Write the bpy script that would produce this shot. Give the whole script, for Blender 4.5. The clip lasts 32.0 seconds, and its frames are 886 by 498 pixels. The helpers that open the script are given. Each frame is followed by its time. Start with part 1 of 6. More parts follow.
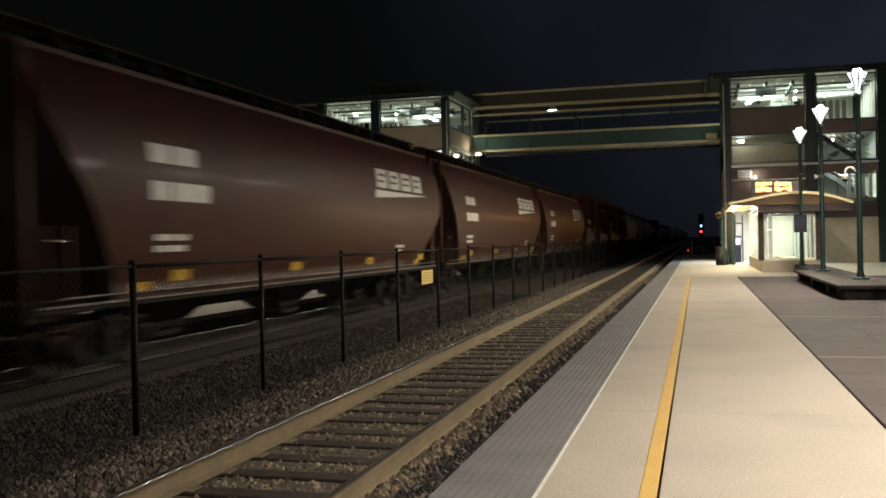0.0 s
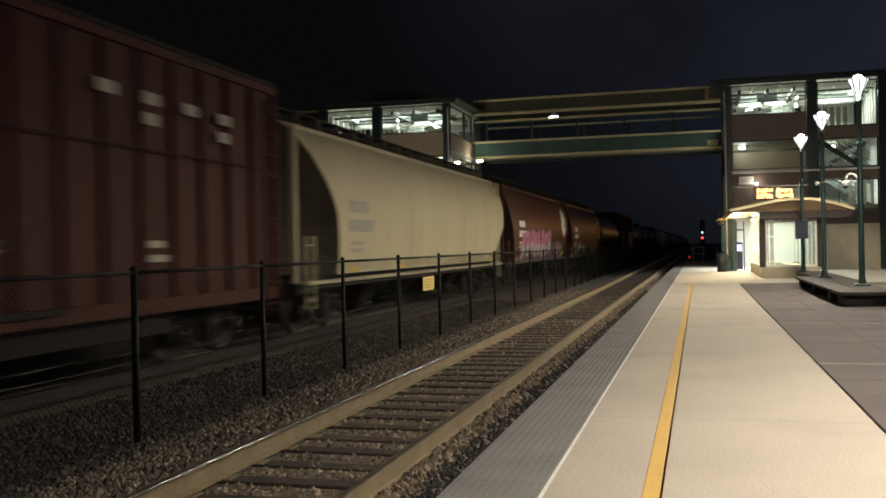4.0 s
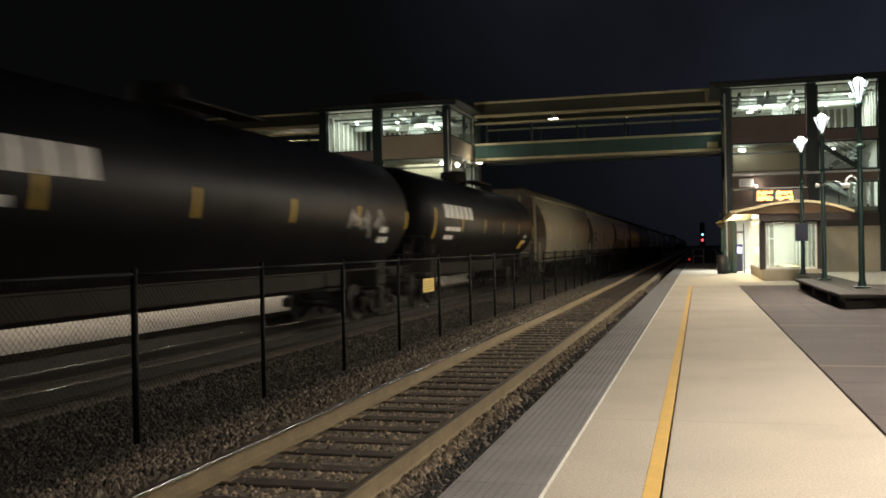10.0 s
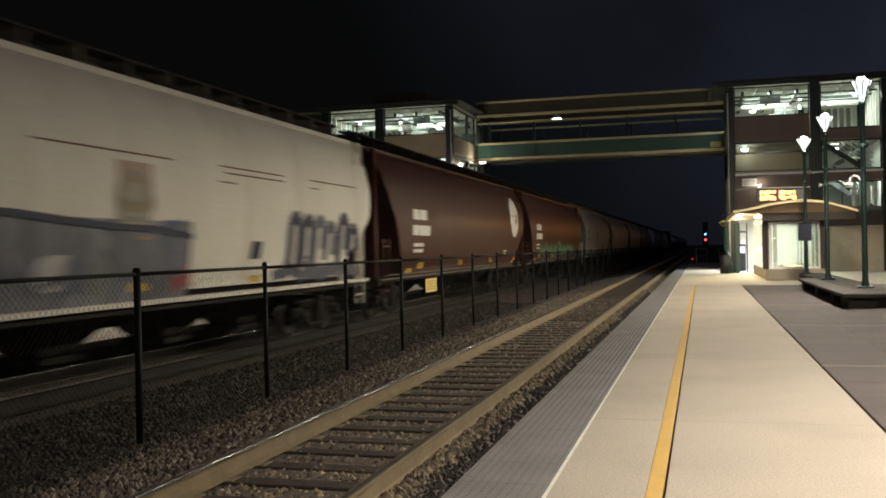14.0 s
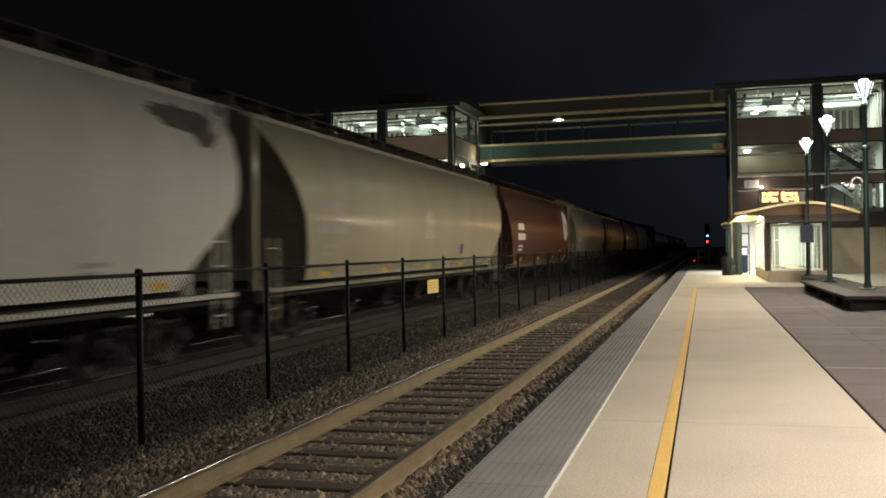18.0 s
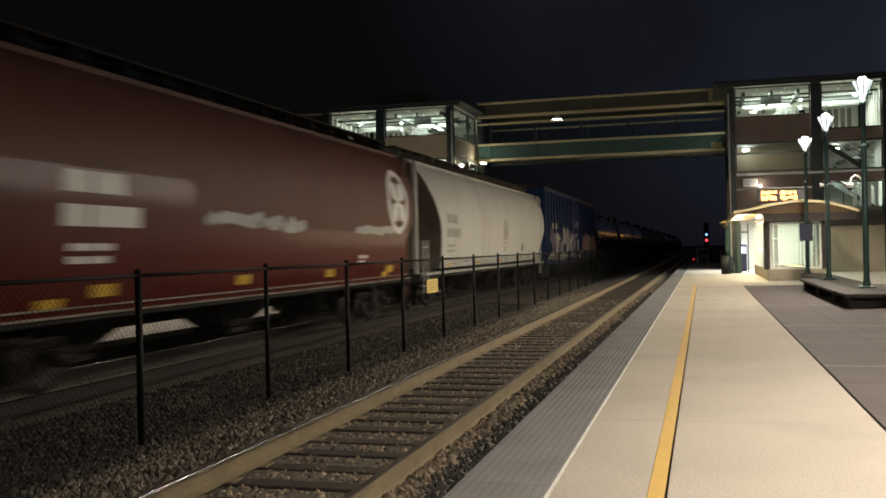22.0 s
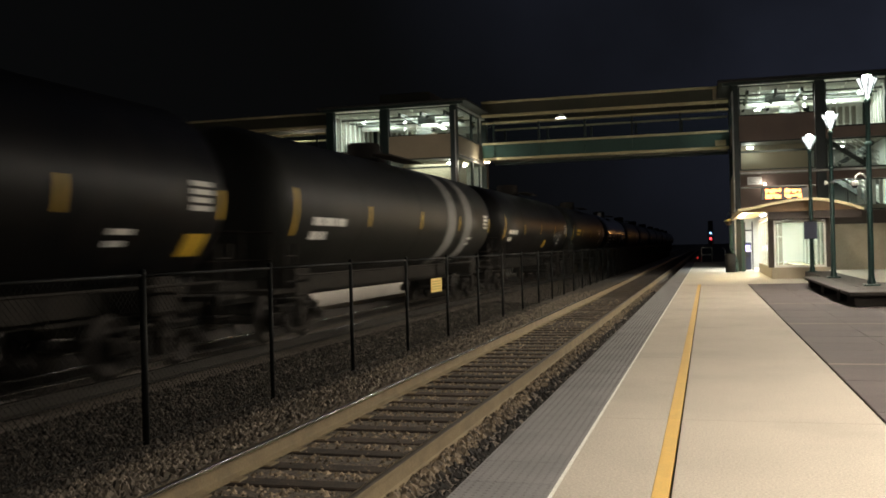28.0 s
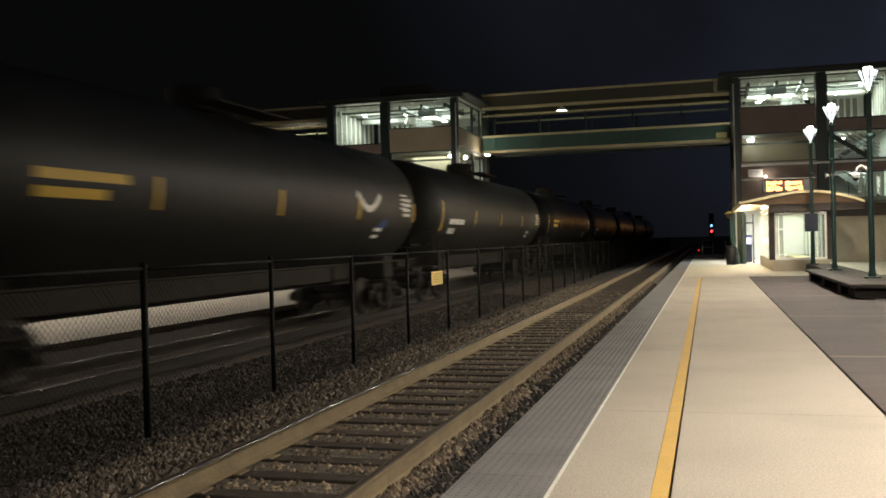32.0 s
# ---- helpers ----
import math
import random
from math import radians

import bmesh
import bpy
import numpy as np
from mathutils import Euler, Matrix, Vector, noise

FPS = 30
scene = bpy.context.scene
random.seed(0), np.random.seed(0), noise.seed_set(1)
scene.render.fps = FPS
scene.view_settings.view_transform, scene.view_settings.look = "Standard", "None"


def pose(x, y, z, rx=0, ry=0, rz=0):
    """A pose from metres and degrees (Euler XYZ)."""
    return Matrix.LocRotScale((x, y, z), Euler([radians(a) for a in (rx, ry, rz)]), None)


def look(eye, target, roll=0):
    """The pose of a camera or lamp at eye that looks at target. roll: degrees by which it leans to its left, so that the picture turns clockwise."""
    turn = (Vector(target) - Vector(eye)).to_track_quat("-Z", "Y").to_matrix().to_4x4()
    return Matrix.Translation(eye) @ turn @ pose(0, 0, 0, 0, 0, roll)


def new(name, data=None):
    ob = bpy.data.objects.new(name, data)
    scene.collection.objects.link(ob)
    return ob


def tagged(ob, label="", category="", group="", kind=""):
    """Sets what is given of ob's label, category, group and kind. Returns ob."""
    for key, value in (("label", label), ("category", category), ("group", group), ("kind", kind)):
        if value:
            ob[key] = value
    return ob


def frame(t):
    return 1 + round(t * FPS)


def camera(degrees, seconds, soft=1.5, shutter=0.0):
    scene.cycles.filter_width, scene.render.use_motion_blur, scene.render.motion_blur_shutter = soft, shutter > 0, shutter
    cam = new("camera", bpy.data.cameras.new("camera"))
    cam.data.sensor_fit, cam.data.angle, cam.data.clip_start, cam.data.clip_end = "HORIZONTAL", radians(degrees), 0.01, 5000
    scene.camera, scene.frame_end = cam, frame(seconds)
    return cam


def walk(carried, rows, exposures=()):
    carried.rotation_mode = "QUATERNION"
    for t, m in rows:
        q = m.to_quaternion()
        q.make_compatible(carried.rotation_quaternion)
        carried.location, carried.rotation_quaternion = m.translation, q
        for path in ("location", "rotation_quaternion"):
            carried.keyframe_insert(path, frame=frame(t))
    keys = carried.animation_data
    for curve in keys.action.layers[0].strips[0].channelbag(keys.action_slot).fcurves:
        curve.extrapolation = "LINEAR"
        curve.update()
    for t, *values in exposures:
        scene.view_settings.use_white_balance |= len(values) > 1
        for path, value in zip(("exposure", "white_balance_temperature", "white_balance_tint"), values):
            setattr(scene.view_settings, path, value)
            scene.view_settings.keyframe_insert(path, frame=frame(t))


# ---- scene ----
cam = camera(50.43, 32.0, soft=1.75, shutter=0.5)
EYE = (0.0, 0.0, 1.524)


def aim(turn, tilt, lean):
    """A pose at the tripod: degrees to the left of the track, upwards, and of lean."""
    a, b = radians(turn), radians(tilt)
    return look(EYE, (EYE[0] - math.sin(a) * math.cos(b), EYE[1] + math.cos(a) * math.cos(b), EYE[2] + math.sin(b)), lean)


walk(cam, [
    (0, aim(15.150, -0.487, -1.162)),
    (0.5, aim(15.224, -0.561, -1.187)),
    (1, aim(15.266, -0.421, -1.181)),
    (1.5, aim(15.286, -0.380, -1.143)),
    (2, aim(15.111, -0.399, -1.213)),
    (2.5, aim(15.057, -0.198, -1.287)),
    (3, aim(15.294, -0.205, -1.273)),
    (3.5, aim(15.250, -0.060, -1.189)),
    (5.5, aim(15.223, -0.246, -1.106)),
    (6, aim(15.196, -0.233, -1.152)),
    (6.5, aim(15.047, -0.153, -1.143)),
    (7, aim(15.076, -0.213, -1.166)),
    (7.5, aim(15.093, -0.015, -1.202)),
    (8, aim(14.949, -0.012, -1.212)),
    (8.5, aim(15.307, 0.122, -1.279)),
    (9, aim(15.185, 0.205, -1.176)),
    (9.5, aim(15.163, 0.123, -1.152)),
    (10, aim(15.215, 0.021, -1.078)),
    (10.5, aim(15.454, -0.145, -1.087)),
    (11, aim(15.269, 0.123, -1.030)),
    (11.5, aim(15.238, 0.128, -1.034)),
    (12, aim(15.378, 0.261, -0.964)),
    (12.5, aim(15.401, 0.131, -1.026)),
    (13, aim(15.258, 0.010, -1.122)),
    (13.5, aim(15.308, 0.068, -1.084)),
    (14, aim(15.384, 0.015, -1.110)),
    (14.5, aim(15.562, 0.059, -1.147)),
    (16.5, aim(15.426, 0.146, -1.028)),
    (17, aim(15.520, 0.134, -1.040)),
    (17.5, aim(15.574, 0.088, -0.986)),
    (18, aim(15.493, 0.093, -1.011)),
    (18.5, aim(15.425, 0.086, -1.119)),
    (19, aim(15.376, 0.113, -1.047)),
    (19.5, aim(15.351, -0.046, -1.191)),
    (20, aim(15.458, -0.109, -1.132)),
    (20.5, aim(15.356, 0.002, -1.208)),
    (21, aim(15.424, -0.022, -1.236)),
    (21.5, aim(15.390, 0.087, -1.257)),
    (22, aim(15.448, 0.069, -1.220)),
    (22.5, aim(15.553, 0.112, -1.208)),
    (23, aim(15.524, 0.107, -1.227)),
    (23.5, aim(15.485, 0.203, -1.270)),
    (24, aim(15.475, 0.456, -1.135)),
    (24.5, aim(15.817, 0.653, -1.227)),
    (25, aim(15.773, 0.659, -1.254)),
    (25.5, aim(15.864, 0.586, -1.307)),
    (27.5, aim(15.735, 0.019, -1.366)),
    (28, aim(15.688, 0.019, -1.370)),
    (28.5, aim(15.498, -0.138, -1.396)),
    (29, aim(15.364, -0.088, -1.472)),
    (29.5, aim(15.404, -0.182, -1.417)),
    (30, aim(15.502, -0.222, -1.437)),
    (30.5, aim(15.503, -0.238, -1.455)),
    (31, aim(15.550, -0.448, -1.408)),
    (31.5, aim(15.549, -0.343, -1.404)),
    (32, aim(15.743, -0.414, -1.443)),
])

# ---- light ----
world = bpy.data.worlds.new("night")
scene.world = world
world.use_nodes = True
wn, wk = world.node_tree.nodes, world.node_tree.links
# a night sky with thin cloud, lit by the town beyond the station
at, dot, band, cloud, cloud_band, glow, tone = (wn.new(k) for k in ("ShaderNodeTexCoord", "ShaderNodeVectorMath", "ShaderNodeMapRange", "ShaderNodeTexNoise", "ShaderNodeMapRange", "ShaderNodeMath", "ShaderNodeMixRGB"))
dot.operation, dot.inputs[1].default_value = "DOT_PRODUCT", (0.45, 0.76, 0.47)
band.interpolation_type = "SMOOTHSTEP"
band.inputs[1].default_value, band.inputs[2].default_value = 0.63, 1.0
cloud.inputs["Scale"].default_value, cloud.inputs["Detail"].default_value = 2.6, 5
cloud_band.inputs[1].default_value, cloud_band.inputs[2].default_value, cloud_band.inputs[3].default_value, cloud_band.inputs[4].default_value = 0.34, 0.66, 0.5, 1.35
glow.operation = "MULTIPLY"
tone.inputs[1].default_value, tone.inputs[2].default_value = (0.215, 0.225, 0.235, 1), (1.5, 1.72, 2.7, 1)
wk.new(at.outputs["Generated"], dot.inputs[0])
wk.new(at.outputs["Generated"], cloud.inputs["Vector"])
wk.new(dot.outputs["Value"], band.inputs[0])
wk.new(cloud.outputs[0], cloud_band.inputs[0])
wk.new(band.outputs[0], glow.inputs[0])
wk.new(cloud_band.outputs[0], glow.inputs[1])
wk.new(glow.outputs[0], tone.inputs[0])
wk.new(tone.outputs[0], wn["Background"].inputs[0])
wn["Background"].inputs[1].default_value = 0.0108
scene.view_settings.exposure = 0.0

CAP_Z, BULB_Z = 0.33, 5.42
POST_X = (3.80, 3.82, 4.02, 3.93, 3.93, 3.93, 3.93, 3.93, 3.93)
POST_Y = (38.0, 31.9, 26.1, 20.1, 14.1, 8.1, 2.1, -3.9, -9.9)
FAR_X = -16.6
FAR_Y = (44.0, 37.0, 30.0, 23.0, 16.0, 9.0)


def point(name, place, watts, colour, radius=0.15):
    data = bpy.data.lights.new(name, "POINT")
    data.energy, data.color, data.shadow_soft_size = watts, colour, radius
    ob = new(name, data)
    ob.location = place
    return ob


WARM = (1.0, 0.885, 0.735)
COOL = (0.93, 1.0, 0.90)


def shaded(name, place, watts, colour, cone, blend):
    """The light of a lantern whose cap cuts it off towards the horizon."""
    data = bpy.data.lights.new(name, "SPOT")
    data.energy, data.color, data.shadow_soft_size, data.spot_size, data.spot_blend = watts, colour, 0.18, radians(cone), blend
    ob = new(name, data)
    ob.location = place
    return ob


for i, y in enumerate(POST_Y):
    shaded("post_light", (POST_X[i], y, BULB_Z - (0.2 if i < 5 else 0)), (190, 190, 190, 200, 460, 1950, 3450, 3600, 3300)[i], WARM, 138, 1.0)
for i, y in enumerate(POST_Y[:6]):
    shaded("lantern_glow", (POST_X[i], y, BULB_Z), (1950, 1900, 1900, 1820, 1030, 200)[i], (1.0, 0.885, 0.70), 172, 0.4)
for i, y in enumerate(POST_Y[:4]):
    point("lantern_spill", (POST_X[i], y, BULB_Z), 260, WARM, 0.12)
for y in (42.0, 47.5):
    point("soffit_lamp_light", (1.62, y, 2.45), 180, (1.0, 0.75, 0.46), 0.1)
for y in FAR_Y:
    shaded("far_post_light", (FAR_X, y, BULB_Z), 720, WARM, 160, 0.9)
    point("far_lantern_glow", (FAR_X, y, BULB_Z), 130 if y > 40 else 60, WARM)


def room_light(name, place, size_x, size_y, watts, colour):
    data = bpy.data.lights.new(name, "AREA")
    data.shape, data.size, data.size_y, data.energy, data.color = "RECTANGLE", size_x, size_y, watts, colour
    ob = new(name, data)
    ob.location = place
    return ob


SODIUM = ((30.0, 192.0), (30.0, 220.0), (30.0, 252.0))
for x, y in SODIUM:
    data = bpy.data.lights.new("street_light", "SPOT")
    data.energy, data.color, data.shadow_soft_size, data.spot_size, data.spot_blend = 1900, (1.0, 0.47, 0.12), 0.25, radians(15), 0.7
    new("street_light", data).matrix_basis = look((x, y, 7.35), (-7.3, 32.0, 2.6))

point("tower_lamp_light", (2.95, 51.25, 4.5), 14, WARM, 0.05)
room_light("upper_lobby_light", (3.6, 54.6, 9.55), 2.4, 3.0, 440, COOL)
room_light("upper_stair_light", (7.4, 54.6, 9.45), 2.0, 3.0, 310, COOL)
room_light("middle_lobby_light", (3.4, 52.6, 6.65), 2.0, 0.8, 24, WARM)
room_light("middle_stair_light", (7.4, 54.6, 6.55), 2.0, 2.4, 60, COOL)
room_light("first_stair_light", (7.4, 53.2, 4.85), 2.0, 1.0, 120, COOL)
room_light("ground_hall_light", (3.0, 54.6, 2.95), 3.0, 3.0, 720, (0.97, 1.0, 0.95))
room_light("shelter_light", (3.6, 45.0, 2.5), 1.2, 7.0, 62, (1.0, 0.95, 0.78))
room_light("far_upper_lobby_light", (-15.8, 54.6, 9.55), 2.4, 3.0, 340, COOL)
room_light("far_upper_stair_light", (-19.6, 54.6, 9.45), 2.0, 3.0, 190, COOL)
room_light("far_middle_lobby_light", (-15.8, 54.6, 6.65), 2.4, 2.6, 160, COOL)
room_light("canopy_light", (1.75, 44.0, 2.55), 0.3, 7.0, 70, (1.0, 0.85, 0.5))

point("bridge_end_light", (-12.95, 56.45, 6.72), 80, (1.0, 0.93, 0.74), 0.12)
# fill light added to brighten the left bridge span
point("bridge_lamp_light", (-27.0, 58.7, 9.86), 170, WARM, 0.3)

# ---- materials ----
def material(name, colour, rough=0.7, metal=0.0, other=None, scale=3.0, amount=0.5, fine=40.0, bump=0.0, emit=None, power=0.0,
             stain=None, stain_scale=0.8, coat=0.0, whole=False, random_tint=0.0, streak=False, grain_mix=None, spec=0.5, stain_mix=0.75):
    """A procedural surface: two scales of mottling, an optional stain, and fine relief."""
    m = bpy.data.materials.new(name)
    m.use_nodes = True
    n, k = m.node_tree.nodes, m.node_tree.links
    b = n["Principled BSDF"]
    b.inputs["Roughness"].default_value = rough
    b.inputs["Metallic"].default_value = metal
    b.inputs["Coat Weight"].default_value = coat
    b.inputs["Coat Roughness"].default_value = 0.12
    if emit:
        b.inputs["Base Color"].default_value = (*colour, 1)
        b.inputs["Emission Color"].default_value = (*emit, 1)
        b.inputs["Emission Strength"].default_value = power
        return m
    at = n.new("ShaderNodeTexCoord")
    info = n.new("ShaderNodeObjectInfo")
    place = n.new("ShaderNodeVectorMath")
    place.operation = "MULTIPLY_ADD"
    geo = n.new("ShaderNodeNewGeometry")
    k.new(info.outputs["Random"], place.inputs[0])
    place.inputs[1].default_value = (0, 0, 0) if whole else (37, 91, 53)
    k.new(geo.outputs["Position"] if whole else at.outputs["Object"], place.inputs[2])
    vec = place.outputs[0]
    if streak:
        mp = n.new("ShaderNodeMapping")
        mp.inputs["Scale"].default_value = (1.0, 1.0, 0.14)
        k.new(vec, mp.inputs[0])
        vec_big = mp.outputs[0]
    else:
        vec_big = vec
    big = n.new("ShaderNodeTexNoise")
    big.inputs["Scale"].default_value, big.inputs["Detail"].default_value = scale, 5
    k.new(vec_big, big.inputs["Vector"])
    small = n.new("ShaderNodeTexNoise")
    small.inputs["Scale"].default_value, small.inputs["Detail"].default_value = fine, 4
    k.new(vec, small.inputs["Vector"])
    o = other or tuple(c * 0.6 for c in colour)
    mix = n.new("ShaderNodeMixRGB")
    mix.inputs[1].default_value, mix.inputs[2].default_value = (*colour, 1), (*o, 1)
    ramp = n.new("ShaderNodeMapRange")
    ramp.inputs[1].default_value, ramp.inputs[2].default_value = 0.38, 0.66
    ramp.inputs[4].default_value = amount
    k.new(big.outputs[0], ramp.inputs[0])
    k.new(ramp.outputs[0], mix.inputs[0])
    grain = n.new("ShaderNodeMixRGB")
    grain.blend_type = "MULTIPLY"
    lev = n.new("ShaderNodeMapRange")
    lev.inputs[1].default_value, lev.inputs[2].default_value, lev.inputs[3].default_value, lev.inputs[4].default_value = 0.3, 0.7, 0.72, 1.15
    k.new(small.outputs[0], lev.inputs[0])
    grain.inputs[0].default_value = min(1.0, amount + 0.2) if grain_mix is None else grain_mix
    b.inputs["Specular IOR Level"].default_value = spec
    k.new(mix.outputs[0], grain.inputs[1])
    k.new(lev.outputs[0], grain.inputs[2])
    out = grain.outputs[0]
    if stain:
        st = n.new("ShaderNodeTexNoise")
        st.inputs["Scale"].default_value, st.inputs["Detail"].default_value, st.inputs["Roughness"].default_value = stain_scale, 6, 0.65
        k.new(vec_big, st.inputs["Vector"])
        sr = n.new("ShaderNodeMapRange")
        sr.inputs[1].default_value, sr.inputs[2].default_value, sr.inputs[4].default_value = 0.55, 0.72, stain_mix
        k.new(st.outputs[0], sr.inputs[0])
        sm = n.new("ShaderNodeMixRGB")
        sm.inputs[2].default_value = (*stain, 1)
        k.new(sr.outputs[0], sm.inputs[0])
        k.new(out, sm.inputs[1])
        out = sm.outputs[0]
    if random_tint:
        rt = n.new("ShaderNodeMapRange")
        rt.inputs[3].default_value, rt.inputs[4].default_value = 1 - random_tint, 1 + random_tint
        k.new(info.outputs["Random"], rt.inputs[0])
        tm = n.new("ShaderNodeMixRGB")
        tm.blend_type, tm.inputs[0].default_value = "MULTIPLY", 1
        k.new(out, tm.inputs[1])
        k.new(rt.outputs[0], tm.inputs[2])
        out = tm.outputs[0]
    k.new(out, b.inputs["Base Color"])
    rr = n.new("ShaderNodeMapRange")
    rr.inputs[3].default_value, rr.inputs[4].default_value = max(0.03, rough - 0.1), min(1, rough + 0.12)
    k.new(small.outputs[0], rr.inputs[0])
    k.new(rr.outputs[0], b.inputs["Roughness"])
    if bump:
        bp = n.new("ShaderNodeBump")
        bp.inputs["Strength"].default_value, bp.inputs["Distance"].default_value = 0.6, bump
        k.new(small.outputs[0], bp.inputs["Height"])
        k.new(bp.outputs[0], b.inputs["Normal"])
    return m


def glass(name, colour=(0.9, 0.95, 0.93), rough=0.02):
    """Thin window glass: clear, with a glossy skin that grows towards grazing angles."""
    m = bpy.data.materials.new(name)
    m.use_nodes = True
    n, k = m.node_tree.nodes, m.node_tree.links
    n.remove(n["Principled BSDF"])
    tr, gl, mx, lw, pw, ad = (n.new("ShaderNodeBsdfTransparent"), n.new("ShaderNodeBsdfGlossy"), n.new("ShaderNodeMixShader"), n.new("ShaderNodeLayerWeight"), n.new("ShaderNodeMath"), n.new("ShaderNodeMath"))
    tr.inputs[0].default_value = (*colour, 1)
    gl.inputs["Roughness"].default_value = rough
    lw.inputs["Blend"].default_value = 0.5
    pw.operation, pw.inputs[1].default_value = "POWER", 5
    ad.operation, ad.inputs[1].default_value, ad.inputs[2].default_value = "MULTIPLY_ADD", 0.5, 0.03
    k.new(lw.outputs["Facing"], pw.inputs[0])
    k.new(pw.outputs[0], ad.inputs[0])
    k.new(ad.outputs[0], mx.inputs[0])
    k.new(tr.outputs[0], mx.inputs[1])
    k.new(gl.outputs[0], mx.inputs[2])
    k.new(mx.outputs[0], n["Material Output"].inputs[0])
    return m


M = {}
M["concrete"] = material("platform_concrete", (0.50, 0.45, 0.375), 0.85, other=(0.43, 0.385, 0.32), scale=0.7, amount=0.7, fine=60, bump=0.002, stain=(0.38, 0.335, 0.275), stain_scale=0.35, whole=True)
M["pale_concrete"] = material("pale_concrete", (0.54, 0.50, 0.42), 0.85, other=(0.44, 0.41, 0.345), scale=0.8, amount=0.5, fine=50, bump=0.002, whole=True)
M["line_white"] = material("white_edge_line", (0.85, 0.83, 0.77), 0.7, amount=0.3, whole=True, scale=6)
M["yellow"] = material("yellow_paint", (0.70, 0.45, 0.11), 0.6, other=(0.58, 0.37, 0.10), scale=5, amount=0.5, fine=90, whole=True)
M["tactile"] = material("grey_tactile", (0.215, 0.208, 0.208), 0.75, other=(0.158, 0.155, 0.157), scale=1.5, amount=0.6, fine=70, whole=True)
M["paver_band"] = material("paver_band", (0.24, 0.175, 0.155), 0.85, other=(0.19, 0.145, 0.13), scale=1.2, amount=0.8, fine=40, bump=0.003, whole=True)
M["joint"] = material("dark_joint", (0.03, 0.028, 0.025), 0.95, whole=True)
M["paver"] = material("brick_paver", (0.094, 0.070, 0.070), 0.85, other=(0.075, 0.058, 0.060), scale=1.2, amount=0.8, fine=40, bump=0.003, whole=True, random_tint=0.10, stain=(0.114, 0.092, 0.086), stain_scale=0.9)
M["ballast"] = material("ballast_ground", (0.17, 0.14, 0.11), 0.95, other=(0.06, 0.05, 0.042), scale=18, amount=0.9, fine=60, bump=0.03, whole=True)
M["soil"] = material("dark_ground", (0.05, 0.045, 0.038), 0.95, other=(0.03, 0.03, 0.022), scale=0.6, amount=0.8, fine=8, bump=0.02, whole=True)
M["tie"] = material("old_tie_wood", (0.068, 0.05, 0.037), 0.9, other=(0.027, 0.021, 0.017), scale=6, amount=0.8, fine=45, bump=0.006, random_tint=0.3)
# darker tie copy: the train's shadow is put into its colour
M["shade_tie"] = material("shade_tie_wood", (0.028, 0.024, 0.02), 0.95, other=(0.018, 0.016, 0.014), scale=4, amount=0.8, fine=40, bump=0.004)
M["rust"] = material("rusty_rail", (0.26, 0.20, 0.115), 0.75, other=(0.165, 0.125, 0.075), scale=3, amount=0.6, fine=50, bump=0.002, whole=True)
# far rails coloured dark to hold the shade below the cars
M["shade_rail"] = material("shade_rail", (0.03, 0.025, 0.02), 0.8, other=(0.018, 0.016, 0.014), scale=3, amount=0.6, fine=50, whole=True)
M["mark_grey"] = material("faded_black_lettering", (0.36, 0.34, 0.29), 0.6, amount=0.4, scale=5)
M["faded_emblem"] = material("faded_pale_emblem", (0.45, 0.42, 0.32), 0.6, amount=0.5, scale=4)
M["rail_top"] = material("dull_rail_top", (0.10, 0.085, 0.07), 0.55, 0.6, amount=0.4, whole=True)
M["rail_head"] = material("polished_rail_corner", (0.60, 0.59, 0.55), 0.17, 1.0, amount=0.2, whole=True)
M["fence"] = material("black_fence_steel", (0.009, 0.010, 0.010), 0.6, 0.0, spec=0.16, scale=8, amount=0.4)
M["wire"] = material("fence_wire", (0.012, 0.013, 0.011), 0.7, 0.0, spec=0.1, amount=0.2)
M["green_steel"] = material("dark_green_steel", (0.008, 0.020, 0.017), 0.4, 0.1, other=(0.006, 0.015, 0.013), scale=2, amount=0.5, fine=30)
M["post_teal"] = material("teal_lamp_post_paint", (0.016, 0.046, 0.043), 0.4, 0.0, other=(0.012, 0.036, 0.034), scale=2, amount=0.5, fine=30)
M["teal"] = material("teal_painted_steel", (0.036, 0.085, 0.070), 0.5, 0.0, other=(0.035, 0.085, 0.075), scale=0.8, amount=0.6, fine=20)
M["cream_steel"] = material("cream_painted_steel", (0.60, 0.52, 0.30), 0.5, other=(0.46, 0.40, 0.23), scale=1.5, amount=0.6, fine=25)
M["panel"] = material("tan_wall_panel", (0.36, 0.30, 0.21), 0.7, other=(0.30, 0.25, 0.175), scale=0.9, amount=0.5, fine=40)
M["dark_brown"] = material("dark_brown_trim", (0.055, 0.042, 0.036), 0.7, other=(0.042, 0.033, 0.029), scale=0.9, amount=0.5, fine=40)
M["brown_panel"] = material("brown_wall_panel", (0.22, 0.165, 0.14), 0.75, other=(0.17, 0.13, 0.115), scale=0.9, amount=0.5, fine=40)
M["stone"] = material("beige_wall_block", (0.42, 0.37, 0.28), 0.9, other=(0.34, 0.30, 0.23), scale=1.2, amount=0.6, fine=30, bump=0.004, random_tint=0.08)
M["white_paint"] = material("white_painted_metal", (0.78, 0.78, 0.74), 0.5, amount=0.25, scale=2)
M["interior"] = material("interior_wall", (0.74, 0.76, 0.72), 0.8, other=(0.62, 0.62, 0.56), scale=0.8, amount=0.5)
M["interior_dark"] = material("interior_dark_metal", (0.06, 0.065, 0.06), 0.5, amount=0.3)
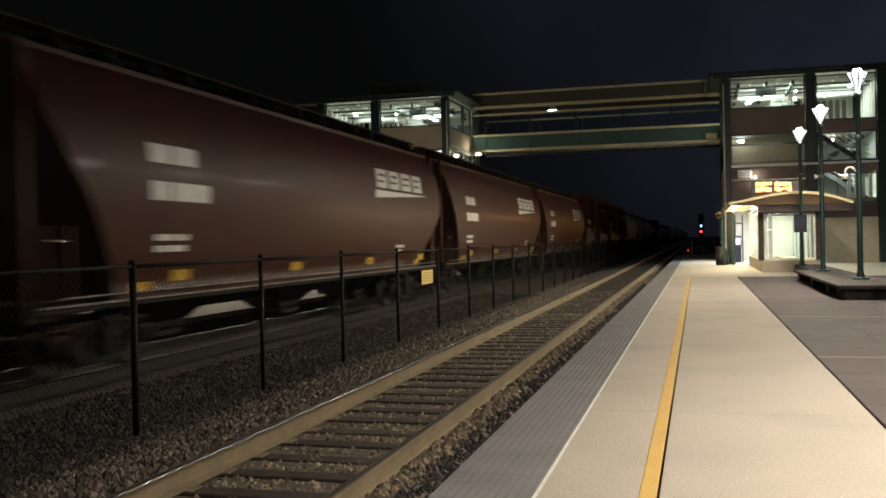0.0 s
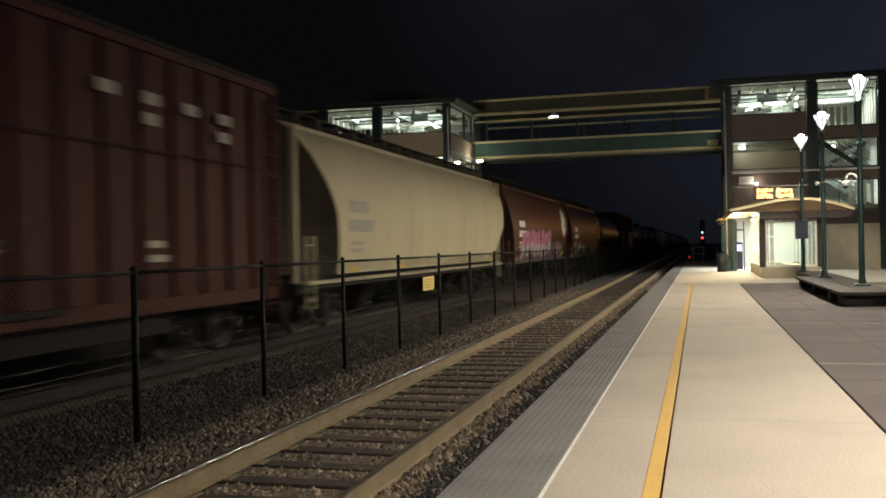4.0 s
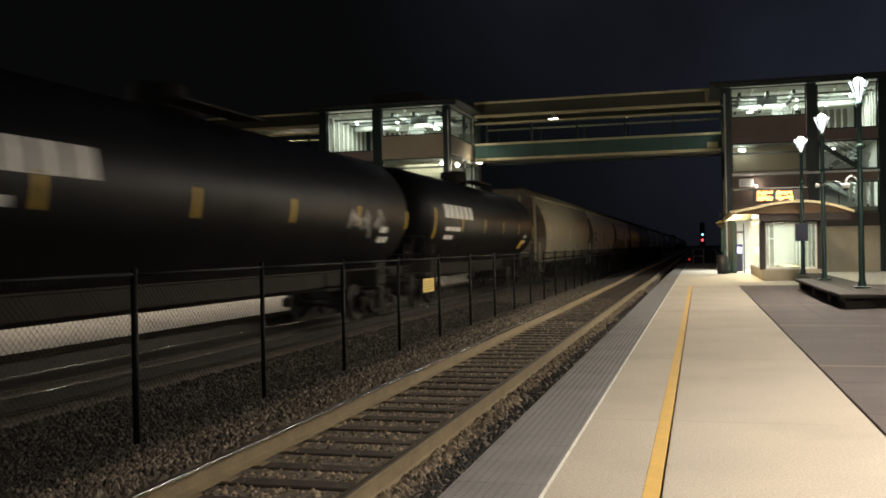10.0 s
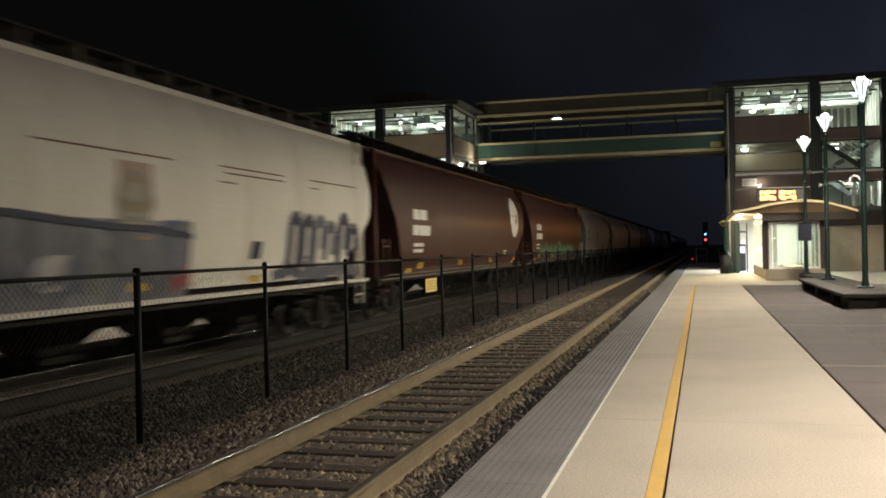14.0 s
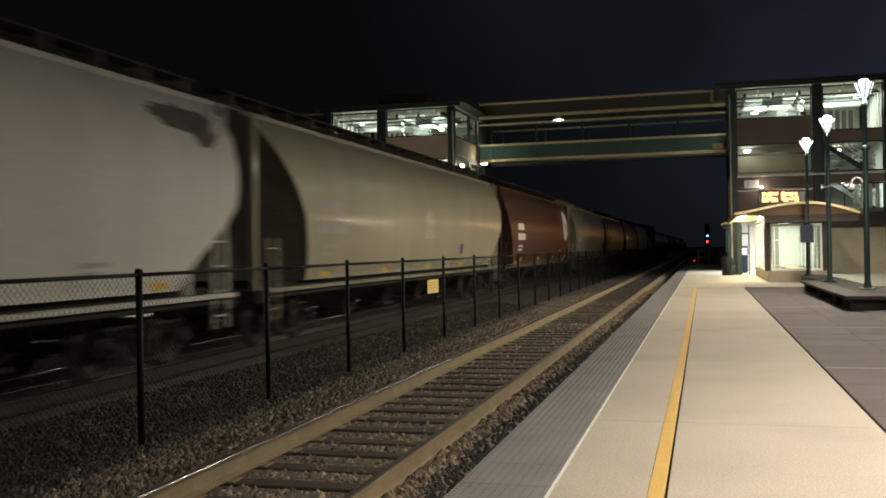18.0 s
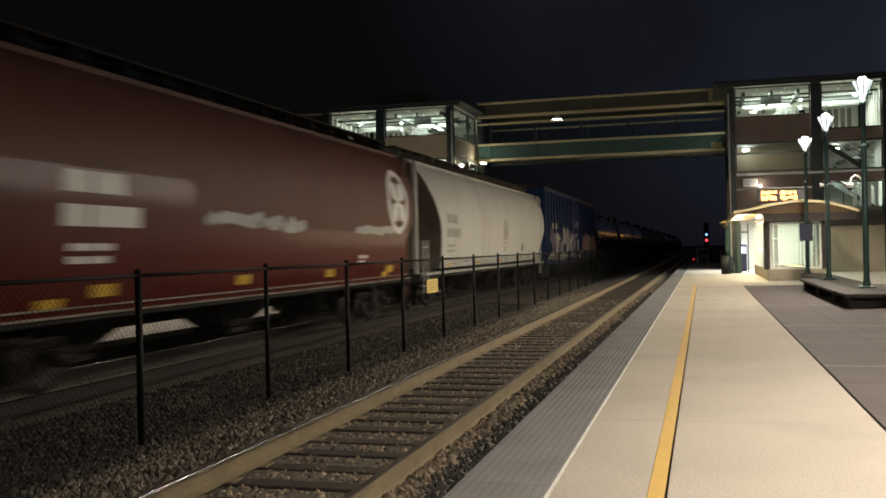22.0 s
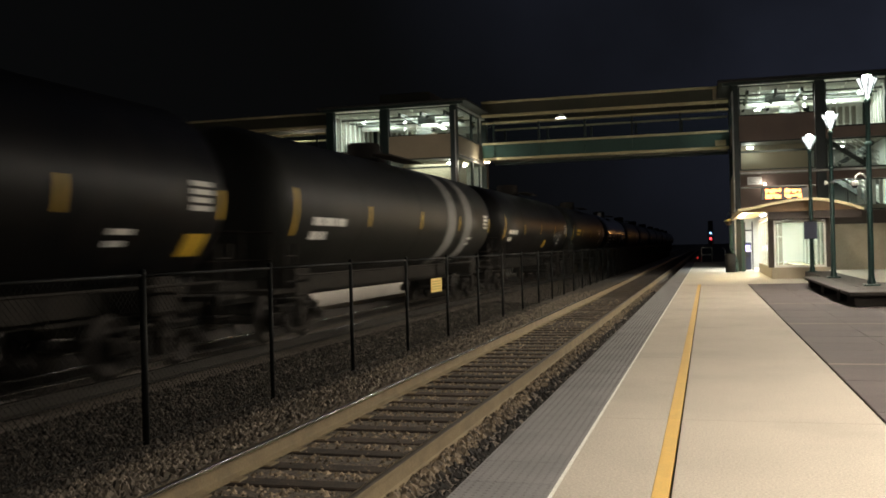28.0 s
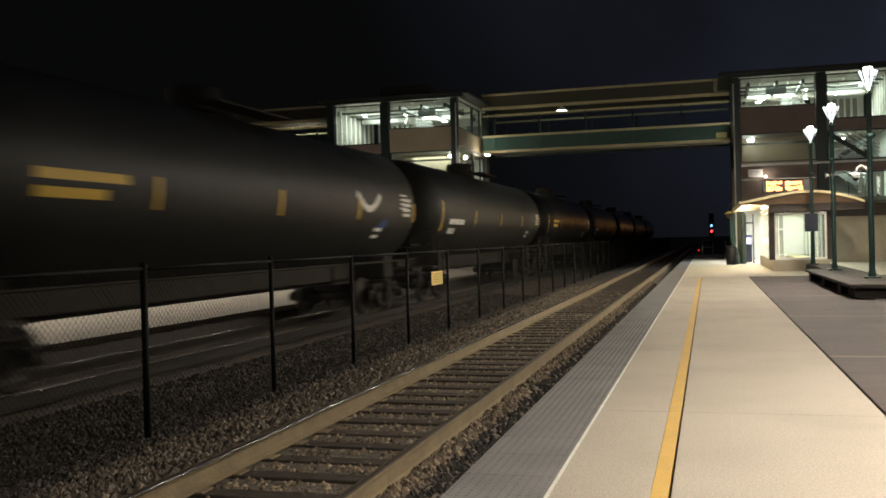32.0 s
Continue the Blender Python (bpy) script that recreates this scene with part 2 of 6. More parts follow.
M["slab"] = material("floor_slab_concrete", (0.32, 0.30, 0.26), 0.9, amount=0.5, scale=1.0)
M["olive"] = material("dark_olive_fascia", (0.055, 0.055, 0.036), 0.6, other=(0.04, 0.042, 0.03), scale=0.9, amount=0.5, fine=30)
M["roof"] = material("dark_roof_metal", (0.014, 0.014, 0.014), 0.6, amount=0.4, scale=1.0)
M["glass"] = glass("window_glass")
M["lamp_glass"] = material("glowing_lantern_glass", (1, 1, 1), 0.3, emit=(0.95, 0.97, 1.0), power=1.6)
M["lamp_bulb"] = material("glowing_lantern_bulb", (1, 1, 1), 0.3, emit=(1.0, 0.98, 1.0), power=34)
M["tube"] = material("glowing_ceiling_tube", (1, 1, 1), 0.3, emit=(0.95, 1.0, 0.95), power=30)
M["led"] = material("amber_display_segment", (0.1, 0.05, 0.02), 0.4, emit=(1.0, 0.36, 0.09), power=6.0)
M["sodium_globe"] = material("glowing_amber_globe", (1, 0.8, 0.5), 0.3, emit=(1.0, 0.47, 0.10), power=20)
M["soffit_glow"] = material("glowing_soffit_lamp", (1, 1, 1), 0.3, emit=(1.0, 0.85, 0.6), power=14)
M["red_lamp"] = material("red_signal_lens", (0.3, 0.02, 0.02), 0.3, emit=(1.0, 0.04, 0.05), power=7)
M["red_marker"] = material("red_marker_lens", (0.3, 0.02, 0.02), 0.3, emit=(1.0, 0.06, 0.05), power=0.5)
M["blue_lamp"] = material("pale_signal_lens", (0.3, 0.35, 0.4), 0.3, emit=(0.25, 0.6, 1.0), power=6)
M["violet_screen"] = material("violet_screen", (0.2, 0.2, 0.4), 0.3, emit=(0.55, 0.5, 1.0), power=2.5)
M["amber_panel"] = material("tan_canopy_panel", (0.15, 0.085, 0.036), 0.6, other=(0.12, 0.07, 0.03), scale=1.2, amount=0.5)
M["sign_yellow"] = material("yellow_sign_sheet", (0.85, 0.62, 0.18), 0.45, amount=0.2, scale=4)
M["black"] = material("black_plastic", (0.012, 0.012, 0.014), 0.5, amount=0.2)
M["navy"] = material("dark_blue_sign", (0.015, 0.02, 0.05), 0.5, amount=0.2)
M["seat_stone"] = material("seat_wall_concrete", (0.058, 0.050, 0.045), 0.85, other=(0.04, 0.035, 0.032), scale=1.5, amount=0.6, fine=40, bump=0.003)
M["bark"] = material("bark", (0.05, 0.04, 0.03), 0.9, amount=0.7, scale=8)

# rolling stock
M["car_brown"] = material("oxide_brown_paint", (0.064, 0.019, 0.0078), 0.45, coat=0.03, spec=0.16, other=(0.046, 0.0138, 0.006), scale=1.1, amount=0.7, fine=20, stain=(0.074, 0.033, 0.019), stain_scale=1.1, random_tint=0.18, streak=True, grain_mix=0.45, stain_mix=0.6)
M["car_boxbrown"] = material("faded_boxcar_paint", (0.078, 0.022, 0.013), 0.65, spec=0.2, other=(0.046, 0.014, 0.010), scale=1.6, amount=0.8, fine=22, stain=(0.04, 0.021, 0.015), stain_scale=0.8, random_tint=0.15, streak=True, grain_mix=0.25)
M["car_cream"] = material("cream_white_paint", (0.90, 0.865, 0.74), 0.58, spec=0.3, other=(0.82, 0.78, 0.65), scale=0.9, amount=0.6, fine=18, stain=(0.56, 0.48, 0.36), stain_scale=0.8, random_tint=0.04, streak=True, grain_mix=0.35, stain_mix=0.6)
M["car_tan"] = material("yellowed_paint", (0.50, 0.45, 0.29), 0.55, spec=0.3, other=(0.42, 0.37, 0.24), scale=0.9, amount=0.6, fine=18, stain=(0.30, 0.25, 0.17), stain_scale=0.8, streak=True, grain_mix=0.35, stain_mix=0.6)
M["car_grey"] = material("light_grey_paint", (0.57, 0.56, 0.51), 0.55, spec=0.3, other=(0.48, 0.465, 0.42), scale=0.9, amount=0.5, fine=18, stain=(0.36, 0.33, 0.28), stain_scale=0.8, random_tint=0.06, streak=True, grain_mix=0.35, stain_mix=0.6)
M["car_beige"] = material("beige_grey_paint", (0.32, 0.295, 0.205), 0.5, spec=0.35, coat=0.1, other=(0.26, 0.24, 0.168), scale=0.9, amount=0.6, fine=18, stain=(0.24, 0.20, 0.14), stain_scale=0.6, random_tint=0.08, streak=True, grain_mix=0.2, stain_mix=0.4)
M["car_gloss"] = material("glossy_beige_paint", (0.36, 0.33, 0.235), 0.48, coat=0.55, other=(0.29, 0.265, 0.19), scale=0.9, amount=0.6, fine=18, stain=(0.24, 0.20, 0.14), stain_scale=0.6, streak=True, grain_mix=0.2, stain_mix=0.4)
M["car_faded"] = material("faded_brown_paint", (0.12, 0.044, 0.027), 0.55, spec=0.25, other=(0.09, 0.034, 0.022), scale=1.1, amount=0.7, fine=20, stain=(0.08, 0.042, 0.034), stain_scale=0.7, streak=True, grain_mix=0.25)
M["car_blue"] = material("faded_blue_paint", (0.0105, 0.0285, 0.094), 0.55, spec=0.2, other=(0.0075, 0.020, 0.068), scale=1.4, amount=0.7, fine=22, stain=(0.024, 0.036, 0.078), stain_scale=0.8, streak=True, grain_mix=0.25)
M["tank_black"] = material("black_tank_paint", (0.0048, 0.0052, 0.006), 0.42, other=(0.012, 0.0112, 0.0104), scale=1.2, amount=0.7, fine=20, stain=(0.02, 0.0168, 0.0144), stain_scale=0.7, streak=True, grain_mix=0.4, spec=0.13)
M["tank_gloss"] = material("glossy_black_tank_paint", (0.007, 0.0075, 0.009), 0.19, other=(0.010, 0.010, 0.011), scale=1.2, amount=0.5, fine=6, streak=True, grain_mix=0.1)
M["tank_grey"] = material("matt_grey_tank_paint", (0.128, 0.132, 0.14), 0.55, other=(0.096, 0.0976, 0.104), scale=1.0, amount=0.6, fine=20, streak=True)
M["tank_dark"] = material("dark_grey_tank_paint", (0.016, 0.0168, 0.0144), 0.5, other=(0.0112, 0.012, 0.0104), scale=1.0, amount=0.7, fine=20, streak=True, grain_mix=0.4, spec=0.28)
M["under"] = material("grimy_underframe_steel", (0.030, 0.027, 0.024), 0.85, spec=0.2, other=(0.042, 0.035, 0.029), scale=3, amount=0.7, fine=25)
M["wheel"] = material("worn_wheel_steel", (0.045, 0.038, 0.034), 0.6, 0.5, scale=5, amount=0.6)
# end sheets: grime plus the shade between cars, both put into the colour
M["end_shade_grime"] = material("shaded_grimy_end_sheet", (0.19, 0.165, 0.125), 0.8, other=(0.11, 0.09, 0.07), scale=1.5, amount=0.8, fine=20, streak=True)
M["end_shade_brown"] = material("shaded_grimy_brown_end_sheet", (0.045, 0.016, 0.012), 0.7, other=(0.03, 0.013, 0.011), scale=1.5, amount=0.8, fine=20, streak=True)
M["crest"] = material("faded_crest_paint", (0.40, 0.32, 0.20), 0.6, amount=0.5, scale=4)
M["mark_white"] = material("white_lettering", (0.86, 0.85, 0.80), 0.6, amount=0.4, scale=5)
M["mark_yellow"] = material("yellow_reflective_mark", (0.75, 0.48, 0.05), 0.5, amount=0.3, scale=5)
M["clean_red"] = material("clean_dark_red_paint", (0.10, 0.010, 0.007), 0.34, spec=0.3, other=(0.08, 0.010, 0.007), scale=1.1, amount=0.6, fine=20, streak=True, grain_mix=0.25)
# pale colour stands in for lamp light caught by the sill ledges
M["lit_ledge"] = material("lit_ledge_colour", (0.42, 0.38, 0.31), 0.9, other=(0.16, 0.13, 0.10), scale=3, amount=0.8)
M["soot"] = material("soot_patch", (0.07, 0.06, 0.05), 0.8, other=(0.16, 0.145, 0.125), scale=2.5, amount=0.7)
M["mark_black"] = material("black_lettering", (0.03, 0.03, 0.03), 0.6, amount=0.3, scale=5)
M["band_silver"] = material("dull_silver_band", (0.26, 0.26, 0.25), 0.6, other=(0.18, 0.18, 0.17), scale=1.5, amount=0.8, fine=25, stain=(0.06, 0.055, 0.05), stain_scale=0.8)
M["bright_board"] = material("white_notice_board", (0.9, 0.9, 0.88), 0.5, amount=0.3, scale=4)
M["mark_rust"] = material("rust_streak", (0.22, 0.11, 0.05), 0.8, amount=0.6, scale=5)
M["spray_silver"] = material("silver_spray_paint", (0.55, 0.54, 0.52), 0.5, amount=0.5, scale=3)
M["spray_pink"] = material("pink_spray_paint", (0.62, 0.20, 0.34), 0.6, amount=0.5, scale=3)
M["spray_teal"] = material("teal_spray_paint", (0.12, 0.42, 0.46), 0.6, amount=0.5, scale=3)
M["spray_lime"] = material("lime_spray_paint", (0.48, 0.52, 0.20), 0.6, amount=0.5, scale=3)
M["spray_blue"] = material("blue_spray_paint", (0.04, 0.09, 0.26), 0.6, amount=0.5, scale=3)
M["spray_sage"] = material("sage_spray_paint", (0.27, 0.30, 0.23), 0.6, other=(0.17, 0.19, 0.15), amount=0.8, scale=3)
M["spray_pale_grey"] = material("pale_grey_spray_paint", (0.36, 0.37, 0.39), 0.6, other=(0.13, 0.135, 0.16), amount=1.0, scale=1.8, streak=True)
M["spray_slate"] = material("slate_spray_paint", (0.20, 0.205, 0.225), 0.6, other=(0.13, 0.135, 0.155), amount=0.8, scale=2.5)
M["spray_blue_grey"] = material("blue_grey_spray_paint", (0.11, 0.14, 0.22), 0.6, other=(0.17, 0.19, 0.24), amount=0.8, scale=2.5)
M["crest_red"] = material("faded_crest_red", (0.50, 0.33, 0.25), 0.6, other=(0.56, 0.44, 0.35), amount=0.8, scale=5)
M["crest_gold"] = material("faded_crest_gold", (0.52, 0.45, 0.22), 0.6, other=(0.42, 0.36, 0.20), amount=0.8, scale=5)
M["spray_salmon"] = material("salmon_spray_paint", (0.36, 0.18, 0.165), 0.6, other=(0.26, 0.11, 0.11), amount=0.8, scale=3)
M["spray_dusky"] = material("dusky_red_spray_paint", (0.30, 0.13, 0.12), 0.6, amount=0.6, scale=3)
M["spray_purple"] = material("purple_spray_paint", (0.16, 0.10, 0.20), 0.6, amount=0.5, scale=3)
M["spray_cream"] = material("cream_spray_paint", (0.55, 0.50, 0.38), 0.6, amount=0.5, scale=3)
M["spray_grey"] = material("grey_spray_paint", (0.15, 0.16, 0.19), 0.6, amount=0.6, scale=3)
M["spray_navy"] = material("navy_spray_paint", (0.035, 0.045, 0.08), 0.6, amount=0.6, scale=3)
M["spray_red"] = material("red_spray_paint", (0.42, 0.10, 0.08), 0.6, amount=0.5, scale=3)
M["spray_green"] = material("green_spray_paint", (0.16, 0.30, 0.16), 0.6, amount=0.5, scale=3)
M["spray_yellow"] = material("yellow_spray_paint", (0.55, 0.42, 0.10), 0.6, amount=0.5, scale=3)


# ---- mesh helpers ----
class Shape:
    """Collects solids into one mesh."""

    def __init__(self):
        self.v, self.f, self.smooth = [], [], []

    def add(self, verts, faces, smooth=False):
        s = len(self.v)
        self.v += [tuple(p) for p in verts]
        self.f += [tuple(i + s for i in f) for f in faces]
        self.smooth += [smooth] * len(faces)
        return self

    def box(self, x0, x1, y0, y1, z0, z1, c=0.0):
        c = min(c, abs(x1 - x0) * 0.4, abs(y1 - y0) * 0.4, abs(z1 - z0) * 0.4)
        if c <= 0:
            v = [(x, y, z) for z in (z0, z1) for y in (y0, y1) for x in (x0, x1)]
            return self.add(v, [(0, 2, 3, 1), (4, 5, 7, 6), (0, 1, 5, 4), (2, 6, 7, 3), (0, 4, 6, 2), (1, 3, 7, 5)])
        b = bmesh.new()
        bmesh.ops.create_cube(b, size=1)
        for w in b.verts:
            w.co = (x0 + (w.co.x + 0.5) * (x1 - x0), y0 + (w.co.y + 0.5) * (y1 - y0), z0 + (w.co.z + 0.5) * (z1 - z0))
        bmesh.ops.bevel(b, geom=b.edges[:], offset=c, segments=1, affect="EDGES")
        self.take(b)
        return self

    def take(self, b, smooth=False):
        b.verts.ensure_lookup_table()
        b.verts.index_update()
        self.add([w.co[:] for w in b.verts], [[w.index for w in f.verts] for f in b.faces], smooth)
        b.free()

    def tube(self, p, q, r, n=8, r2=None, caps=True):
        p, q = Vector(p), Vector(q)
        d = (q - p).normalized()
        a = d.orthogonal().normalized()
        e = d.cross(a)
        r2 = r if r2 is None else r2
        v = []
        for c, rad in ((p, r), (q, r2)):
            v += [c + (a * math.cos(2 * math.pi * i / n) + e * math.sin(2 * math.pi * i / n)) * rad for i in range(n)]
        self.add(v, [(i, (i + 1) % n, n + (i + 1) % n, n + i) for i in range(n)], n > 6)
        if caps:
            s = len(self.v) - 2 * n
            self.f += [tuple(s + i for i in reversed(range(n))), tuple(s + n + i for i in range(n))]
            self.smooth += [False, False]
        return self

    def lathe(self, rings, centre=(0, 0, 0), axis="z", n=16):
        """Rings of (radius, height) turned about an axis."""
        v = []
        for r, h in rings:
            for i in range(n):
                c, s = r * math.cos(2 * math.pi * i / n), r * math.sin(2 * math.pi * i / n)
                p = {"z": (c, s, h), "y": (c, h, s), "x": (h, c, s)}[axis]
                v.append(tuple(a + b for a, b in zip(p, centre)))
        m = len(rings)
        f = [(j * n + i, j * n + (i + 1) % n, (j + 1) * n + (i + 1) % n, (j + 1) * n + i) for j in range(m - 1) for i in range(n)]
        return self.add(v, f, True)

    def path(self, pts, r, n=6):
        for a, b in zip(pts, pts[1:]):
            self.tube(a, b, r, n)
        return self

    def mesh(self, name, mat):
        me = bpy.data.meshes.new(name)
        me.from_pydata(self.v, [], self.f)
        me.polygons.foreach_set("use_smooth", self.smooth)
        me.materials.append(M[mat] if isinstance(mat, str) else mat)
        me.update()
        return me


CACHE = {}


def part(name, shape, mat, parent, label="", at=None, kind=""):
    """One mesh object under a thing; shape may be a Shape or a mesh that is shared."""
    me = shape.mesh(name, mat) if isinstance(shape, Shape) else shape
    ob = new(name, me)
    ob.parent = parent
    if at is not None:
        ob.matrix_basis = at if isinstance(at, Matrix) else Matrix.Translation(at)
    return tagged(ob, label, "", "", kind)


def shared(key, make, mat):
    if (key, mat) not in CACHE:
        CACHE[(key, mat)] = make().mesh(str(key).split("|")[0], mat)
    return CACHE[(key, mat)]


def thing(name, place=(0, 0, 0), label="", category="", group="", kind=""):
    ob = new(name)
    ob.empty_display_size = 0.2
    ob.location = place
    return tagged(ob, label, category, group, kind)


def solid(name, shape, mat, label="", category="", group="", kind="", at=None):
    ob = new(name, shape.mesh(name, mat))
    if at is not None:
        ob.location = at
    return tagged(ob, label, category, group, kind)


def box(*a, **k):
    return Shape().box(*a, **k)


# ---- ground, tracks, platforms ----
ground = Shape()
ground.add([(-2500, -2500, -0.95), (2500, -2500, -0.95), (2500, 2500, -0.95), (-2500, 2500, -0.95)], [(0, 1, 2, 3)])
solid("ground", ground, "soil", "dark bare ground beyond the railway", "ground", kind="structure")

NEAR_X, FAR_TRACK_X = -3.21, -8.9
RAIL_TOP = -0.20


def strip(profile, y0, y1, steps=1):
    """A profile of (x, z) drawn out along the track."""
    s = Shape()
    n = len(profile)
    v = [(x, y0 + (y1 - y0) * j / steps, z) for j in range(steps + 1) for x, z in profile]
    f = [(j * n + i, j * n + i + 1, (j + 1) * n + i + 1, (j + 1) * n + i) for j in range(steps) for i in range(n - 1)]
    return s.add(v, f)


bed = [(-10.56, -0.9), (-10.54, -0.46), (-10.2, -0.42), (-7.5, -0.42), (-6.7, -0.52), (-5.4, -0.5), (-4.75, -0.39), (-4.5, -0.372), (-4.06, -0.372), (-4.0, -0.41), (-2.42, -0.41), (-2.36, -0.372), (-2.22, -0.40), (-2.04, -0.52), (-1.95, -0.72), (-1.58, -0.80), (-1.56, -0.9)]
solid("ballast_bed", strip(bed, -60, 1300), "ballast", "brown crushed stone ballast under both tracks", "ballast", kind="structure")

# loose stones
rng = np.random.default_rng(4)


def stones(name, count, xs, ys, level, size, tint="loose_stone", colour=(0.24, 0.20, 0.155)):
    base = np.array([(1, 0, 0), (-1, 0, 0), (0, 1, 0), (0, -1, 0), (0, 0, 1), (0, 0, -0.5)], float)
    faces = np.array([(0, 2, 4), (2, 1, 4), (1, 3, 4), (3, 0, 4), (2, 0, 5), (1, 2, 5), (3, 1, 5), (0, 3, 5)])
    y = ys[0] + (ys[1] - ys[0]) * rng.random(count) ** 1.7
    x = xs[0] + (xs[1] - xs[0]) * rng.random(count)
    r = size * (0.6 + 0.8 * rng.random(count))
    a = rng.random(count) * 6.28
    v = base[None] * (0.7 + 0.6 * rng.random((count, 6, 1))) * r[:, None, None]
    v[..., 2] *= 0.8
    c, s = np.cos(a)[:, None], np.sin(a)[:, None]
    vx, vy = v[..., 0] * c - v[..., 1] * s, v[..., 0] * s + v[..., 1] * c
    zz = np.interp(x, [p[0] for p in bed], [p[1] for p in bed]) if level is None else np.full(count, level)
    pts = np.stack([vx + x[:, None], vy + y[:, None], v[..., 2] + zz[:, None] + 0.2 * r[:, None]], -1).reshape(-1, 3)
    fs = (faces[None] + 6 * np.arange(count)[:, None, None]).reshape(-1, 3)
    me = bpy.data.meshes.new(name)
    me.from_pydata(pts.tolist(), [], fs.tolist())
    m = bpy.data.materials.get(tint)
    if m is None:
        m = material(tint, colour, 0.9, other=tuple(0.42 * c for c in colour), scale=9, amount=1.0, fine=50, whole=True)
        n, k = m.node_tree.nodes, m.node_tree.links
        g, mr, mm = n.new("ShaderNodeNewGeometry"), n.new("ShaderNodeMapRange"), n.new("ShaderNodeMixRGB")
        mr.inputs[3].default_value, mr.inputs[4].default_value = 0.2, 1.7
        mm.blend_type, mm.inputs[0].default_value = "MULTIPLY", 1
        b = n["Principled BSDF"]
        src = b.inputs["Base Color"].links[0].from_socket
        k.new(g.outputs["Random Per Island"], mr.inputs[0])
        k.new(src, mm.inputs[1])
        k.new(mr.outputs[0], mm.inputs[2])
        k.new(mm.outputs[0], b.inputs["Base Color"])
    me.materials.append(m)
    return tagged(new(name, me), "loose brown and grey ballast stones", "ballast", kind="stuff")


stones("ballast_stones_beside", 13000, (-5.5, -4.05), (3.5, 40), None, 0.036)
# stone colour darkened here to imitate light falling off past the fence
stones("ballast_stones_grimy", 16000, (-7.6, -5.5), (5.5, 34), None, 0.032, "dim_stone", (0.10, 0.087, 0.072))
stones("ballast_stones_edge", 3400, (-2.40, -2.20), (2.5, 40), None, 0.040, "edge_stone", (0.23, 0.18, 0.125))
# near-black stones in the gap along the platform edge
stones("ballast_stones_gap", 2600, (-2.22, -2.02), (2.5, 40), None, 0.036, "near_black_stone", (0.035, 0.030, 0.026))
stones("ballast_stones_between", 12500, (-3.88, -2.55), (2.5, 34), -0.435, 0.036, "track_stone", (0.37, 0.29, 0.20))


stones("ballast_stones_behind", 6000, (-5.5, -4.05), (3.6, -9.0), None, 0.036)
stones("ballast_stones_behind", 4000, (-3.88, -2.55), (2.6, -9.0), -0.435, 0.036, "track_stone")
stones("ballast_stones_behind", 2000, (-2.40, -2.03), (2.6, -9.0), None, 0.042, "edge_stone")


def rails(name, centre, label, head="rail_top", body="rust"):
    t = thing(name, (0, 0, 0), label, "track", kind="structure")
    for side in (-0.754, 0.754):
        x = centre + side
        web = strip([(x + 0.075, -0.385), (x + 0.075, -0.372), (x + 0.012, -0.355), (x + 0.01, -0.25), (x + 0.036, -0.238), (x + 0.037, -0.207),
                     (x - 0.037, -0.207), (x - 0.036, -0.238), (x - 0.01, -0.25), (x - 0.012, -0.355), (x - 0.075, -0.372), (x - 0.075, -0.385)], -60, 1300, 40)
        part("rail", web, body, t, "rust-brown steel rail" if body == "rust" else "steel rail coloured dark for the shade under the train")
        crown = strip([(x + 0.034 - 0.068 * i / 10, RAIL_TOP - 0.010 * abs(i / 5 - 1) ** 2.2) for i in range(11)], -60, 1300, 40)
        crown.smooth = [True] * len(crown.f)
        part("rail_head", crown, head, t, "worn running surface")
        g = -1 if side > 0 else 1
        arc = [(x + g * (0.0378 - r * (1 - math.cos(a))), RAIL_TOP - 0.0132 + r * math.sin(a)) for r in (0.014,) for a in (math.pi / 2 * i / 6 for i in range(7))]
        corner = strip([(x + g * 0.0378, -0.228)] + arc if g > 0 else arc[::-1] + [(x + g * 0.0378, -0.228)], -60, 1300, 40)
        corner.smooth = [True] * len(corner.f)
        part("gauge_corner", corner, "rail_head", t, "polished gauge corner")
    return t


near_track = rails("track_1", NEAR_X, "empty railway track with brown rails on wooden ties")
far_track = rails("track_2", FAR_TRACK_X, "second railway track under the freight train", "rail_head", "shade_rail")
tie_mesh = [box(-1.06, 1.0, -0.112, 0.112, -0.52, -0.388, c=0.012).mesh("tie", "tie") for _ in range(1)][0]
plate_mesh = box(-0.17, 0.17, -0.09, 0.09, -0.392, -0.378, c=0.004).mesh("tie_plate", "rust")
spike_mesh = box(-0.012, 0.012, -0.012, 0.012, -0.38, -0.35).mesh("spike", "rust")
for i in range(-24, 110):
    y = 2.4 + 0.60 * i
    tie = part("tie", tie_mesh, "tie", near_track, at=pose(NEAR_X + random.uniform(-0.03, 0.03), y + random.uniform(-0.015, 0.015), random.uniform(-0.008, 0.004), 0, 0, random.uniform(-0.6, 0.6)))
    if i < 60:
        for side in (-0.754, 0.754):
            part("tie_plate", plate_mesh, "rust", tie, at=(side, 0, 0))
more = Shape()
for i in range(300):
    y = 68.4 + 0.6 * i
    more.box(NEAR_X - 1.28, NEAR_X + 1.28, y - 0.11, y + 0.11, -0.52, -0.39)
part("distant_ties", more, "tie", near_track, kind="stuff")
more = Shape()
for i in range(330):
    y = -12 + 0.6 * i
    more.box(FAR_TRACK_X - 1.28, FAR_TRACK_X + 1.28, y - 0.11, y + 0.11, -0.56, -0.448)
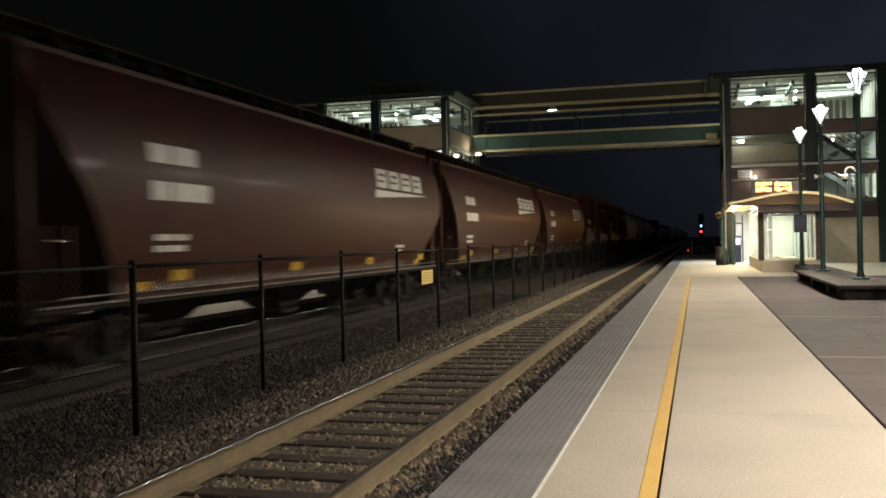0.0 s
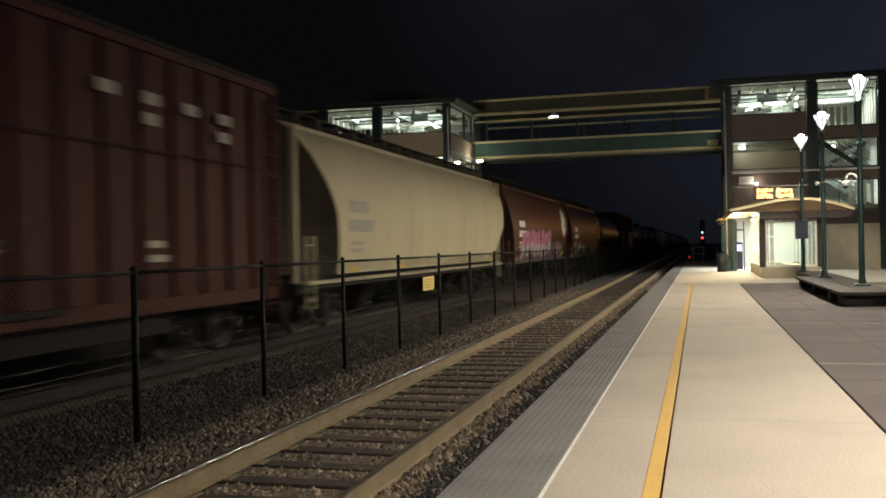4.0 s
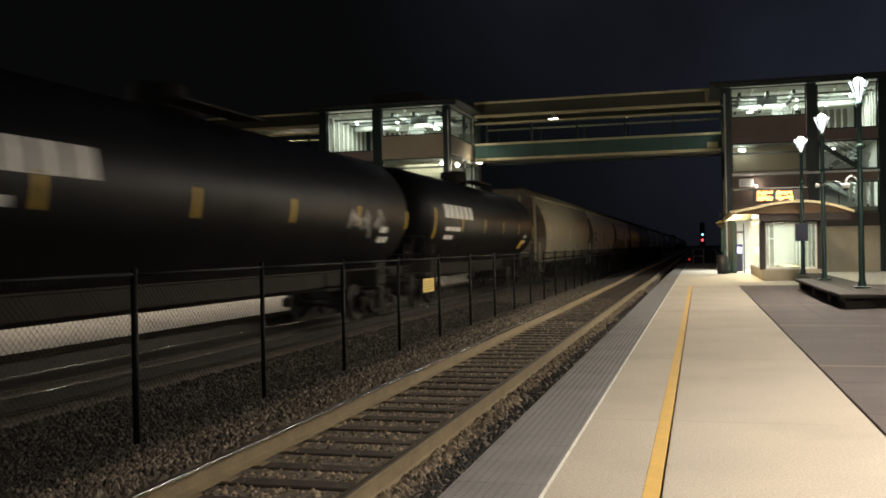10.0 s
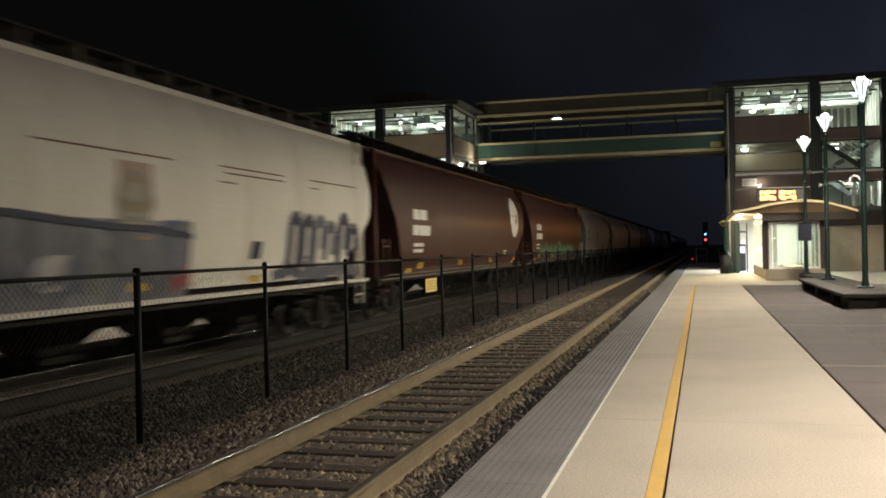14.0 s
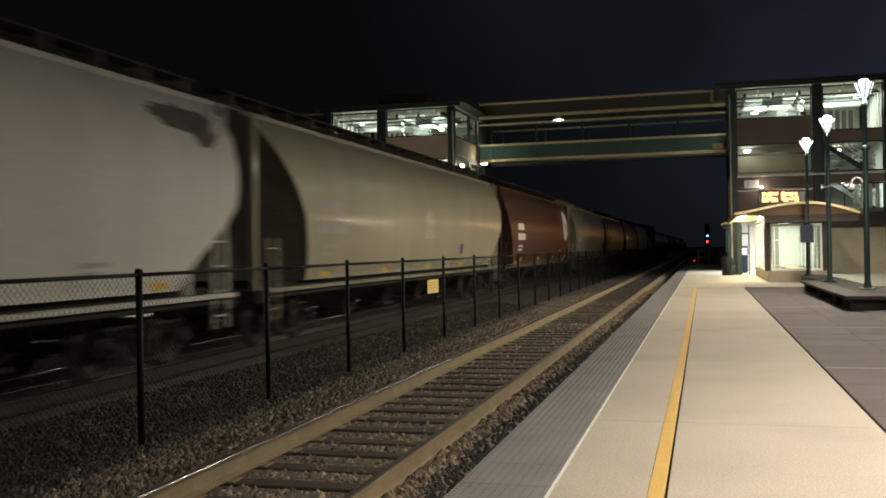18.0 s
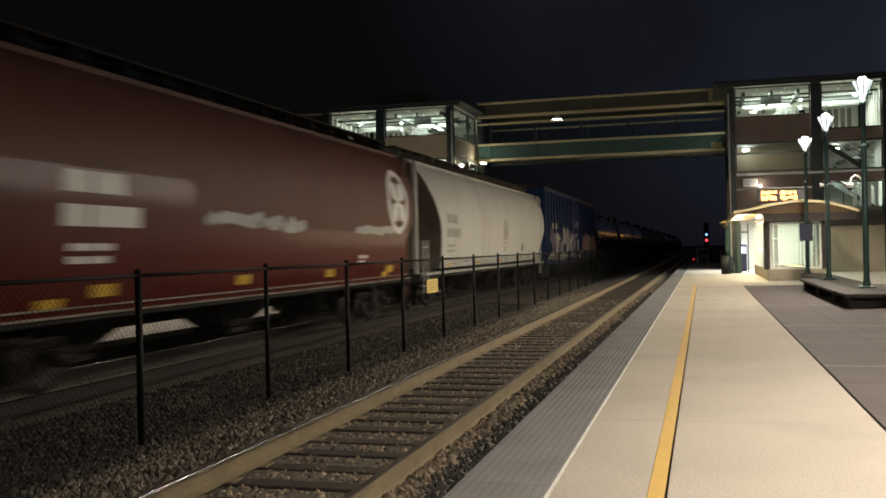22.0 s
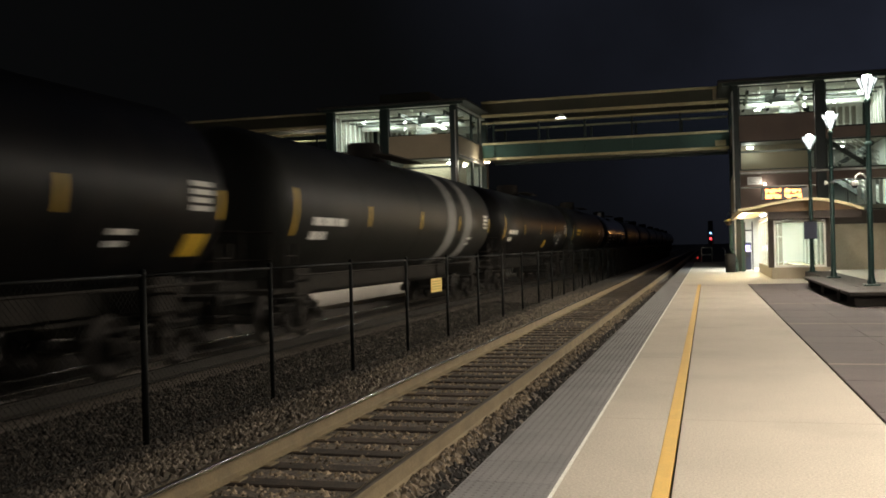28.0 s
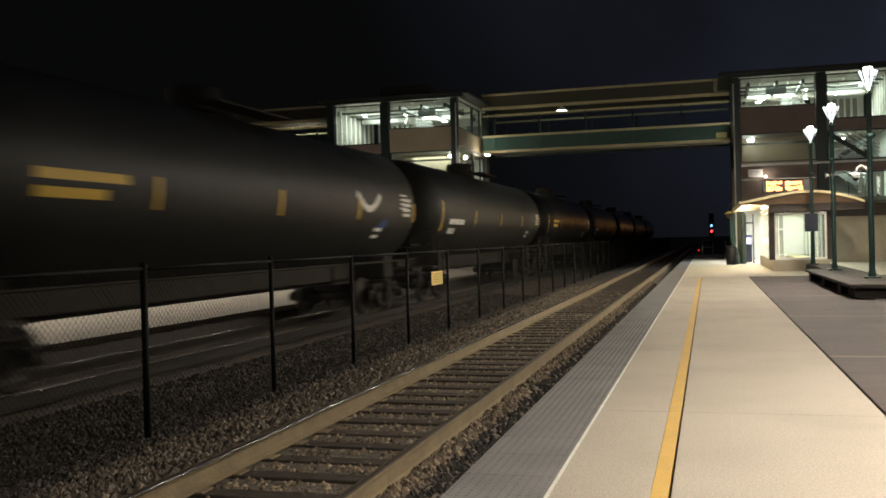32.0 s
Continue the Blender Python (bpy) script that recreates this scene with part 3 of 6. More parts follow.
part("shaded_ties", more, "shade_tie", far_track, kind="stuff")

# near platform
EDGE, WHITE, JOINT, PALE_Y, END_Y = -1.582, -0.96, 1.384, 36.0, 79.0
platform = thing("platform", (0, 0, 0), "long concrete station platform with a grey warning strip", "platform", kind="structure")
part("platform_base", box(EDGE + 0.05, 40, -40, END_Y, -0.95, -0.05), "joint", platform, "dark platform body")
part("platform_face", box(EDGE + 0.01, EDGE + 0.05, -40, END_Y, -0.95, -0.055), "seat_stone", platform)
y = -10.0
while y < PALE_Y - 0.1:
    y1 = min(y + 4.6, PALE_Y)
    part("concrete_slab", box(WHITE + 0.012, -0.364, y, y1 - 0.004, -0.08, -0.0015, c=0.004), "concrete", platform)
    part("concrete_slab", box(-0.244, JOINT - 0.006, y, y1 - 0.004, -0.08, 0.0, c=0.004), "concrete", platform)
    part("yellow_line", box(-0.362, -0.262, y, y1, -0.08, 0.002, c=0.003), "yellow", platform, "faded yellow painted line")
    y = y1
y = PALE_Y
while y < END_Y:
    part("pale_slab", box(WHITE + 0.012, 2.2, y + 0.004, min(y + 4.3, END_Y), -0.08, 0.0, c=0.004), "pale_concrete", platform)
    part("pale_slab", box(2.205, 10.0, y + 0.004, min(y + 4.3, END_Y), -0.08, 0.0, c=0.004), "pale_concrete", platform)
    y += 4.3
part("edge_line", box(WHITE - 0.009, WHITE + 0.0115, -10, END_Y, -0.08, 0.003), "line_white", platform, "thin white joint line")


def tactile_tile():
    s = box(EDGE, WHITE - 0.01, 0.002, 0.608, -0.055, -0.003, c=0.003)
    for i in range(10):
        for j in range(10):
            x, y = EDGE + 0.03 + i * 0.061, 0.031 + j * 0.0605
            a, b = 0.013, 0.007
            s.add([(x - a, y - a, -0.003), (x + a, y - a, -0.003), (x + a, y + a, -0.003), (x - a, y + a, -0.003),
                   (x - b, y - b, 0.001), (x + b, y - b, 0.001), (x + b, y + b, 0.001), (x - b, y + b, 0.001)],
                  [(0, 1, 5, 4), (1, 2, 6, 5), (2, 3, 7, 6), (3, 0, 4, 7), (4, 5, 6, 7)])
    return s


tile_mesh = tactile_tile().mesh("tactile_tile", "tactile")
for i in range(-18, 62):
    part("tactile_tile", tile_mesh, "tactile", platform, at=(0, 0.5 + 0.61 * i, 0))
part("tactile_strip", box(EDGE, WHITE - 0.01, 38.4, END_Y, -0.055, -0.003), "tactile", platform)

part("paving_bed", box(JOINT + 0.02, 40, -10, PALE_Y, -0.049, -0.012), "paver", platform)
paver_mesh = box(0.0012, 0.9988, 0.0012, 0.9988, -0.011, -0.002, c=0.002).mesh("paver", "paver")
band_mesh = box(0.0012, 0.9988, 0.40, 0.51, -0.011, -0.0012, c=0.002).mesh("paver", "paver_band")
low_mesh = box(0.0012, 0.9988, 0.0012, 0.398, -0.011, -0.002, c=0.002).mesh("paver", "paver")
high_mesh = box(0.0012, 0.9988, 0.512, 0.9988, -0.011, -0.002, c=0.002).mesh("paver", "paver")
BANDS = (-6, 0, 6, 12, 18, 24, 30)
for j in range(-10, 36):
    for i in range(8):
        if i > 3 and j < 6:
            continue
        at = (JOINT + 0.02 + i, j, random.uniform(-0.002, 0.001))
        for me in ((paver_mesh,) if j not in BANDS else (band_mesh, low_mesh, high_mesh)):
            part("paver", me, "paver", platform, at=at)

# far platform
far_platform = thing("far_platform", (0, 0, 0), "pale concrete platform across the tracks", "platform", kind="structure")
part("platform_body", box(-60, -10.54, -60, END_Y + 20, -0.95, -0.05), "seat_stone", far_platform)
part("platform_top", box(-60, -10.86, -60, END_Y + 20, -0.045, 0.0), "concrete", far_platform)
part("edge_strip", box(-10.855, -10.5, -60, END_Y + 20, -0.12, -0.002), "concrete", far_platform)

# ---- fence between the tracks ----
FENCE_X, POST0, STEP, F_TOP, F_BASE = -5.824, 8.82, 3.048, 1.35, -0.52
fence = thing("fence", (FENCE_X, 0, 0), "black chain-link fence between the two tracks", "fence")


def link_panel():
    s = Shape()
    h0, h1, g = F_BASE + 0.06, F_TOP - 0.05, 0.0555
    length = STEP
    for d in (1, -1):
        k = -(h1 - h0)
        while k < length:
            a, b = max(0.0, k), min(length, k + (h1 - h0))
            if b > a + 0.01:
                za, zb = h0 + (a - k), h0 + (b - k)
                if d < 0:
                    za, zb = h1 - (a - k), h1 - (b - k)
                s.tube((0.004 * d, a, za), (0.004 * d, b, zb), 0.0018, 3, caps=False)
            k += g * 1.4142
    for i in range(44):
        y = length * (i + 0.5) / 44
        s.tube((0, y, h1), (0.0, y + 0.02, h1 + 0.035), 0.002, 3, caps=False)
    return s


panel_mesh = link_panel().mesh("wire_mesh", "wire")
post_mesh = Shape().tube((0, 0, F_BASE - 0.3), (0, 0, F_TOP), 0.032, 10).lathe([(0.036, F_TOP - 0.01), (0.036, F_TOP + 0.02), (0.02, F_TOP + 0.045), (0.0, F_TOP + 0.05)], n=10).mesh("post", "fence")
big_post = Shape().tube((0, 0, F_BASE - 0.3), (0, 0, F_TOP), 0.038, 12).lathe([(0.044, F_TOP - 0.02), (0.044, F_TOP + 0.01), (0.03, F_TOP + 0.035), (0.0, F_TOP + 0.04)], n=12).mesh("post", "fence")
rail_mesh = Shape().tube((0, 0, F_TOP - 0.03), (0, STEP, F_TOP - 0.03), 0.021, 8).mesh("top_rail", "fence")
wire_mesh = Shape().tube((0, 0, F_BASE + 0.07), (0, STEP, F_BASE + 0.07), 0.006, 5).mesh("bottom_wire", "fence")
for i in range(-3, 48):
    y = POST0 + STEP * i
    p = part("post", big_post if i == 0 else post_mesh, "fence", fence, at=(0, y, 0))
    part("top_rail", rail_mesh, "fence", fence, at=(0, y, 0))
    part("wire_mesh", panel_mesh, "wire", fence, at=(0, y, 0))
    part("bottom_wire", wire_mesh, "fence", fence, at=(0, y, 0))
sign = thing("warning_sign", (FENCE_X + 0.05, 19.95, 0.74), "small yellow warning sign hung on the fence", "sign")
part("plate", box(-0.006, 0.006, -0.43, 0.43, -0.15, 0.15, c=0.003), "sign_yellow", sign)
for z in (0.085, 0.03, -0.03, -0.085):
    part("line", box(0.006, 0.009, -0.34, 0.34, z - 0.012, z + 0.012), "spray_yellow", sign)


# ---- lamp posts ----
def lamp_post(place, label, h=5.0, tray=False):
    t = thing("street_lamp", place, label, "street lamp", "platform lamp posts")
    part("base", shared("base", lambda: Shape().box(-0.19, 0.19, -0.19, 0.19, 0, 0.05, c=0.015).lathe([(0.105, 0.05), (0.10, 0.12), (0.085, 0.18), (0.075, 0.26)], n=14), "post_teal"), "post_teal", t)
    part("pole", shared("pole|%g" % h, lambda: Shape().lathe([(0.075, 0.25), (0.068, 2.5), (0.058, h - 0.62), (0.08, h - 0.6), (0.08, h - 0.5), (0.05, h - 0.47), (0.05, h - 0.40), (0.0, h - 0.40)], n=14), "post_teal"), "post_teal", t)
    part("collar", shared("collar|%g" % h, lambda: Shape().lathe([(0.07, h - 1.7), (0.088, h - 1.68), (0.088, h - 1.6), (0.07, h - 1.58)], n=14), "post_teal"), "post_teal", t)
    part("lantern_glass", shared("lantern_glass|%g" % h, lambda: Shape().lathe([(0.07, h - 0.40), (0.245, h + 0.02)], n=8), "lamp_glass"), "lamp_glass", t, "glowing white lantern").visible_shadow = False
    part("bulb", shared("bulb|%g" % h, lambda: Shape().lathe([(0.0, h - 0.10), (0.06, h - 0.09), (0.12, h - 0.02), (0.13, h + 0.05), (0.09, h + 0.11), (0.0, h + 0.13)], n=16), "lamp_bulb"), "lamp_bulb", t, "blinding white lamp globe").visible_shadow = False
    for i in range(8):
        a = math.pi * i / 4
        c, s = math.cos(a), math.sin(a)
        part("lantern_rib", Shape().tube((0.075 * c, 0.075 * s, h - 0.41), (0.26 * c, 0.26 * s, h + 0.03), 0.016, 5), "post_teal", t).visible_shadow = False
    # tray is an added light blocker that shades the ground below the lamp
    if tray:
        part("lantern_tray", shared("lantern_tray|%g" % h, lambda: Shape().lathe([(0.0, h - 0.17), (0.20, h - 0.16), (0.21, h - 0.15), (0.0, h - 0.15)], n=16), "post_teal"), "post_teal", t, "opaque tray added to keep lamp light off the ground")
    part("lantern_hoop", shared("lantern_hoop|%g" % h, lambda: Shape().lathe([(0.25, h + 0.02), (0.268, h + 0.03), (0.25, h + 0.045), (0.24, h + 0.03), (0.25, h + 0.02)], n=16), "post_teal"), "post_teal", t).visible_shadow = False
    return t


for i, y in enumerate(POST_Y):
    lamp_post((POST_X[i], y, CAP_Z if i < 3 else 0), "dark green steel lamp post with a glowing lantern", (5.08, 5.12, 5.27)[i] if i < 3 else 5.42, i < 5)
for y in FAR_Y:
    lamp_post((FAR_X, y, 0), "dark green lamp post on the far platform", 5.42)

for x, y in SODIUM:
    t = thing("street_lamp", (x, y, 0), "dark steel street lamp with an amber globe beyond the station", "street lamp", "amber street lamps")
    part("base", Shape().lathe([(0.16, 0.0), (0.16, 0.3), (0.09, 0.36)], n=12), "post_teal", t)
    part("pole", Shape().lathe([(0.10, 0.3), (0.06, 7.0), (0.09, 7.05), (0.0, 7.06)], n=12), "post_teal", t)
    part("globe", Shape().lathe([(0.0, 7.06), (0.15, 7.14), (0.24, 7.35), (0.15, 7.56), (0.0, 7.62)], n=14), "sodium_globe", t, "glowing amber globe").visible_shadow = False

# things on the posts
arm = thing("wall_camera", (POST_X[2], POST_Y[2], 3.08), "white camera dome on a curved arm on the lamp post", "camera")
part("arm", Shape().path([(-0.07, 0, 0.0), (-0.12, 0, 0.10), (-0.22, 0, 0.14), (-0.31, 0, 0.08), (-0.34, 0, -0.05)], 0.022, 8), "white_paint", arm)
part("housing", Shape().lathe([(0.0, -0.17), (0.09, -0.17), (0.095, -0.09), (0.07, -0.05), (0.0, -0.04)], (-0.34, 0, 0), n=14), "white_paint", arm)
part("dome", Shape().lathe([(0.0, -0.255), (0.045, -0.24), (0.075, -0.2), (0.08, -0.174), (0.0, -0.173)], (-0.34, 0, 0), n=14), "black", arm, "dark tinted dome")
spk = thing("loudspeaker", (POST_X[1], POST_Y[1], 3.33), "grey horn loudspeaker on the lamp post", "loudspeaker")
part("horn", Shape().lathe([(0.03, 0.05), (0.04, 0.11), (0.075, 0.19), (0.075, 0.21), (0.0, 0.18)], axis="x", n=12), "white_paint", spk, at=pose(0, 0, 0, 0, 0, 180))
part("bracket", box(-0.1, 0.1, -0.08, 0.08, -0.035, 0.035, c=0.01), "green_steel", spk)
board = thing("notice_sign", (POST_X[0], POST_Y[0], 1.92), "dark blue notice panel on the lamp post", "sign")
part("panel", box(-0.27, 0.20, -0.12, -0.085, -0.34, 0.34, c=0.02), "navy", board)
part("bracket", box(-0.08, 0.08, -0.085, -0.04, -0.2, 0.2, c=0.01), "green_steel", board)


# ---- stair towers and bridge ----
YF, YB = 51.6, 59.4


def tower(x0, s, far):
    """s: +1 grows away from the tracks to the right, -1 to the left."""
    X = lambda a, b: (x0 + s * a, x0 + s * b) if s > 0 else (x0 + s * b, x0 + s * a)
    t = thing("stair_tower", (0, 0, 0), "three-storey steel and glass stair tower with lit windows" + (" across the tracks" if far else " over the platform"), "stair tower", "stair towers")
    # frame
    for a, b in ((-0.06, 0.29), (4.02, 4.5), (7.4, 7.85)):
        x = X(a, b)
        part("column", box(x[0], x[1], YF - 0.12, YF + 0.35, 0, 10.0, c=0.02), "green_steel", t, "dark green corner column")
        part("rear_column", box(x[0], x[1], YB - 0.35, YB + 0.1, 0, 10.0, c=0.02), "green_steel", t)
    part("conduit", Shape().tube((x0 - s * 0.02, YF - 0.165, 0), (x0 - s * 0.02, YF - 0.165, 9.4), 0.035, 8), "white_paint", t, "pale conduit on the column")
    part("roof", box(X(-0.75, 8.3)[0], X(-0.75, 8.3)[1], YF - 0.45, YB + 0.7, 9.86, 10.0, c=0.03), "roof", t, "dark flat roof slab")
    part("roof_edge", box(X(-0.5, 8.0)[0], X(-0.5, 8.0)[1], YF - 0.35, YF - 0.12, 9.70, 9.855), "green_steel", t)
    if far:
        part("roof_unit", box(X(2.2, 5.4)[0], X(2.2, 5.4)[1], YF + 2.5, YF + 5.5, 10.0, 11.0, c=0.05), "olive", t, "low plant box on the roof")
    for z0, z1, name in ((3.05, 3.3, "floor_slab"), (4.95, 5.2, "floor_slab"), (6.8, 7.0, "floor_slab")):
        part(name, box(X(0.02, 7.6)[0], X(0.02, 7.6)[1], YF + 0.10, YB - 0.05, z0, z1), "slab", t)
    part("ceiling", box(X(0.02, 7.6)[0], X(0.02, 7.6)[1], YF + 0.05, YB - 0.05, 9.74, 9.85), "interior", t)
    part("rear_wall", box(X(0.02, 7.6)[0], X(0.02, 7.6)[1], YB - 0.12, YB, 0, 9.74), "interior", t)
    part("outer_wall", box(X(7.62, 7.75)[0], X(7.62, 7.75)[1], YF + 0.36, YB - 0.36, 0, 9.74), "interior", t)
    # front, lobby bay
    xl = X(0.30, 4.0)
    part("spandrel", box(xl[0], xl[1], YF, YF + 0.14, 6.78, 8.1), "panel" if far else "brown_panel", t, "tan panel below the upper window" if far else "brown panel below the upper window")
    part("spandrel", box(xl[0], xl[1], YF, YF + 0.14, 3.0, 5.0), "panel" if far else "brown_panel", t)
    xs = X(4.52, 7.38)
    part("spandrel", box(xs[0], xs[1], YF, YF + 0.14, 6.75, 7.3), "brown_panel", t)
    part("spandrel", box(xs[0], xs[1], YF, YF + 0.14, 4.62, 5.05), "brown_panel", t)
    part("lower_wall", box(xs[0], xs[1], YF, YF + 0.14, 0.0, 2.32), "stone", t)
    part("lintel", box(xs[0], xs[1], YF - 0.1, YF + 0.14, 2.325, 3.0), "dark_brown", t, "dark lintel over the stone wall")

    def window(x, z0, z1, mullions, name="window"):
        w = part(name, box(x[0], x[1], YF + 0.02, YF + 0.10, z0, z0 + 0.06).box(x[0], x[1], YF + 0.02, YF + 0.10, z1 - 0.06, z1)
                 .box(x[0], x[0] + 0.06, YF + 0.02, YF + 0.10, z0 + 0.06, z1 - 0.06).box(x[1] - 0.06, x[1], YF + 0.02, YF + 0.10, z0 + 0.06, z1 - 0.06), "green_steel", t, "green-framed window")
        n = mullions + 1
        for i in range(n):
            a = x[0] + 0.06 + (x[1] - x[0] - 0.12) * i / n
            b = x[0] + 0.06 + (x[1] - x[0] - 0.12) * (i + 1) / n
            part("pane", box(a + 0.01, b - 0.01, YF + 0.055, YF + 0.065, z0 + 0.06, z1 - 0.06), "glass", w).visible_shadow = False
            if i:
                part("mullion", box(a - 0.02, a + 0.02, YF + 0.03, YF + 0.09, z0 + 0.06, z1 - 0.06), "green_steel", w)
        return w

    window(xl, 8.1, 9.68, 0)
    window(xs, 7.3, 9.62, 0)
    window(xl, 5.25, 6.78, 0)
    window(xs, 5.2, 6.72, 0)
    window(xs, 3.02, 4.6, 2)
    part("floor_edge", box(X(0.3, 7.4)[0], X(0.3, 7.4)[1], YF - 0.30, YF - 0.16, 5.05, 5.15, c=0.03), "bright_board", t, "thin white edge trim at the first floor")
    # track side
    xa = x0
    side = lambda y0, y1, z0, z1: box(min(xa, xa + s * 0.12), max(xa, xa + s * 0.12), y0, y1, z0, z1)
    part("side_panel", side(YF + 0.36, YB - 0.36, 7.05, 8.0), "panel", t, "tan panel on the track side")
    part("side_panel", side(YF + 0.36, YB - 0.36, 3.0, 5.2), "panel", t)
    for y0, y1 in ((YF + 0.5, 55.4), (55.6, YB - 2.0)):
        for z0, z1 in ((8.05, 9.68), (5.25, 6.95)):
            w = part("side_window", side(y0, y1, z0, z0 + 0.06).box(min(xa, xa + s * 0.1), max(xa, xa + s * 0.1), y0, y1, z1 - 0.06, z1)
                     .box(min(xa, xa + s * 0.1), max(xa, xa + s * 0.1), y0, y0 + 0.06, z0 + 0.06, z1 - 0.06).box(min(xa, xa + s * 0.1), max(xa, xa + s * 0.1), y1 - 0.06, y1, z0 + 0.06, z1 - 0.06), "green_steel", t)
            part("pane", box(min(xa + s * 0.05, xa + s * 0.06), max(xa + s * 0.05, xa + s * 0.06), y0 + 0.06, y1 - 0.06, z0 + 0.06, z1 - 0.06), "glass", w).visible_shadow = False
    # inside: elevator shaft, stairs, rails, beams and lamps
    part("elevator_shaft", box(X(2.3, 4.0)[0], X(2.3, 4.0)[1], 55.6, YB - 0.2, 0.1, 8.7), "panel", t, "tan elevator shaft")
    part("elevator_door", box(X(2.6, 3.6)[0], X(2.6, 3.6)[1], 55.55, 55.595, 7.02, 9.1, c=0.01), "band_silver", t, "dull metal lift door")
    for y in (52.6, 54.0, 55.4, 56.8, 58.2):
        part("roof_beam", box(X(0.1, 7.5)[0], X(0.1, 7.5)[1], y, y + 0.12, 9.52, 9.73), "white_paint", t)
    for a in (1.4, 2.8, 5.6, 6.8):
        part("purlin", box(X(a, a + 0.08)[0], X(a, a + 0.08)[1], YF + 0.3, YB - 0.2, 9.60, 9.735), "white_paint", t)
    for y in (52.9, 54.3, 55.7, 57.1):
        web = Shape()
        web.tube((x0 + s * 0.2, y, 9.36), (x0 + s * 7.4, y, 9.36), 0.05, 6)
        part("roof_joist", web, "interior_dark", t, "dark steel roof joist")
    for a, z, w, k in ((1.40, 8.80, 0.12, 0.10), (1.62, 8.86, 0.07, 0.07), (1.2, 8.70, 0.3, 0.05), (3.74, 9.22, 0.10, 0.10), (3.70, 8.80, 0.10, 0.2), (5.2, 8.9, 0.1, 0.1)):
        part("wall_lamp", box(X(a, a + w)[0], X(a, a + w)[1], 54.0, 54.06, z - k / 2, z + k / 2, c=0.01), "tube", t, "glowing wall lamp")
    part("duct", Shape().tube((x0 + s * 0.3, 56.4, 9.25), (x0 + s * 7.4, 56.4, 9.25), 0.16, 10), "white_paint", t, "round air duct")
    part("inner_wall", box(X(0.1, 4.0)[0], X(0.1, 4.0)[1], 54.2, 54.3, 5.2, 6.79), "panel", t, "tan inner wall of the middle landing")
    part("inner_beam", box(X(0.1, 4.0)[0], X(0.1, 4.0)[1], 53.0, 53.1, 6.3, 6.4), "interior_dark", t)
    for i in range(7):
        a = 4.9 + 0.36 * i
        part("rear_mullion", box(X(a, a + 0.09)[0], X(a, a + 0.09)[1], YB - 0.3, YB - 0.125, 7.05, 9.35), "white_paint", t, "pale upright of the rear glazing")
        if i < 6:
            part("rear_pane", box(X(a + 0.1, a + 0.35)[0], X(a + 0.1, a + 0.35)[1], YB - 0.16, YB - 0.125, 7.1, 9.3), "slab", t, "dull rear window panel")
    for i in range(8):
        y = YF + 0.5 + 0.8 * i
        part("side_mullion", box(X(7.48, 7.61)[0], X(7.48, 7.61)[1], y, y + 0.12, 7.05, 9.5), "white_paint", t, "pale upright of the side glazing")
        part("side_panel", box(X(7.55, 7.61)[0], X(7.55, 7.61)[1], y + 0.13, y + 0.78, 7.05, 9.5), "slab", t, "dull side window panel")
    for a, b, z0, z1 in ((0.35, 0.95, 7.05, 8.95), (1.05, 1.3, 7.05, 9.0)):
        part("lobby_door", box(X(a, b)[0], X(a, b)[1], YB - 0.2, YB - 0.125, z0, z1, c=0.01), "slab", t, "grey door at the back of the lobby")
    frame_ = Shape().box(X(1.95, 3.9)[0], X(1.95, 3.9)[1], 53.62, 53.68, 8.62, 8.68).box(X(2.95, 3.02)[0], X(2.95, 3.02)[1], 53.62, 53.68, 7.0, 8.92).box(X(3.55, 3.65)[0], X(3.55, 3.65)[1], 53.62, 53.68, 7.0, 9.15)
    part("glazed_screen", frame_, "white_paint", t, "white framed screen in the lobby")
    for a in (0.7, 2.1, 3.4):
        part("cross_beam", box(X(a, a + 0.14)[0], X(a, a + 0.14)[1], YF + 0.4, YB - 0.3, 9.28, 9.50), "interior_dark", t, "dark steel cross beam")
    part("return_flight", Shape().add([(x0 + s * q, 54.9 + w, z) for w in (0, 0.06) for q, z in ((5.1, 5.2), (7.3, 6.6), (7.3, 6.9), (5.1, 5.5))], [(0, 1, 2, 3), (7, 6, 5, 4), (0, 4, 5, 1), (2, 6, 7, 3), (0, 3, 7, 4), (1, 5, 6, 2)]), "interior_dark", t, "dark stringer of the return flight")
    for q in (5.25, 6.25):
        part("landing_frame", box(X(q, q + 0.05)[0], X(q, q + 0.05)[1], 54.7, 54.76, 5.25, 6.0).box(X(q, q + 0.9)[0], X(q, q + 0.9)[1], 54.7, 54.76, 6.0, 6.05).box(X(q, q + 0.9)[0], X(q, q + 0.9)[1], 54.7, 54.76, 5.6, 5.64), "white_paint", t, "pale landing rail")
    for i in range(4):
        a = 6.0 + 0.34 * i
        part("pale_fin", box(X(a, a + 0.16)[0], X(a, a + 0.16)[1], YF + 0.3, YF + 0.36, 3.05, 4.58), "white_paint", t, "pale upright fin behind the glass")
    hang = part("hanging_sign", box(X(1.7, 2.75)[0], X(1.7, 2.75)[1], 53.3, 53.4, 8.98, 9.42, c=0.01), "interior_dark", t, "dark hanging sign in the lobby")
    for zf in (7.0,):
        for h in (0.5, 0.75, 1.0):
            part("guard_rail", Shape().tube((x0 + s * 0.35, 53.0, zf + h), (x0 + s * 3.9, 53.0, zf + h), 0.022, 6), "white_paint", t)
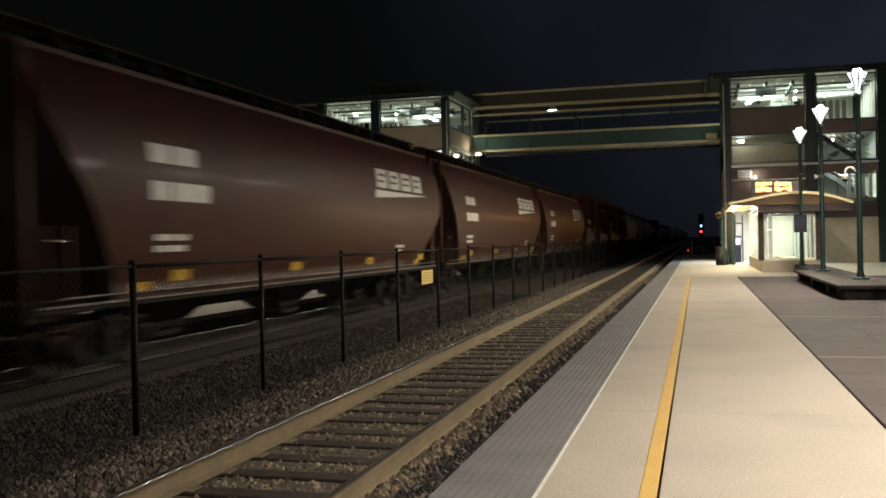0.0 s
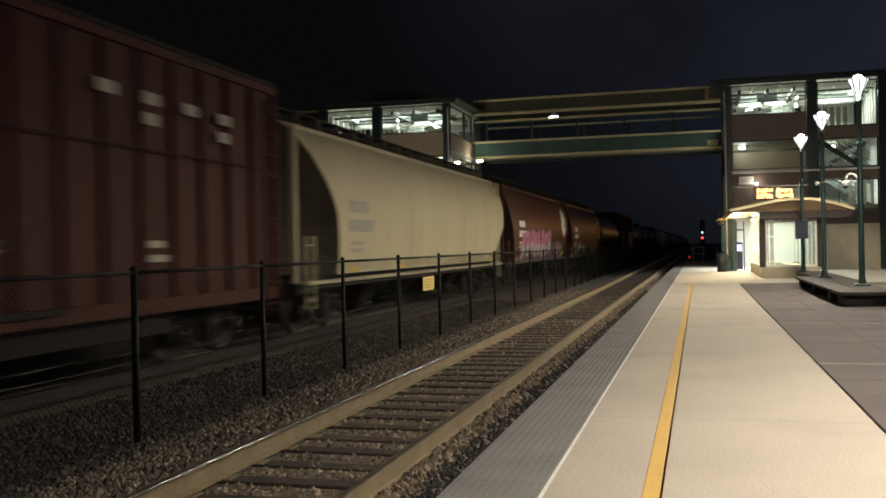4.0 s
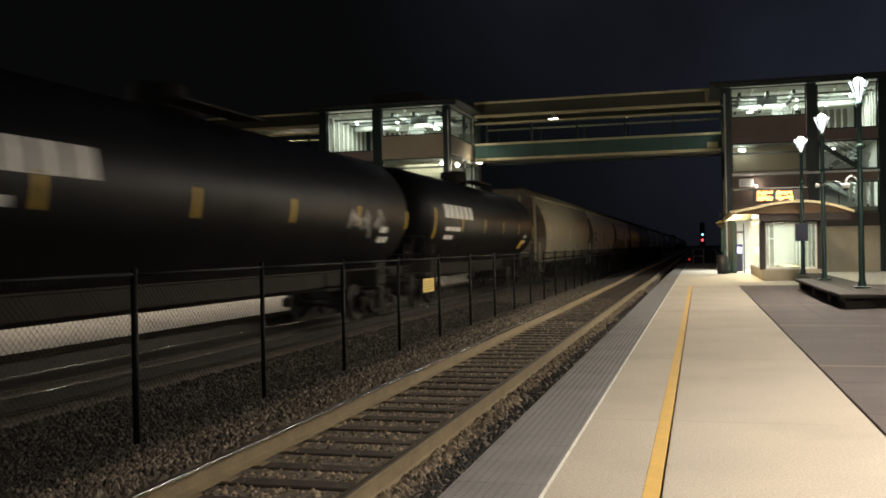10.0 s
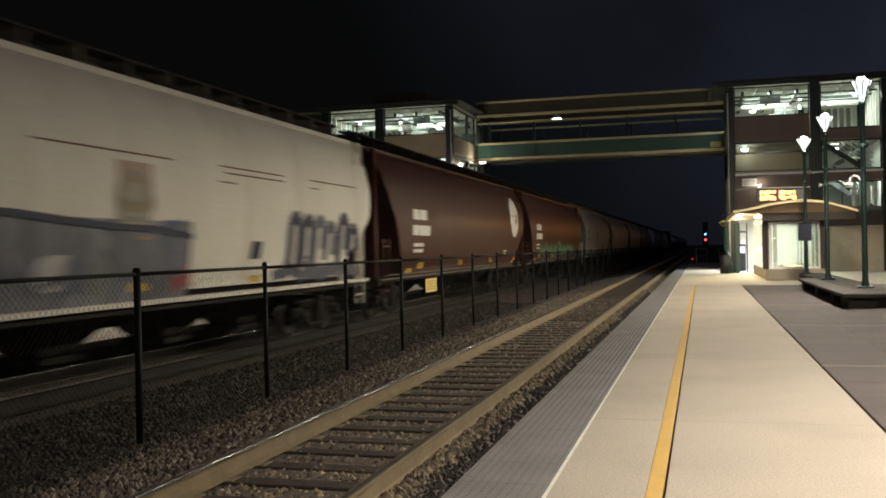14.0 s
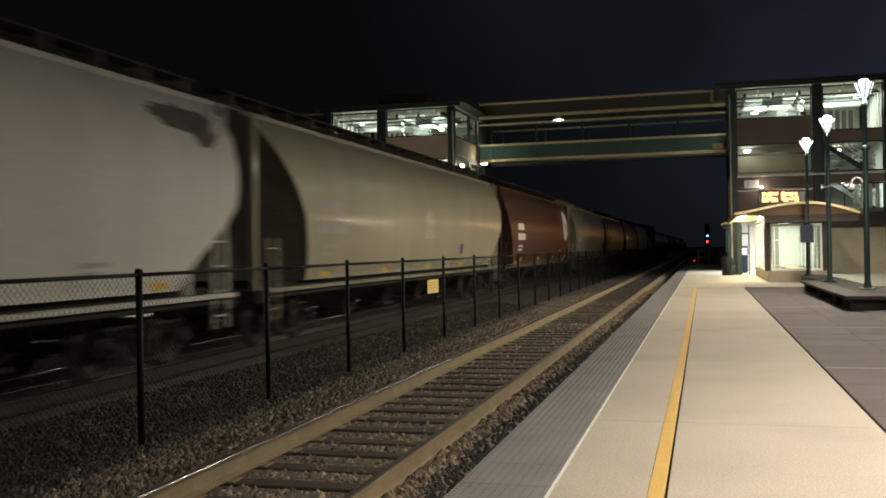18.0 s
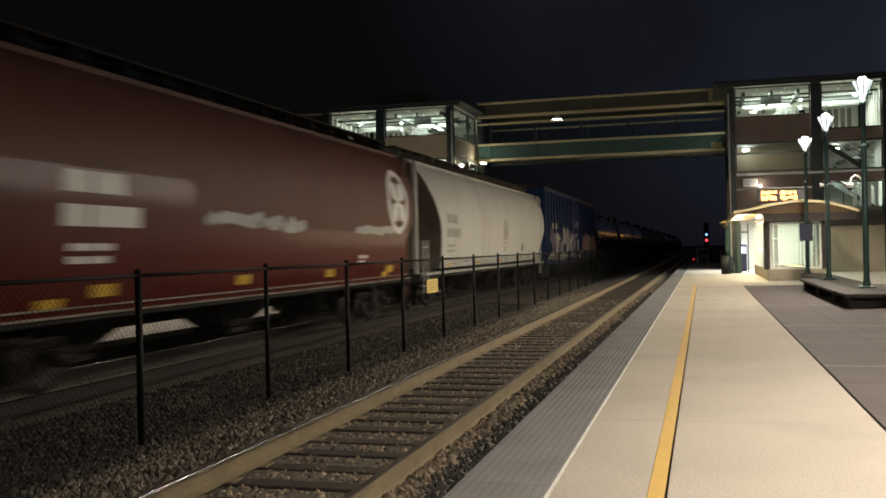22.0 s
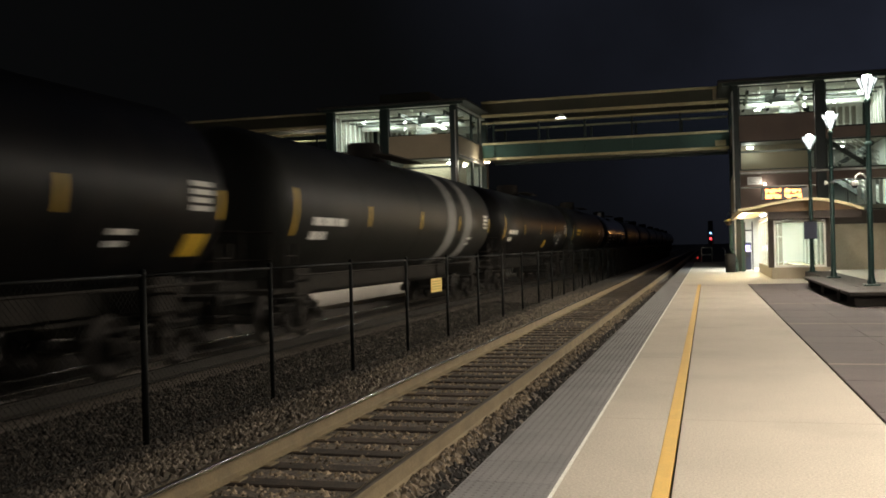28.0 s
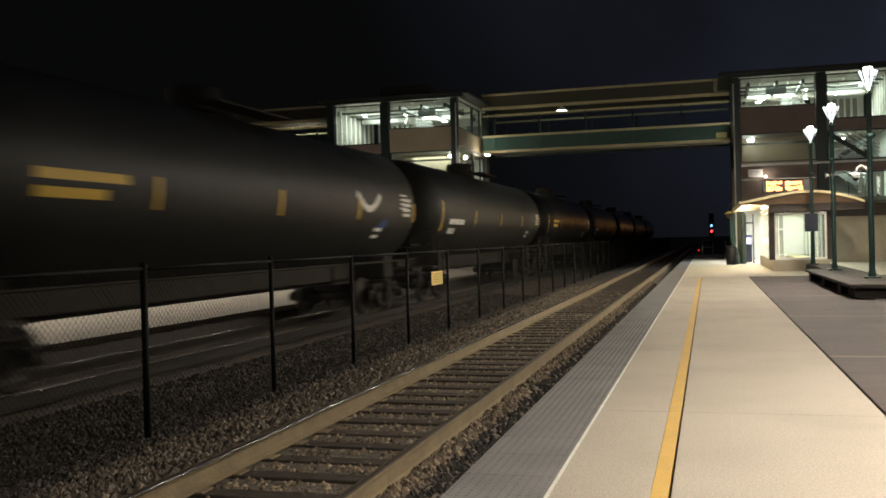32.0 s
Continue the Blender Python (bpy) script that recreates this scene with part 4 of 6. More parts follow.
        for a in (0.4, 1.3, 2.2, 3.1, 3.9):
            part("guard_post", Shape().tube((x0 + s * a, 53.0, zf), (x0 + s * a, 53.0, zf + 1.02), 0.025, 6), "white_paint", t)
    for zf, up in ((7.0, -1), (5.2, 1)):
        stair = Shape()
        for i in range(10):
            z = zf - 0.18 * (i + 1)
            y = 53.4
            xa0, xb0 = X(4.7 + 0.26 * i, 4.7 + 0.26 * (i + 1))
            stair.box(xa0, xb0, y, y + 1.4, z - 0.05, z)
        part("stair_flight", stair, "slab", t)
        st = part("stringer", Shape().add([(x0 + s * 4.6, 53.35, zf + 0.05), (x0 + s * 7.3, 53.35, zf - 1.85), (x0 + s * 7.3, 53.35, zf - 2.15), (x0 + s * 4.6, 53.35, zf - 0.25),
                                           (x0 + s * 4.6, 53.39, zf + 0.05), (x0 + s * 7.3, 53.39, zf - 1.85), (x0 + s * 7.3, 53.39, zf - 2.15), (x0 + s * 4.6, 53.39, zf - 0.25)],
                                          [(0, 1, 2, 3), (7, 6, 5, 4), (0, 4, 5, 1), (2, 6, 7, 3), (0, 3, 7, 4), (1, 5, 6, 2)]), "interior_dark", t)
        for i in range(6):
            a = 4.75 + 0.48 * i
            zr = zf - 1.85 * (a - 4.6) / 2.7
            part("baluster", Shape().tube((x0 + s * a, 53.37, zr - 0.02), (x0 + s * a, 53.37, zr + 0.9), 0.018, 6), "white_paint", t)
        for h in (0.22, 0.45, 0.67, 0.9):
            part("handrail", Shape().tube((x0 + s * 4.6, 53.37, zf + h), (x0 + s * 7.3, 53.37, zf - 1.85 + h), 0.022, 6), "white_paint", t)
    for a, y, z in ((2.6, 54.4, 9.5), (6.6, 54.6, 9.4), (0.9, 53.6, 6.6), (5.6, 54.8, 6.55), (1.5, 54.0, 2.97), (3.0, 54.0, 2.97), (5.9, 53.4, 4.87)):
        part("ceiling_lamp", Shape().lathe([(0.0, -0.07), (0.12, -0.05), (0.17, 0.0), (0.17, 0.05), (0.0, 0.06)], n=12), "tube", t, "glowing round ceiling lamp", at=(x0 + s * a, y, z))
    return t


tower(1.45, 1, False)
tower(-13.58, -1, True)

bridge = thing("footbridge", (0, 0, 0), "covered steel footbridge over the tracks, teal girder and cream flanges", "footbridge")


def bridge_span(x0, x1, posts):
    for y, name in ((57.0, "front"), (60.4, "rear")):
        # rear flange takes a dark paint in place of the shade on it
        part("bottom_flange", box(x0, x1, y - 0.16, y + 0.16, 6.95, 7.10, c=0.01), "cream_steel" if name == "front" else "green_steel", bridge, "cream bottom flange" if name == "front" else "rear bottom flange coloured dark for its shade")
        part("girder", box(x0, x1, y - 0.04, y + 0.04, 7.105, 7.90), "teal", bridge, "teal plate girder")
        part("sill_rail", box(x0, x1, y - 0.14, y + 0.14, 7.905, 8.03, c=0.01), "cream_steel", bridge, "cream sill rail")
        part("head_rail", box(x0, x1, y - 0.06, y + 0.06, 9.20, 9.30, c=0.01), "cream_steel", bridge)
        part("eave_beam", box(x0, x1, y - 0.15, y + 0.15, 9.62, 9.78, c=0.01), "cream_steel", bridge)
        part("fascia", box(x0, x1, y - 0.05, y + 0.05, 9.79, 10.47), "olive", bridge)
        part("gutter", box(x0, x1, y - 0.2, y + 0.12, 10.475, 10.60, c=0.02), "cream_steel", bridge, "cream roof edge")
        for x in posts:
            part("post", box(x - 0.06, x + 0.06, y - 0.05, y + 0.05, 8.035, 9.195), "green_steel", bridge)
            part("stiffener", box(x - 0.02, x + 0.02, y - 0.12, y + 0.12, 7.085, 7.90), "teal", bridge)
        xs = [x0] + list(posts) + [x1]
        for a, b in zip(xs, xs[1:]):
            if name == "rear":
                continue
            part("pane", box(a + 0.07, b - 0.07, y - 0.006, y + 0.006, 8.04, 9.19), "glass", bridge).visible_shadow = False
    part("deck", box(x0, x1, 57.1, 60.3, 7.1, 7.25), "slab", bridge)
    part("roof", box(x0, x1, 57.13, 60.25, 10.50, 10.585), "roof", bridge)


bridge_span(-13.3, 1.36, (-12.55, -9.75, -6.95, -4.15, -1.35))
part("end_plate", box(0.58, 1.18, 56.80, 56.835, 7.14, 7.46, c=0.01), "cream_steel", bridge, "small pale plate at the girder end")
part("end_panel", box(0.5, 1.34, 56.74, 56.79, 9.82, 10.46, c=0.01), "panel", bridge, "tan panel at the bridge end")
bridge_span(-48.0, -21.5, (-24.4, -27.3, -30.2, -33.1, -36.0, -38.9))
lampb = thing("pendant_lamp", (-8.5, 57.9, 9.42), "glowing pendant lamp under the footbridge roof", "lamp")
part("shade", Shape().lathe([(0.36, 0.02), (0.30, 0.08), (0.10, 0.28), (0.0, 0.31)], n=14), "white_paint", lampb)
part("bulb", Shape().lathe([(0.0, -0.05), (0.2, -0.035), (0.28, 0.015), (0.0, 0.018)], n=14), "tube", lampb, "glowing diffuser")
part("stem", Shape().tube((0, 0, 0.24), (0, 0, 1.05), 0.015, 6), "white_paint", lampb)

lampe = thing("wall_lamp", (-12.95, 56.62, 6.80), "glowing white lamp box under the footbridge end", "lamp")
part("housing", box(-0.2, 0.2, -0.06, 0.18, 0.0, 0.1, c=0.02), "white_paint", lampe)
part("diffuser", box(-0.17, 0.17, -0.04, 0.1, -0.025, -0.004, c=0.01), "soffit_glow", lampe, "glowing diffuser")

# unseen fixture added above the eave for the span's fill light
ceil = thing("ceiling_lamp", (-27.0, 58.7, 9.98), "added ceiling lamp, hidden from view, brightening the left footbridge span", "lamp")
part("housing", Shape().lathe([(0.2, 0.0), (0.22, 0.05), (0.2, 0.48), (0.0, 0.49)], n=14), "white_paint", ceil)
part("diffuser", Shape().lathe([(0.0, -0.05), (0.14, -0.035), (0.19, -0.004), (0.0, -0.002)], n=14), "tube", ceil, "glowing diffuser")

# ---- shelter with curved canopy ----
KX0, KX1, KY0, KY1 = 2.5, 4.66, 40.3, 50.0
kiosk = thing("waiting_shelter", (0, 0, 0), "glass waiting shelter on a low concrete wall, brightly lit inside", "shelter")
part("front_wall", box(KX0, KX1, KY0, KY0 + 0.2, 0, 0.46, c=0.015), "stone", kiosk, "low beige concrete wall")
part("side_wall", box(KX0, KX0 + 0.2, KY0 + 0.2, KY1, 0, 0.46, c=0.015), "stone", kiosk)
part("far_side_wall", box(KX1 - 0.2, KX1, KY0 + 0.2, KY1, 0, 0.46, c=0.015), "seat_stone", kiosk)
part("rear_wall", box(KX0, KX1, KY1 - 0.15, KY1, 0.46, 2.5), "interior", kiosk, "pale lit back wall")
part("inner_floor", box(KX0 + 0.2, KX1 - 0.2, KY0 + 0.2, KY1, 0.0, 0.02), "pale_concrete", kiosk)
part("ceiling", box(KX0, KX1, KY0, KY1, 2.55, 2.62), "interior", kiosk)
part("corner_post", box(KX0 - 0.12, KX0 + 0.10, KY0 - 0.03, KY0 + 0.22, 0.46, 2.6, c=0.01), "dark_brown", kiosk, "brown corner post")
part("corner_post", box(KX1 - 0.08, KX1 + 0.1, KY0 - 0.03, KY0 + 0.22, 0.46, 2.6, c=0.01), "dark_brown", kiosk)
fr = part("front_window", box(KX0 + 0.11, KX1 - 0.09, KY0 + 0.02, KY0 + 0.1, 0.465, 0.55).box(KX0 + 0.11, KX1 - 0.09, KY0 + 0.02, KY0 + 0.1, 2.26, 2.36)
          .box(KX0 + 0.11, KX0 + 0.18, KY0 + 0.02, KY0 + 0.1, 0.55, 2.26).box(KX1 - 0.16, KX1 - 0.09, KY0 + 0.02, KY0 + 0.1, 0.55, 2.26), "white_paint", kiosk, "large front window in a pale frame")
part("pane", box(KX0 + 0.19, KX1 - 0.17, KY0 + 0.05, KY0 + 0.06, 0.56, 2.25), "glass", fr).visible_shadow = False
part("header", box(KX0 - 0.1, KX1 + 0.1, KY0 - 0.02, KY0 + 0.2, 2.365, 2.62), "dark_brown", kiosk)
for i in range(6):
    a = KY0 + 0.25 + i * 1.6
    for x in (KX0 + 0.06, KX1 - 0.12):
        w = part("side_window", box(x, x + 0.07, a, a + 0.07, 0.465, 2.5).box(x, x + 0.07, a + 0.07, a + 1.6, 2.42, 2.5), "white_paint", kiosk)
        part("pane", box(x + 0.03, x + 0.04, a + 0.08, a + 1.59, 0.47, 2.415), "glass", w).visible_shadow = False
part("back_panel", box(3.1, 3.62, KY1 - 0.18, KY1 - 0.155, 0.5, 2.45), "slab", kiosk, "grey-green board on the back wall")
for x, z in ((3.63, 2.5), (3.38, 2.44)):
    part("wall_batten", box(x, x + 0.05, KY1 - 0.22, KY1 - 0.185, 0.1, z), "white_paint", kiosk)
part("wall_batten", box(3.12, 3.62, KY1 - 0.26, KY1 - 0.225, 1.72, 1.78), "white_paint", kiosk)
part("back_bench", box(3.66, KX1 - 0.9, KY1 - 0.75, KY1 - 0.2, 0.42, 0.52, c=0.01), "bright_board", kiosk, "pale bench along the back wall")
part("bench", box(KX1 - 0.85, KX1 - 0.25, KY0 + 1.5, KY1 - 0.6, 0.40, 0.46, c=0.01), "cream_steel", kiosk)
for y in (42.5, 45.0, 47.5):
    part("tube_lamp", box(3.3, 3.9, y, y + 1.3, 2.50, 2.545, c=0.01), "tube", kiosk, "glowing ceiling tube")

# canopy: a shallow arch over the shelter
canopy = thing("canopy", (0, 0, 0), "shallow curved canopy roof with a cream edge over the shelter", "canopy")


def arch(u):
    t = min(1, max(0, (u - 1.22) / 4.62))
    return 2.80 - 0.08 * t + 0.42 * math.sin(math.pi * t ** 1.25)


def arch_shell(y0, y1, dz0, dz1, x0=1.22, x1=5.84, n=20):
    s = Shape()
    xs = [x0 + (x1 - x0) * i / n for i in range(n + 1)]
    v = [(x, y, arch(x) + dz) for y in (y0, y1) for dz in (dz0, dz1) for x in xs]
    m = n + 1
    f = []
    for i in range(n):
        f += [(i, i + 1, m + i + 1, m + i), (2 * m + i, 3 * m + i, 3 * m + i + 1, 2 * m + i + 1), (m + i, m + i + 1, 3 * m + i + 1, 3 * m + i), (i, 2 * m + i, 2 * m + i + 1, i + 1)]
    f += [(0, m, 3 * m, 2 * m), (n, 2 * m + n, 3 * m + n, m + n)]
    return s.add(v, f)


part("roof_sheet", arch_shell(39.4, 51.2, -0.02, 0.03), "cream_steel", canopy, "curved roof sheet")
part("edge_trim", arch_shell(39.33, 39.395, -0.06, 0.04), "cream_steel", canopy, "cream curved front edge")
fasc = Shape()
n = 20
xs = [1.26 + 4.54 * i / n for i in range(n + 1)]
fasc.add([(x, yy, zz) for yy in (39.5, 39.56) for x in xs for zz in (min(2.70, arch(x) - 0.07), arch(x) - 0.065)],
         [q for i in range(n) for q in ((2 * i, 2 * i + 2, 2 * i + 3, 2 * i + 1), (2 * (n + 1) + 2 * i, 2 * (n + 1) + 2 * i + 1, 2 * (n + 1) + 2 * i + 3, 2 * (n + 1) + 2 * i + 2))])
part("tympanum", fasc, "amber_panel", canopy, "amber-lit curved panel under the arch")
part("lower_beam", box(2.36, 5.8, 39.58, 39.9, 2.40, 2.70, c=0.01), "dark_brown", canopy)
part("soffit", box(1.3, 2.35, 39.9, 51.0, 2.72, 2.76), "cream_steel", canopy, "lit soffit")
part("eave_beam", box(1.25, 1.33, 39.6, 51.2, 2.65, 2.76, c=0.01), "cream_steel", canopy)

for x, y in ((1.62, 42.0), (1.62, 47.5), (2.2, 40.3)):
    sl = thing("soffit_lamp", (x, y, 2.715), "small glowing lamp under the canopy soffit", "lamp", "soffit lamps")
    part("rim", Shape().lathe([(0.075, 0.0), (0.09, 0.0), (0.09, -0.03), (0.075, -0.03), (0.075, 0.0)], n=12), "white_paint", sl)
    part("lens", Shape().lathe([(0.0, -0.035), (0.05, -0.03), (0.072, -0.008), (0.0, -0.004)], n=12), "soffit_glow", sl, "glowing lens")
led = thing("display_sign", (0, 0, 0), "dark sign box with glowing amber message rows", "sign")
part("housing", box(2.2, 4.05, 40.9, 41.2, 3.22, 3.74, c=0.02), "black", led)
part("hood", box(1.4, 4.3, 40.8, 41.25, 3.745, 3.80, c=0.01), "interior_dark", led)
rd = random.Random(7)
for z in (3.595, 3.375):
    for x0, x1 in ((2.36, 2.96), (3.10, 3.76)):
        x = x0
        while x < x1 - 0.05:
            w = rd.choice((0.05, 0.07, 0.08))
            part("lit_bar", box(x, x + w, 40.885, 40.898, z - rd.choice((0.09, 0.09, 0.03)), z + rd.choice((0.09, 0.09, 0.05))), "led", led)
            x += w + rd.choice((0.010, 0.018))
for x in (2.6, 3.6):
    part("bracket", box(x - 0.03, x + 0.03, 41.0, 41.1, 3.1, 3.22), "brown_panel", led)

# small things on the tower front
ws = thing("white_notice", (2.45, YF - 0.06, 4.7), "small white notice board on the tower", "sign")
part("board", box(-0.36, 0.36, -0.03, 0.03, -0.2, 0.2, c=0.01), "bright_board", ws)
for z in (0.09, 0.0, -0.09):
    part("line", box(-0.28, 0.28, -0.034, -0.031, z - 0.008, z + 0.008), "mark_black", ws)
flood = thing("flood_lamp", (2.95, YF - 0.08, 4.5), "small glowing lamp on the tower", "lamp")
part("housing", box(-0.07, 0.07, 0.0, 0.08, -0.06, 0.07, c=0.015), "white_paint", flood)
part("lens", box(-0.05, 0.05, -0.012, -0.002, -0.04, 0.05), "soffit_glow", flood, "glowing lens")
ring = thing("hanging_basket", (0.96, 44.5, 2.5), "small round hanging basket of yellow flowers at the canopy corner", "hanging basket")
rb = random.Random(9)
for i in range(12):
    a, d = rb.uniform(0, 6.28), rb.uniform(0.03, 0.16)
    part("flower", Shape().lathe([(0.0, -0.035), (0.04, -0.02), (0.06, 0.0), (0.03, 0.03), (0.0, 0.02)], (d * math.cos(a), rb.uniform(-0.1, 0.1), 1.15 * d * math.sin(a)), n=8), "sign_yellow" if i % 3 else "spray_lime", ring)
part("bowl", Shape().lathe([(0.0, -0.22), (0.10, -0.19), (0.16, -0.06), (0.17, -0.02), (0.0, -0.02)], n=14), "bark", ring)
part("hanger", Shape().path([(-0.15, 0, -0.02), (0.0, 0, 0.40), (0.15, 0, -0.02)], 0.008, 5).tube((0.0, 0, 0.40), (0.33, 0, 0.36), 0.016, 5), "green_steel", ring)

# teal entrance frame and doors under the tower
ent = thing("entrance_frame", (0, 0, 0), "teal steel entrance frame beside the shelter", "door frame")
part("jamb", Shape().path([(1.45, 50.9, 0), (1.45, 50.9, 0.5), (1.2, 50.9, 1.2), (1.2, 50.9, 2.7)], 0.09, 8), "teal", ent)
part("jamb", box(1.7, 1.85, 50.8, 50.95, 0, 2.7, c=0.01), "teal", ent)
for x in (1.92, 2.3):
    part("door_post", box(x - 0.03, x + 0.03, YF + 0.5, YF + 0.58, 0, 2.6, c=0.01), "interior_dark", ent, "thin dark door post")
part("door_rail", box(1.95, 2.27, YF + 0.51, YF + 0.57, 2.1, 2.18, c=0.01), "interior_dark", ent)
part("push_bar", box(1.95, 2.27, YF + 0.51, YF + 0.57, 1.0, 1.05, c=0.01), "white_paint", ent)
machine = thing("ticket_machine", (2.12, 54.3, 0), "dark ticket machine with a glowing violet screen inside the entrance", "ticket machine")
part("body", box(-0.15, 0.2, 0, 0.5, 0, 1.5, c=0.03), "navy", machine)
part("screen", box(-0.11, 0.15, -0.012, -0.002, 1.0, 1.35, c=0.002), "violet_screen", machine, "glowing violet screen")
part("slot", box(-0.08, 0.12, -0.01, -0.002, 0.7, 0.8), "black", machine)
bin_ = thing("litter_bin", (1.12, 50.2, 0), "dark round litter bin on the platform", "bin")
part("body", Shape().lathe([(0.0, 0.0), (0.24, 0.0), (0.28, 0.8), (0.25, 0.82), (0.0, 0.82)], n=16), "black", bin_)
part("lid", Shape().lathe([(0.29, 0.82), (0.29, 0.88), (0.18, 0.98), (0.0, 1.0)], n=16), "black", bin_)

# ---- seat wall and planter ----
seat = thing("seat_wall", (0, 0, 0), "low dark seat wall with a flat concrete cap", "bench")
part("cap", box(3.05, 3.62, 24.6, 33.2, 0.25, 0.33, c=0.015), "seat_stone", seat, "flat concrete cap")
for y in (32.3, 28.6, 25.2):
    part("pier", box(3.15, 3.55, y, y + 0.6, 0, 0.245, c=0.01), "seat_stone", seat)
bed_wall = thing("raised_bed", (0, 0, 0), "long raised concrete bed of dark soil carrying the lamp posts", "planter")
part("wall", box(3.64, 3.78, 24.6, 39.0, 0, 0.33, c=0.015).box(4.4, 4.54, 24.6, 39.0, 0, 0.33, c=0.015).box(3.78, 4.4, 38.86, 39.0, 0, 0.33, c=0.015).box(3.78, 4.4, 24.6, 24.74, 0, 0.33, c=0.015), "seat_stone", bed_wall)
part("soil", box(3.782, 4.398, 24.742, 38.858, 0.05, 0.325), "soil", bed_wall, "dark planting soil")
plant = thing("planter", (0, 0, 0), "wide low concrete planter box with a stone cap", "planter")
part("body", box(3.2, 12.0, 23.2, 24.4, 0, 0.225, c=0.015), "seat_stone", plant)
part("cap", box(3.08, 12.0, 23.05, 24.55, 0.23, 0.33, c=0.02), "seat_stone", plant)

# ---- far end of the platform ----
mast = thing("signal_mast", (0.35, 96.0, -0.6), "railway signal mast showing red", "signal")
part("pole", Shape().tube((0, 0, 0), (0, 0, 4.2), 0.06, 8), "black", mast)
part("head", box(-0.25, 0.25, -0.05, 0.15, 2.0, 4.3, c=0.05), "black", mast)
part("red_lens", Shape().lathe([(0.0, -0.1), (0.09, -0.08), (0.10, 0.0)], (0, -0.05, 2.55), "y", 12), "red_lamp", mast, "glowing red lens")
part("blue_lens", Shape().lathe([(0.0, -0.1), (0.07, -0.08), (0.08, 0.0)], (0, -0.05, 3.1), "y", 12), "blue_lamp", mast, "glowing pale blue lens")
gate = thing("end_barrier", (0, 78.2, 0), "white pipe barrier at the platform end", "barrier")
for a, b in (((-0.45, 0, 0), (-0.45, 0, 1.15)), ((0.35, 0, 0), (0.35, 0, 1.15)), ((-0.45, 0, 1.15), (0.35, 0, 1.15)), ((-0.45, 0, 0.6), (0.35, 0, 0.6))):
    part("pipe", Shape().tube(a, b, 0.045, 8), "white_paint", gate)
tail = thing("marker_lamp", (-0.75, 78.0, 0), "small red marker lamp on the platform end", "lamp")
part("stand", Shape().tube((0, 0, 0), (0, 0, 0.3), 0.03, 6), "black", tail)
part("lens", Shape().lathe([(0.0, -0.05), (0.07, -0.03), (0.08, 0.02)], (0, -0.02, 0.36), "y", 10), "red_marker", tail)
rail2 = thing("hand_rail", (1.25, 78.0, 0), "white curved pipe hand rail", "railing")
part("pipe", Shape().path([(0.1, 0, 0), (0.1, 0, 0.9), (0.02, 0, 1.08), (-0.15, 0, 1.12)], 0.04, 8), "white_paint", rail2)

# wall closing the platform behind the shelter
wall = thing("station_wall", (0, 0, 0), "long beige block wall beside the platform", "wall", kind="structure")
for j in range(6):
    for i in range(14):
        part("block", shared("block", lambda: box(0.004, 1.196, 0, 0.25, 0.004, 0.476, c=0.006), "stone"), "stone", wall, at=(9.0 + i * 1.2 - (0.6 if j % 2 else 0), 51.7, j * 0.48))


# ---- freight train ----
SPEED = 21.25
HOP = ((1.0, 1.42), (1.25, 1.48), (1.8, 1.55), (2.5, 1.60), (3.1, 1.57), (3.6, 1.46), (3.95, 1.30), (4.2, 1.12), (4.36, 0.75), (4.42, 0.0))
# how far the side stands back from the car's end, by height: front of dark cars, front of pale cars, rear of both
IN_DARK = ((1.0, 2.1), (1.6, 1.85), (2.3, 1.45), (2.9, 0.98), (3.4, 0.66), (4.2, 0.52), (4.42, 0.5))
IN_PALE = ((1.0, 2.3), (1.6, 2.32), (2.2, 2.2), (2.7, 1.98), (3.2, 1.52), (3.7, 1.0), (4.2, 0.6), (4.42, 0.5))
IN_GLOSS = ((1.0, 1.75), (1.6, 1.78), (2.2, 1.66), (2.7, 1.42), (3.2, 0.98), (3.6, 0.6), (4.2, 0.5), (4.42, 0.5))
IN_REAR = ((1.0, 2.35), (1.4, 2.15), (1.9, 1.42), (2.3, 0.80), (2.6, 0.58), (3.0, 0.52), (4.42, 0.5))


def along(table, z):
    return float(np.interp(z, [p[0] for p in table], [p[1] for p in table]))


def side_x(kind, z):
    """How far the side stands out from the car's middle at a height."""
    if kind == "hopper":
        return along(HOP, z)
    if kind == "tank":
        return math.sqrt(max(0.01, TANK_R ** 2 - (z - TANK_Z) ** 2))
    return 1.47


TANK_R, TANK_Z = 1.5, 2.68


class Decal:
    """Flat shapes laid on the side of a car, in metres along it and up."""

    def __init__(self, kind, lift=0.012):
        self.s, self.kind, self.lift = Shape(), kind, lift

    def put(self, y, z):
        return (side_x(self.kind, z) + self.lift, y, z)

    def rect(self, y0, y1, z0, z1, slant=0.0):
        n = max(1, int((z1 - z0) / 0.11))
        v = []
        for i in range(n + 1):
            z = z0 + (z1 - z0) * i / n
            d = slant * (z - z0)
            v += [self.put(y0 + d, z), self.put(y1 + d, z)]
        self.s.add(v, [(2 * i, 2 * i + 1, 2 * i + 3, 2 * i + 2) for i in range(n)], True)
        return self

    def disc(self, cy, cz, ry, rz, n=24, rings=4, wob=0.0, rnd=None, hole=0.0):
        v, f = [], []
        w = [1 + (rnd.uniform(-wob, wob) if rnd else 0) for _ in range(n)]
        for j in range(rings + 1):
            t = hole + (1 - hole) * j / rings
            for i in range(n):
                a = 2 * math.pi * i / n
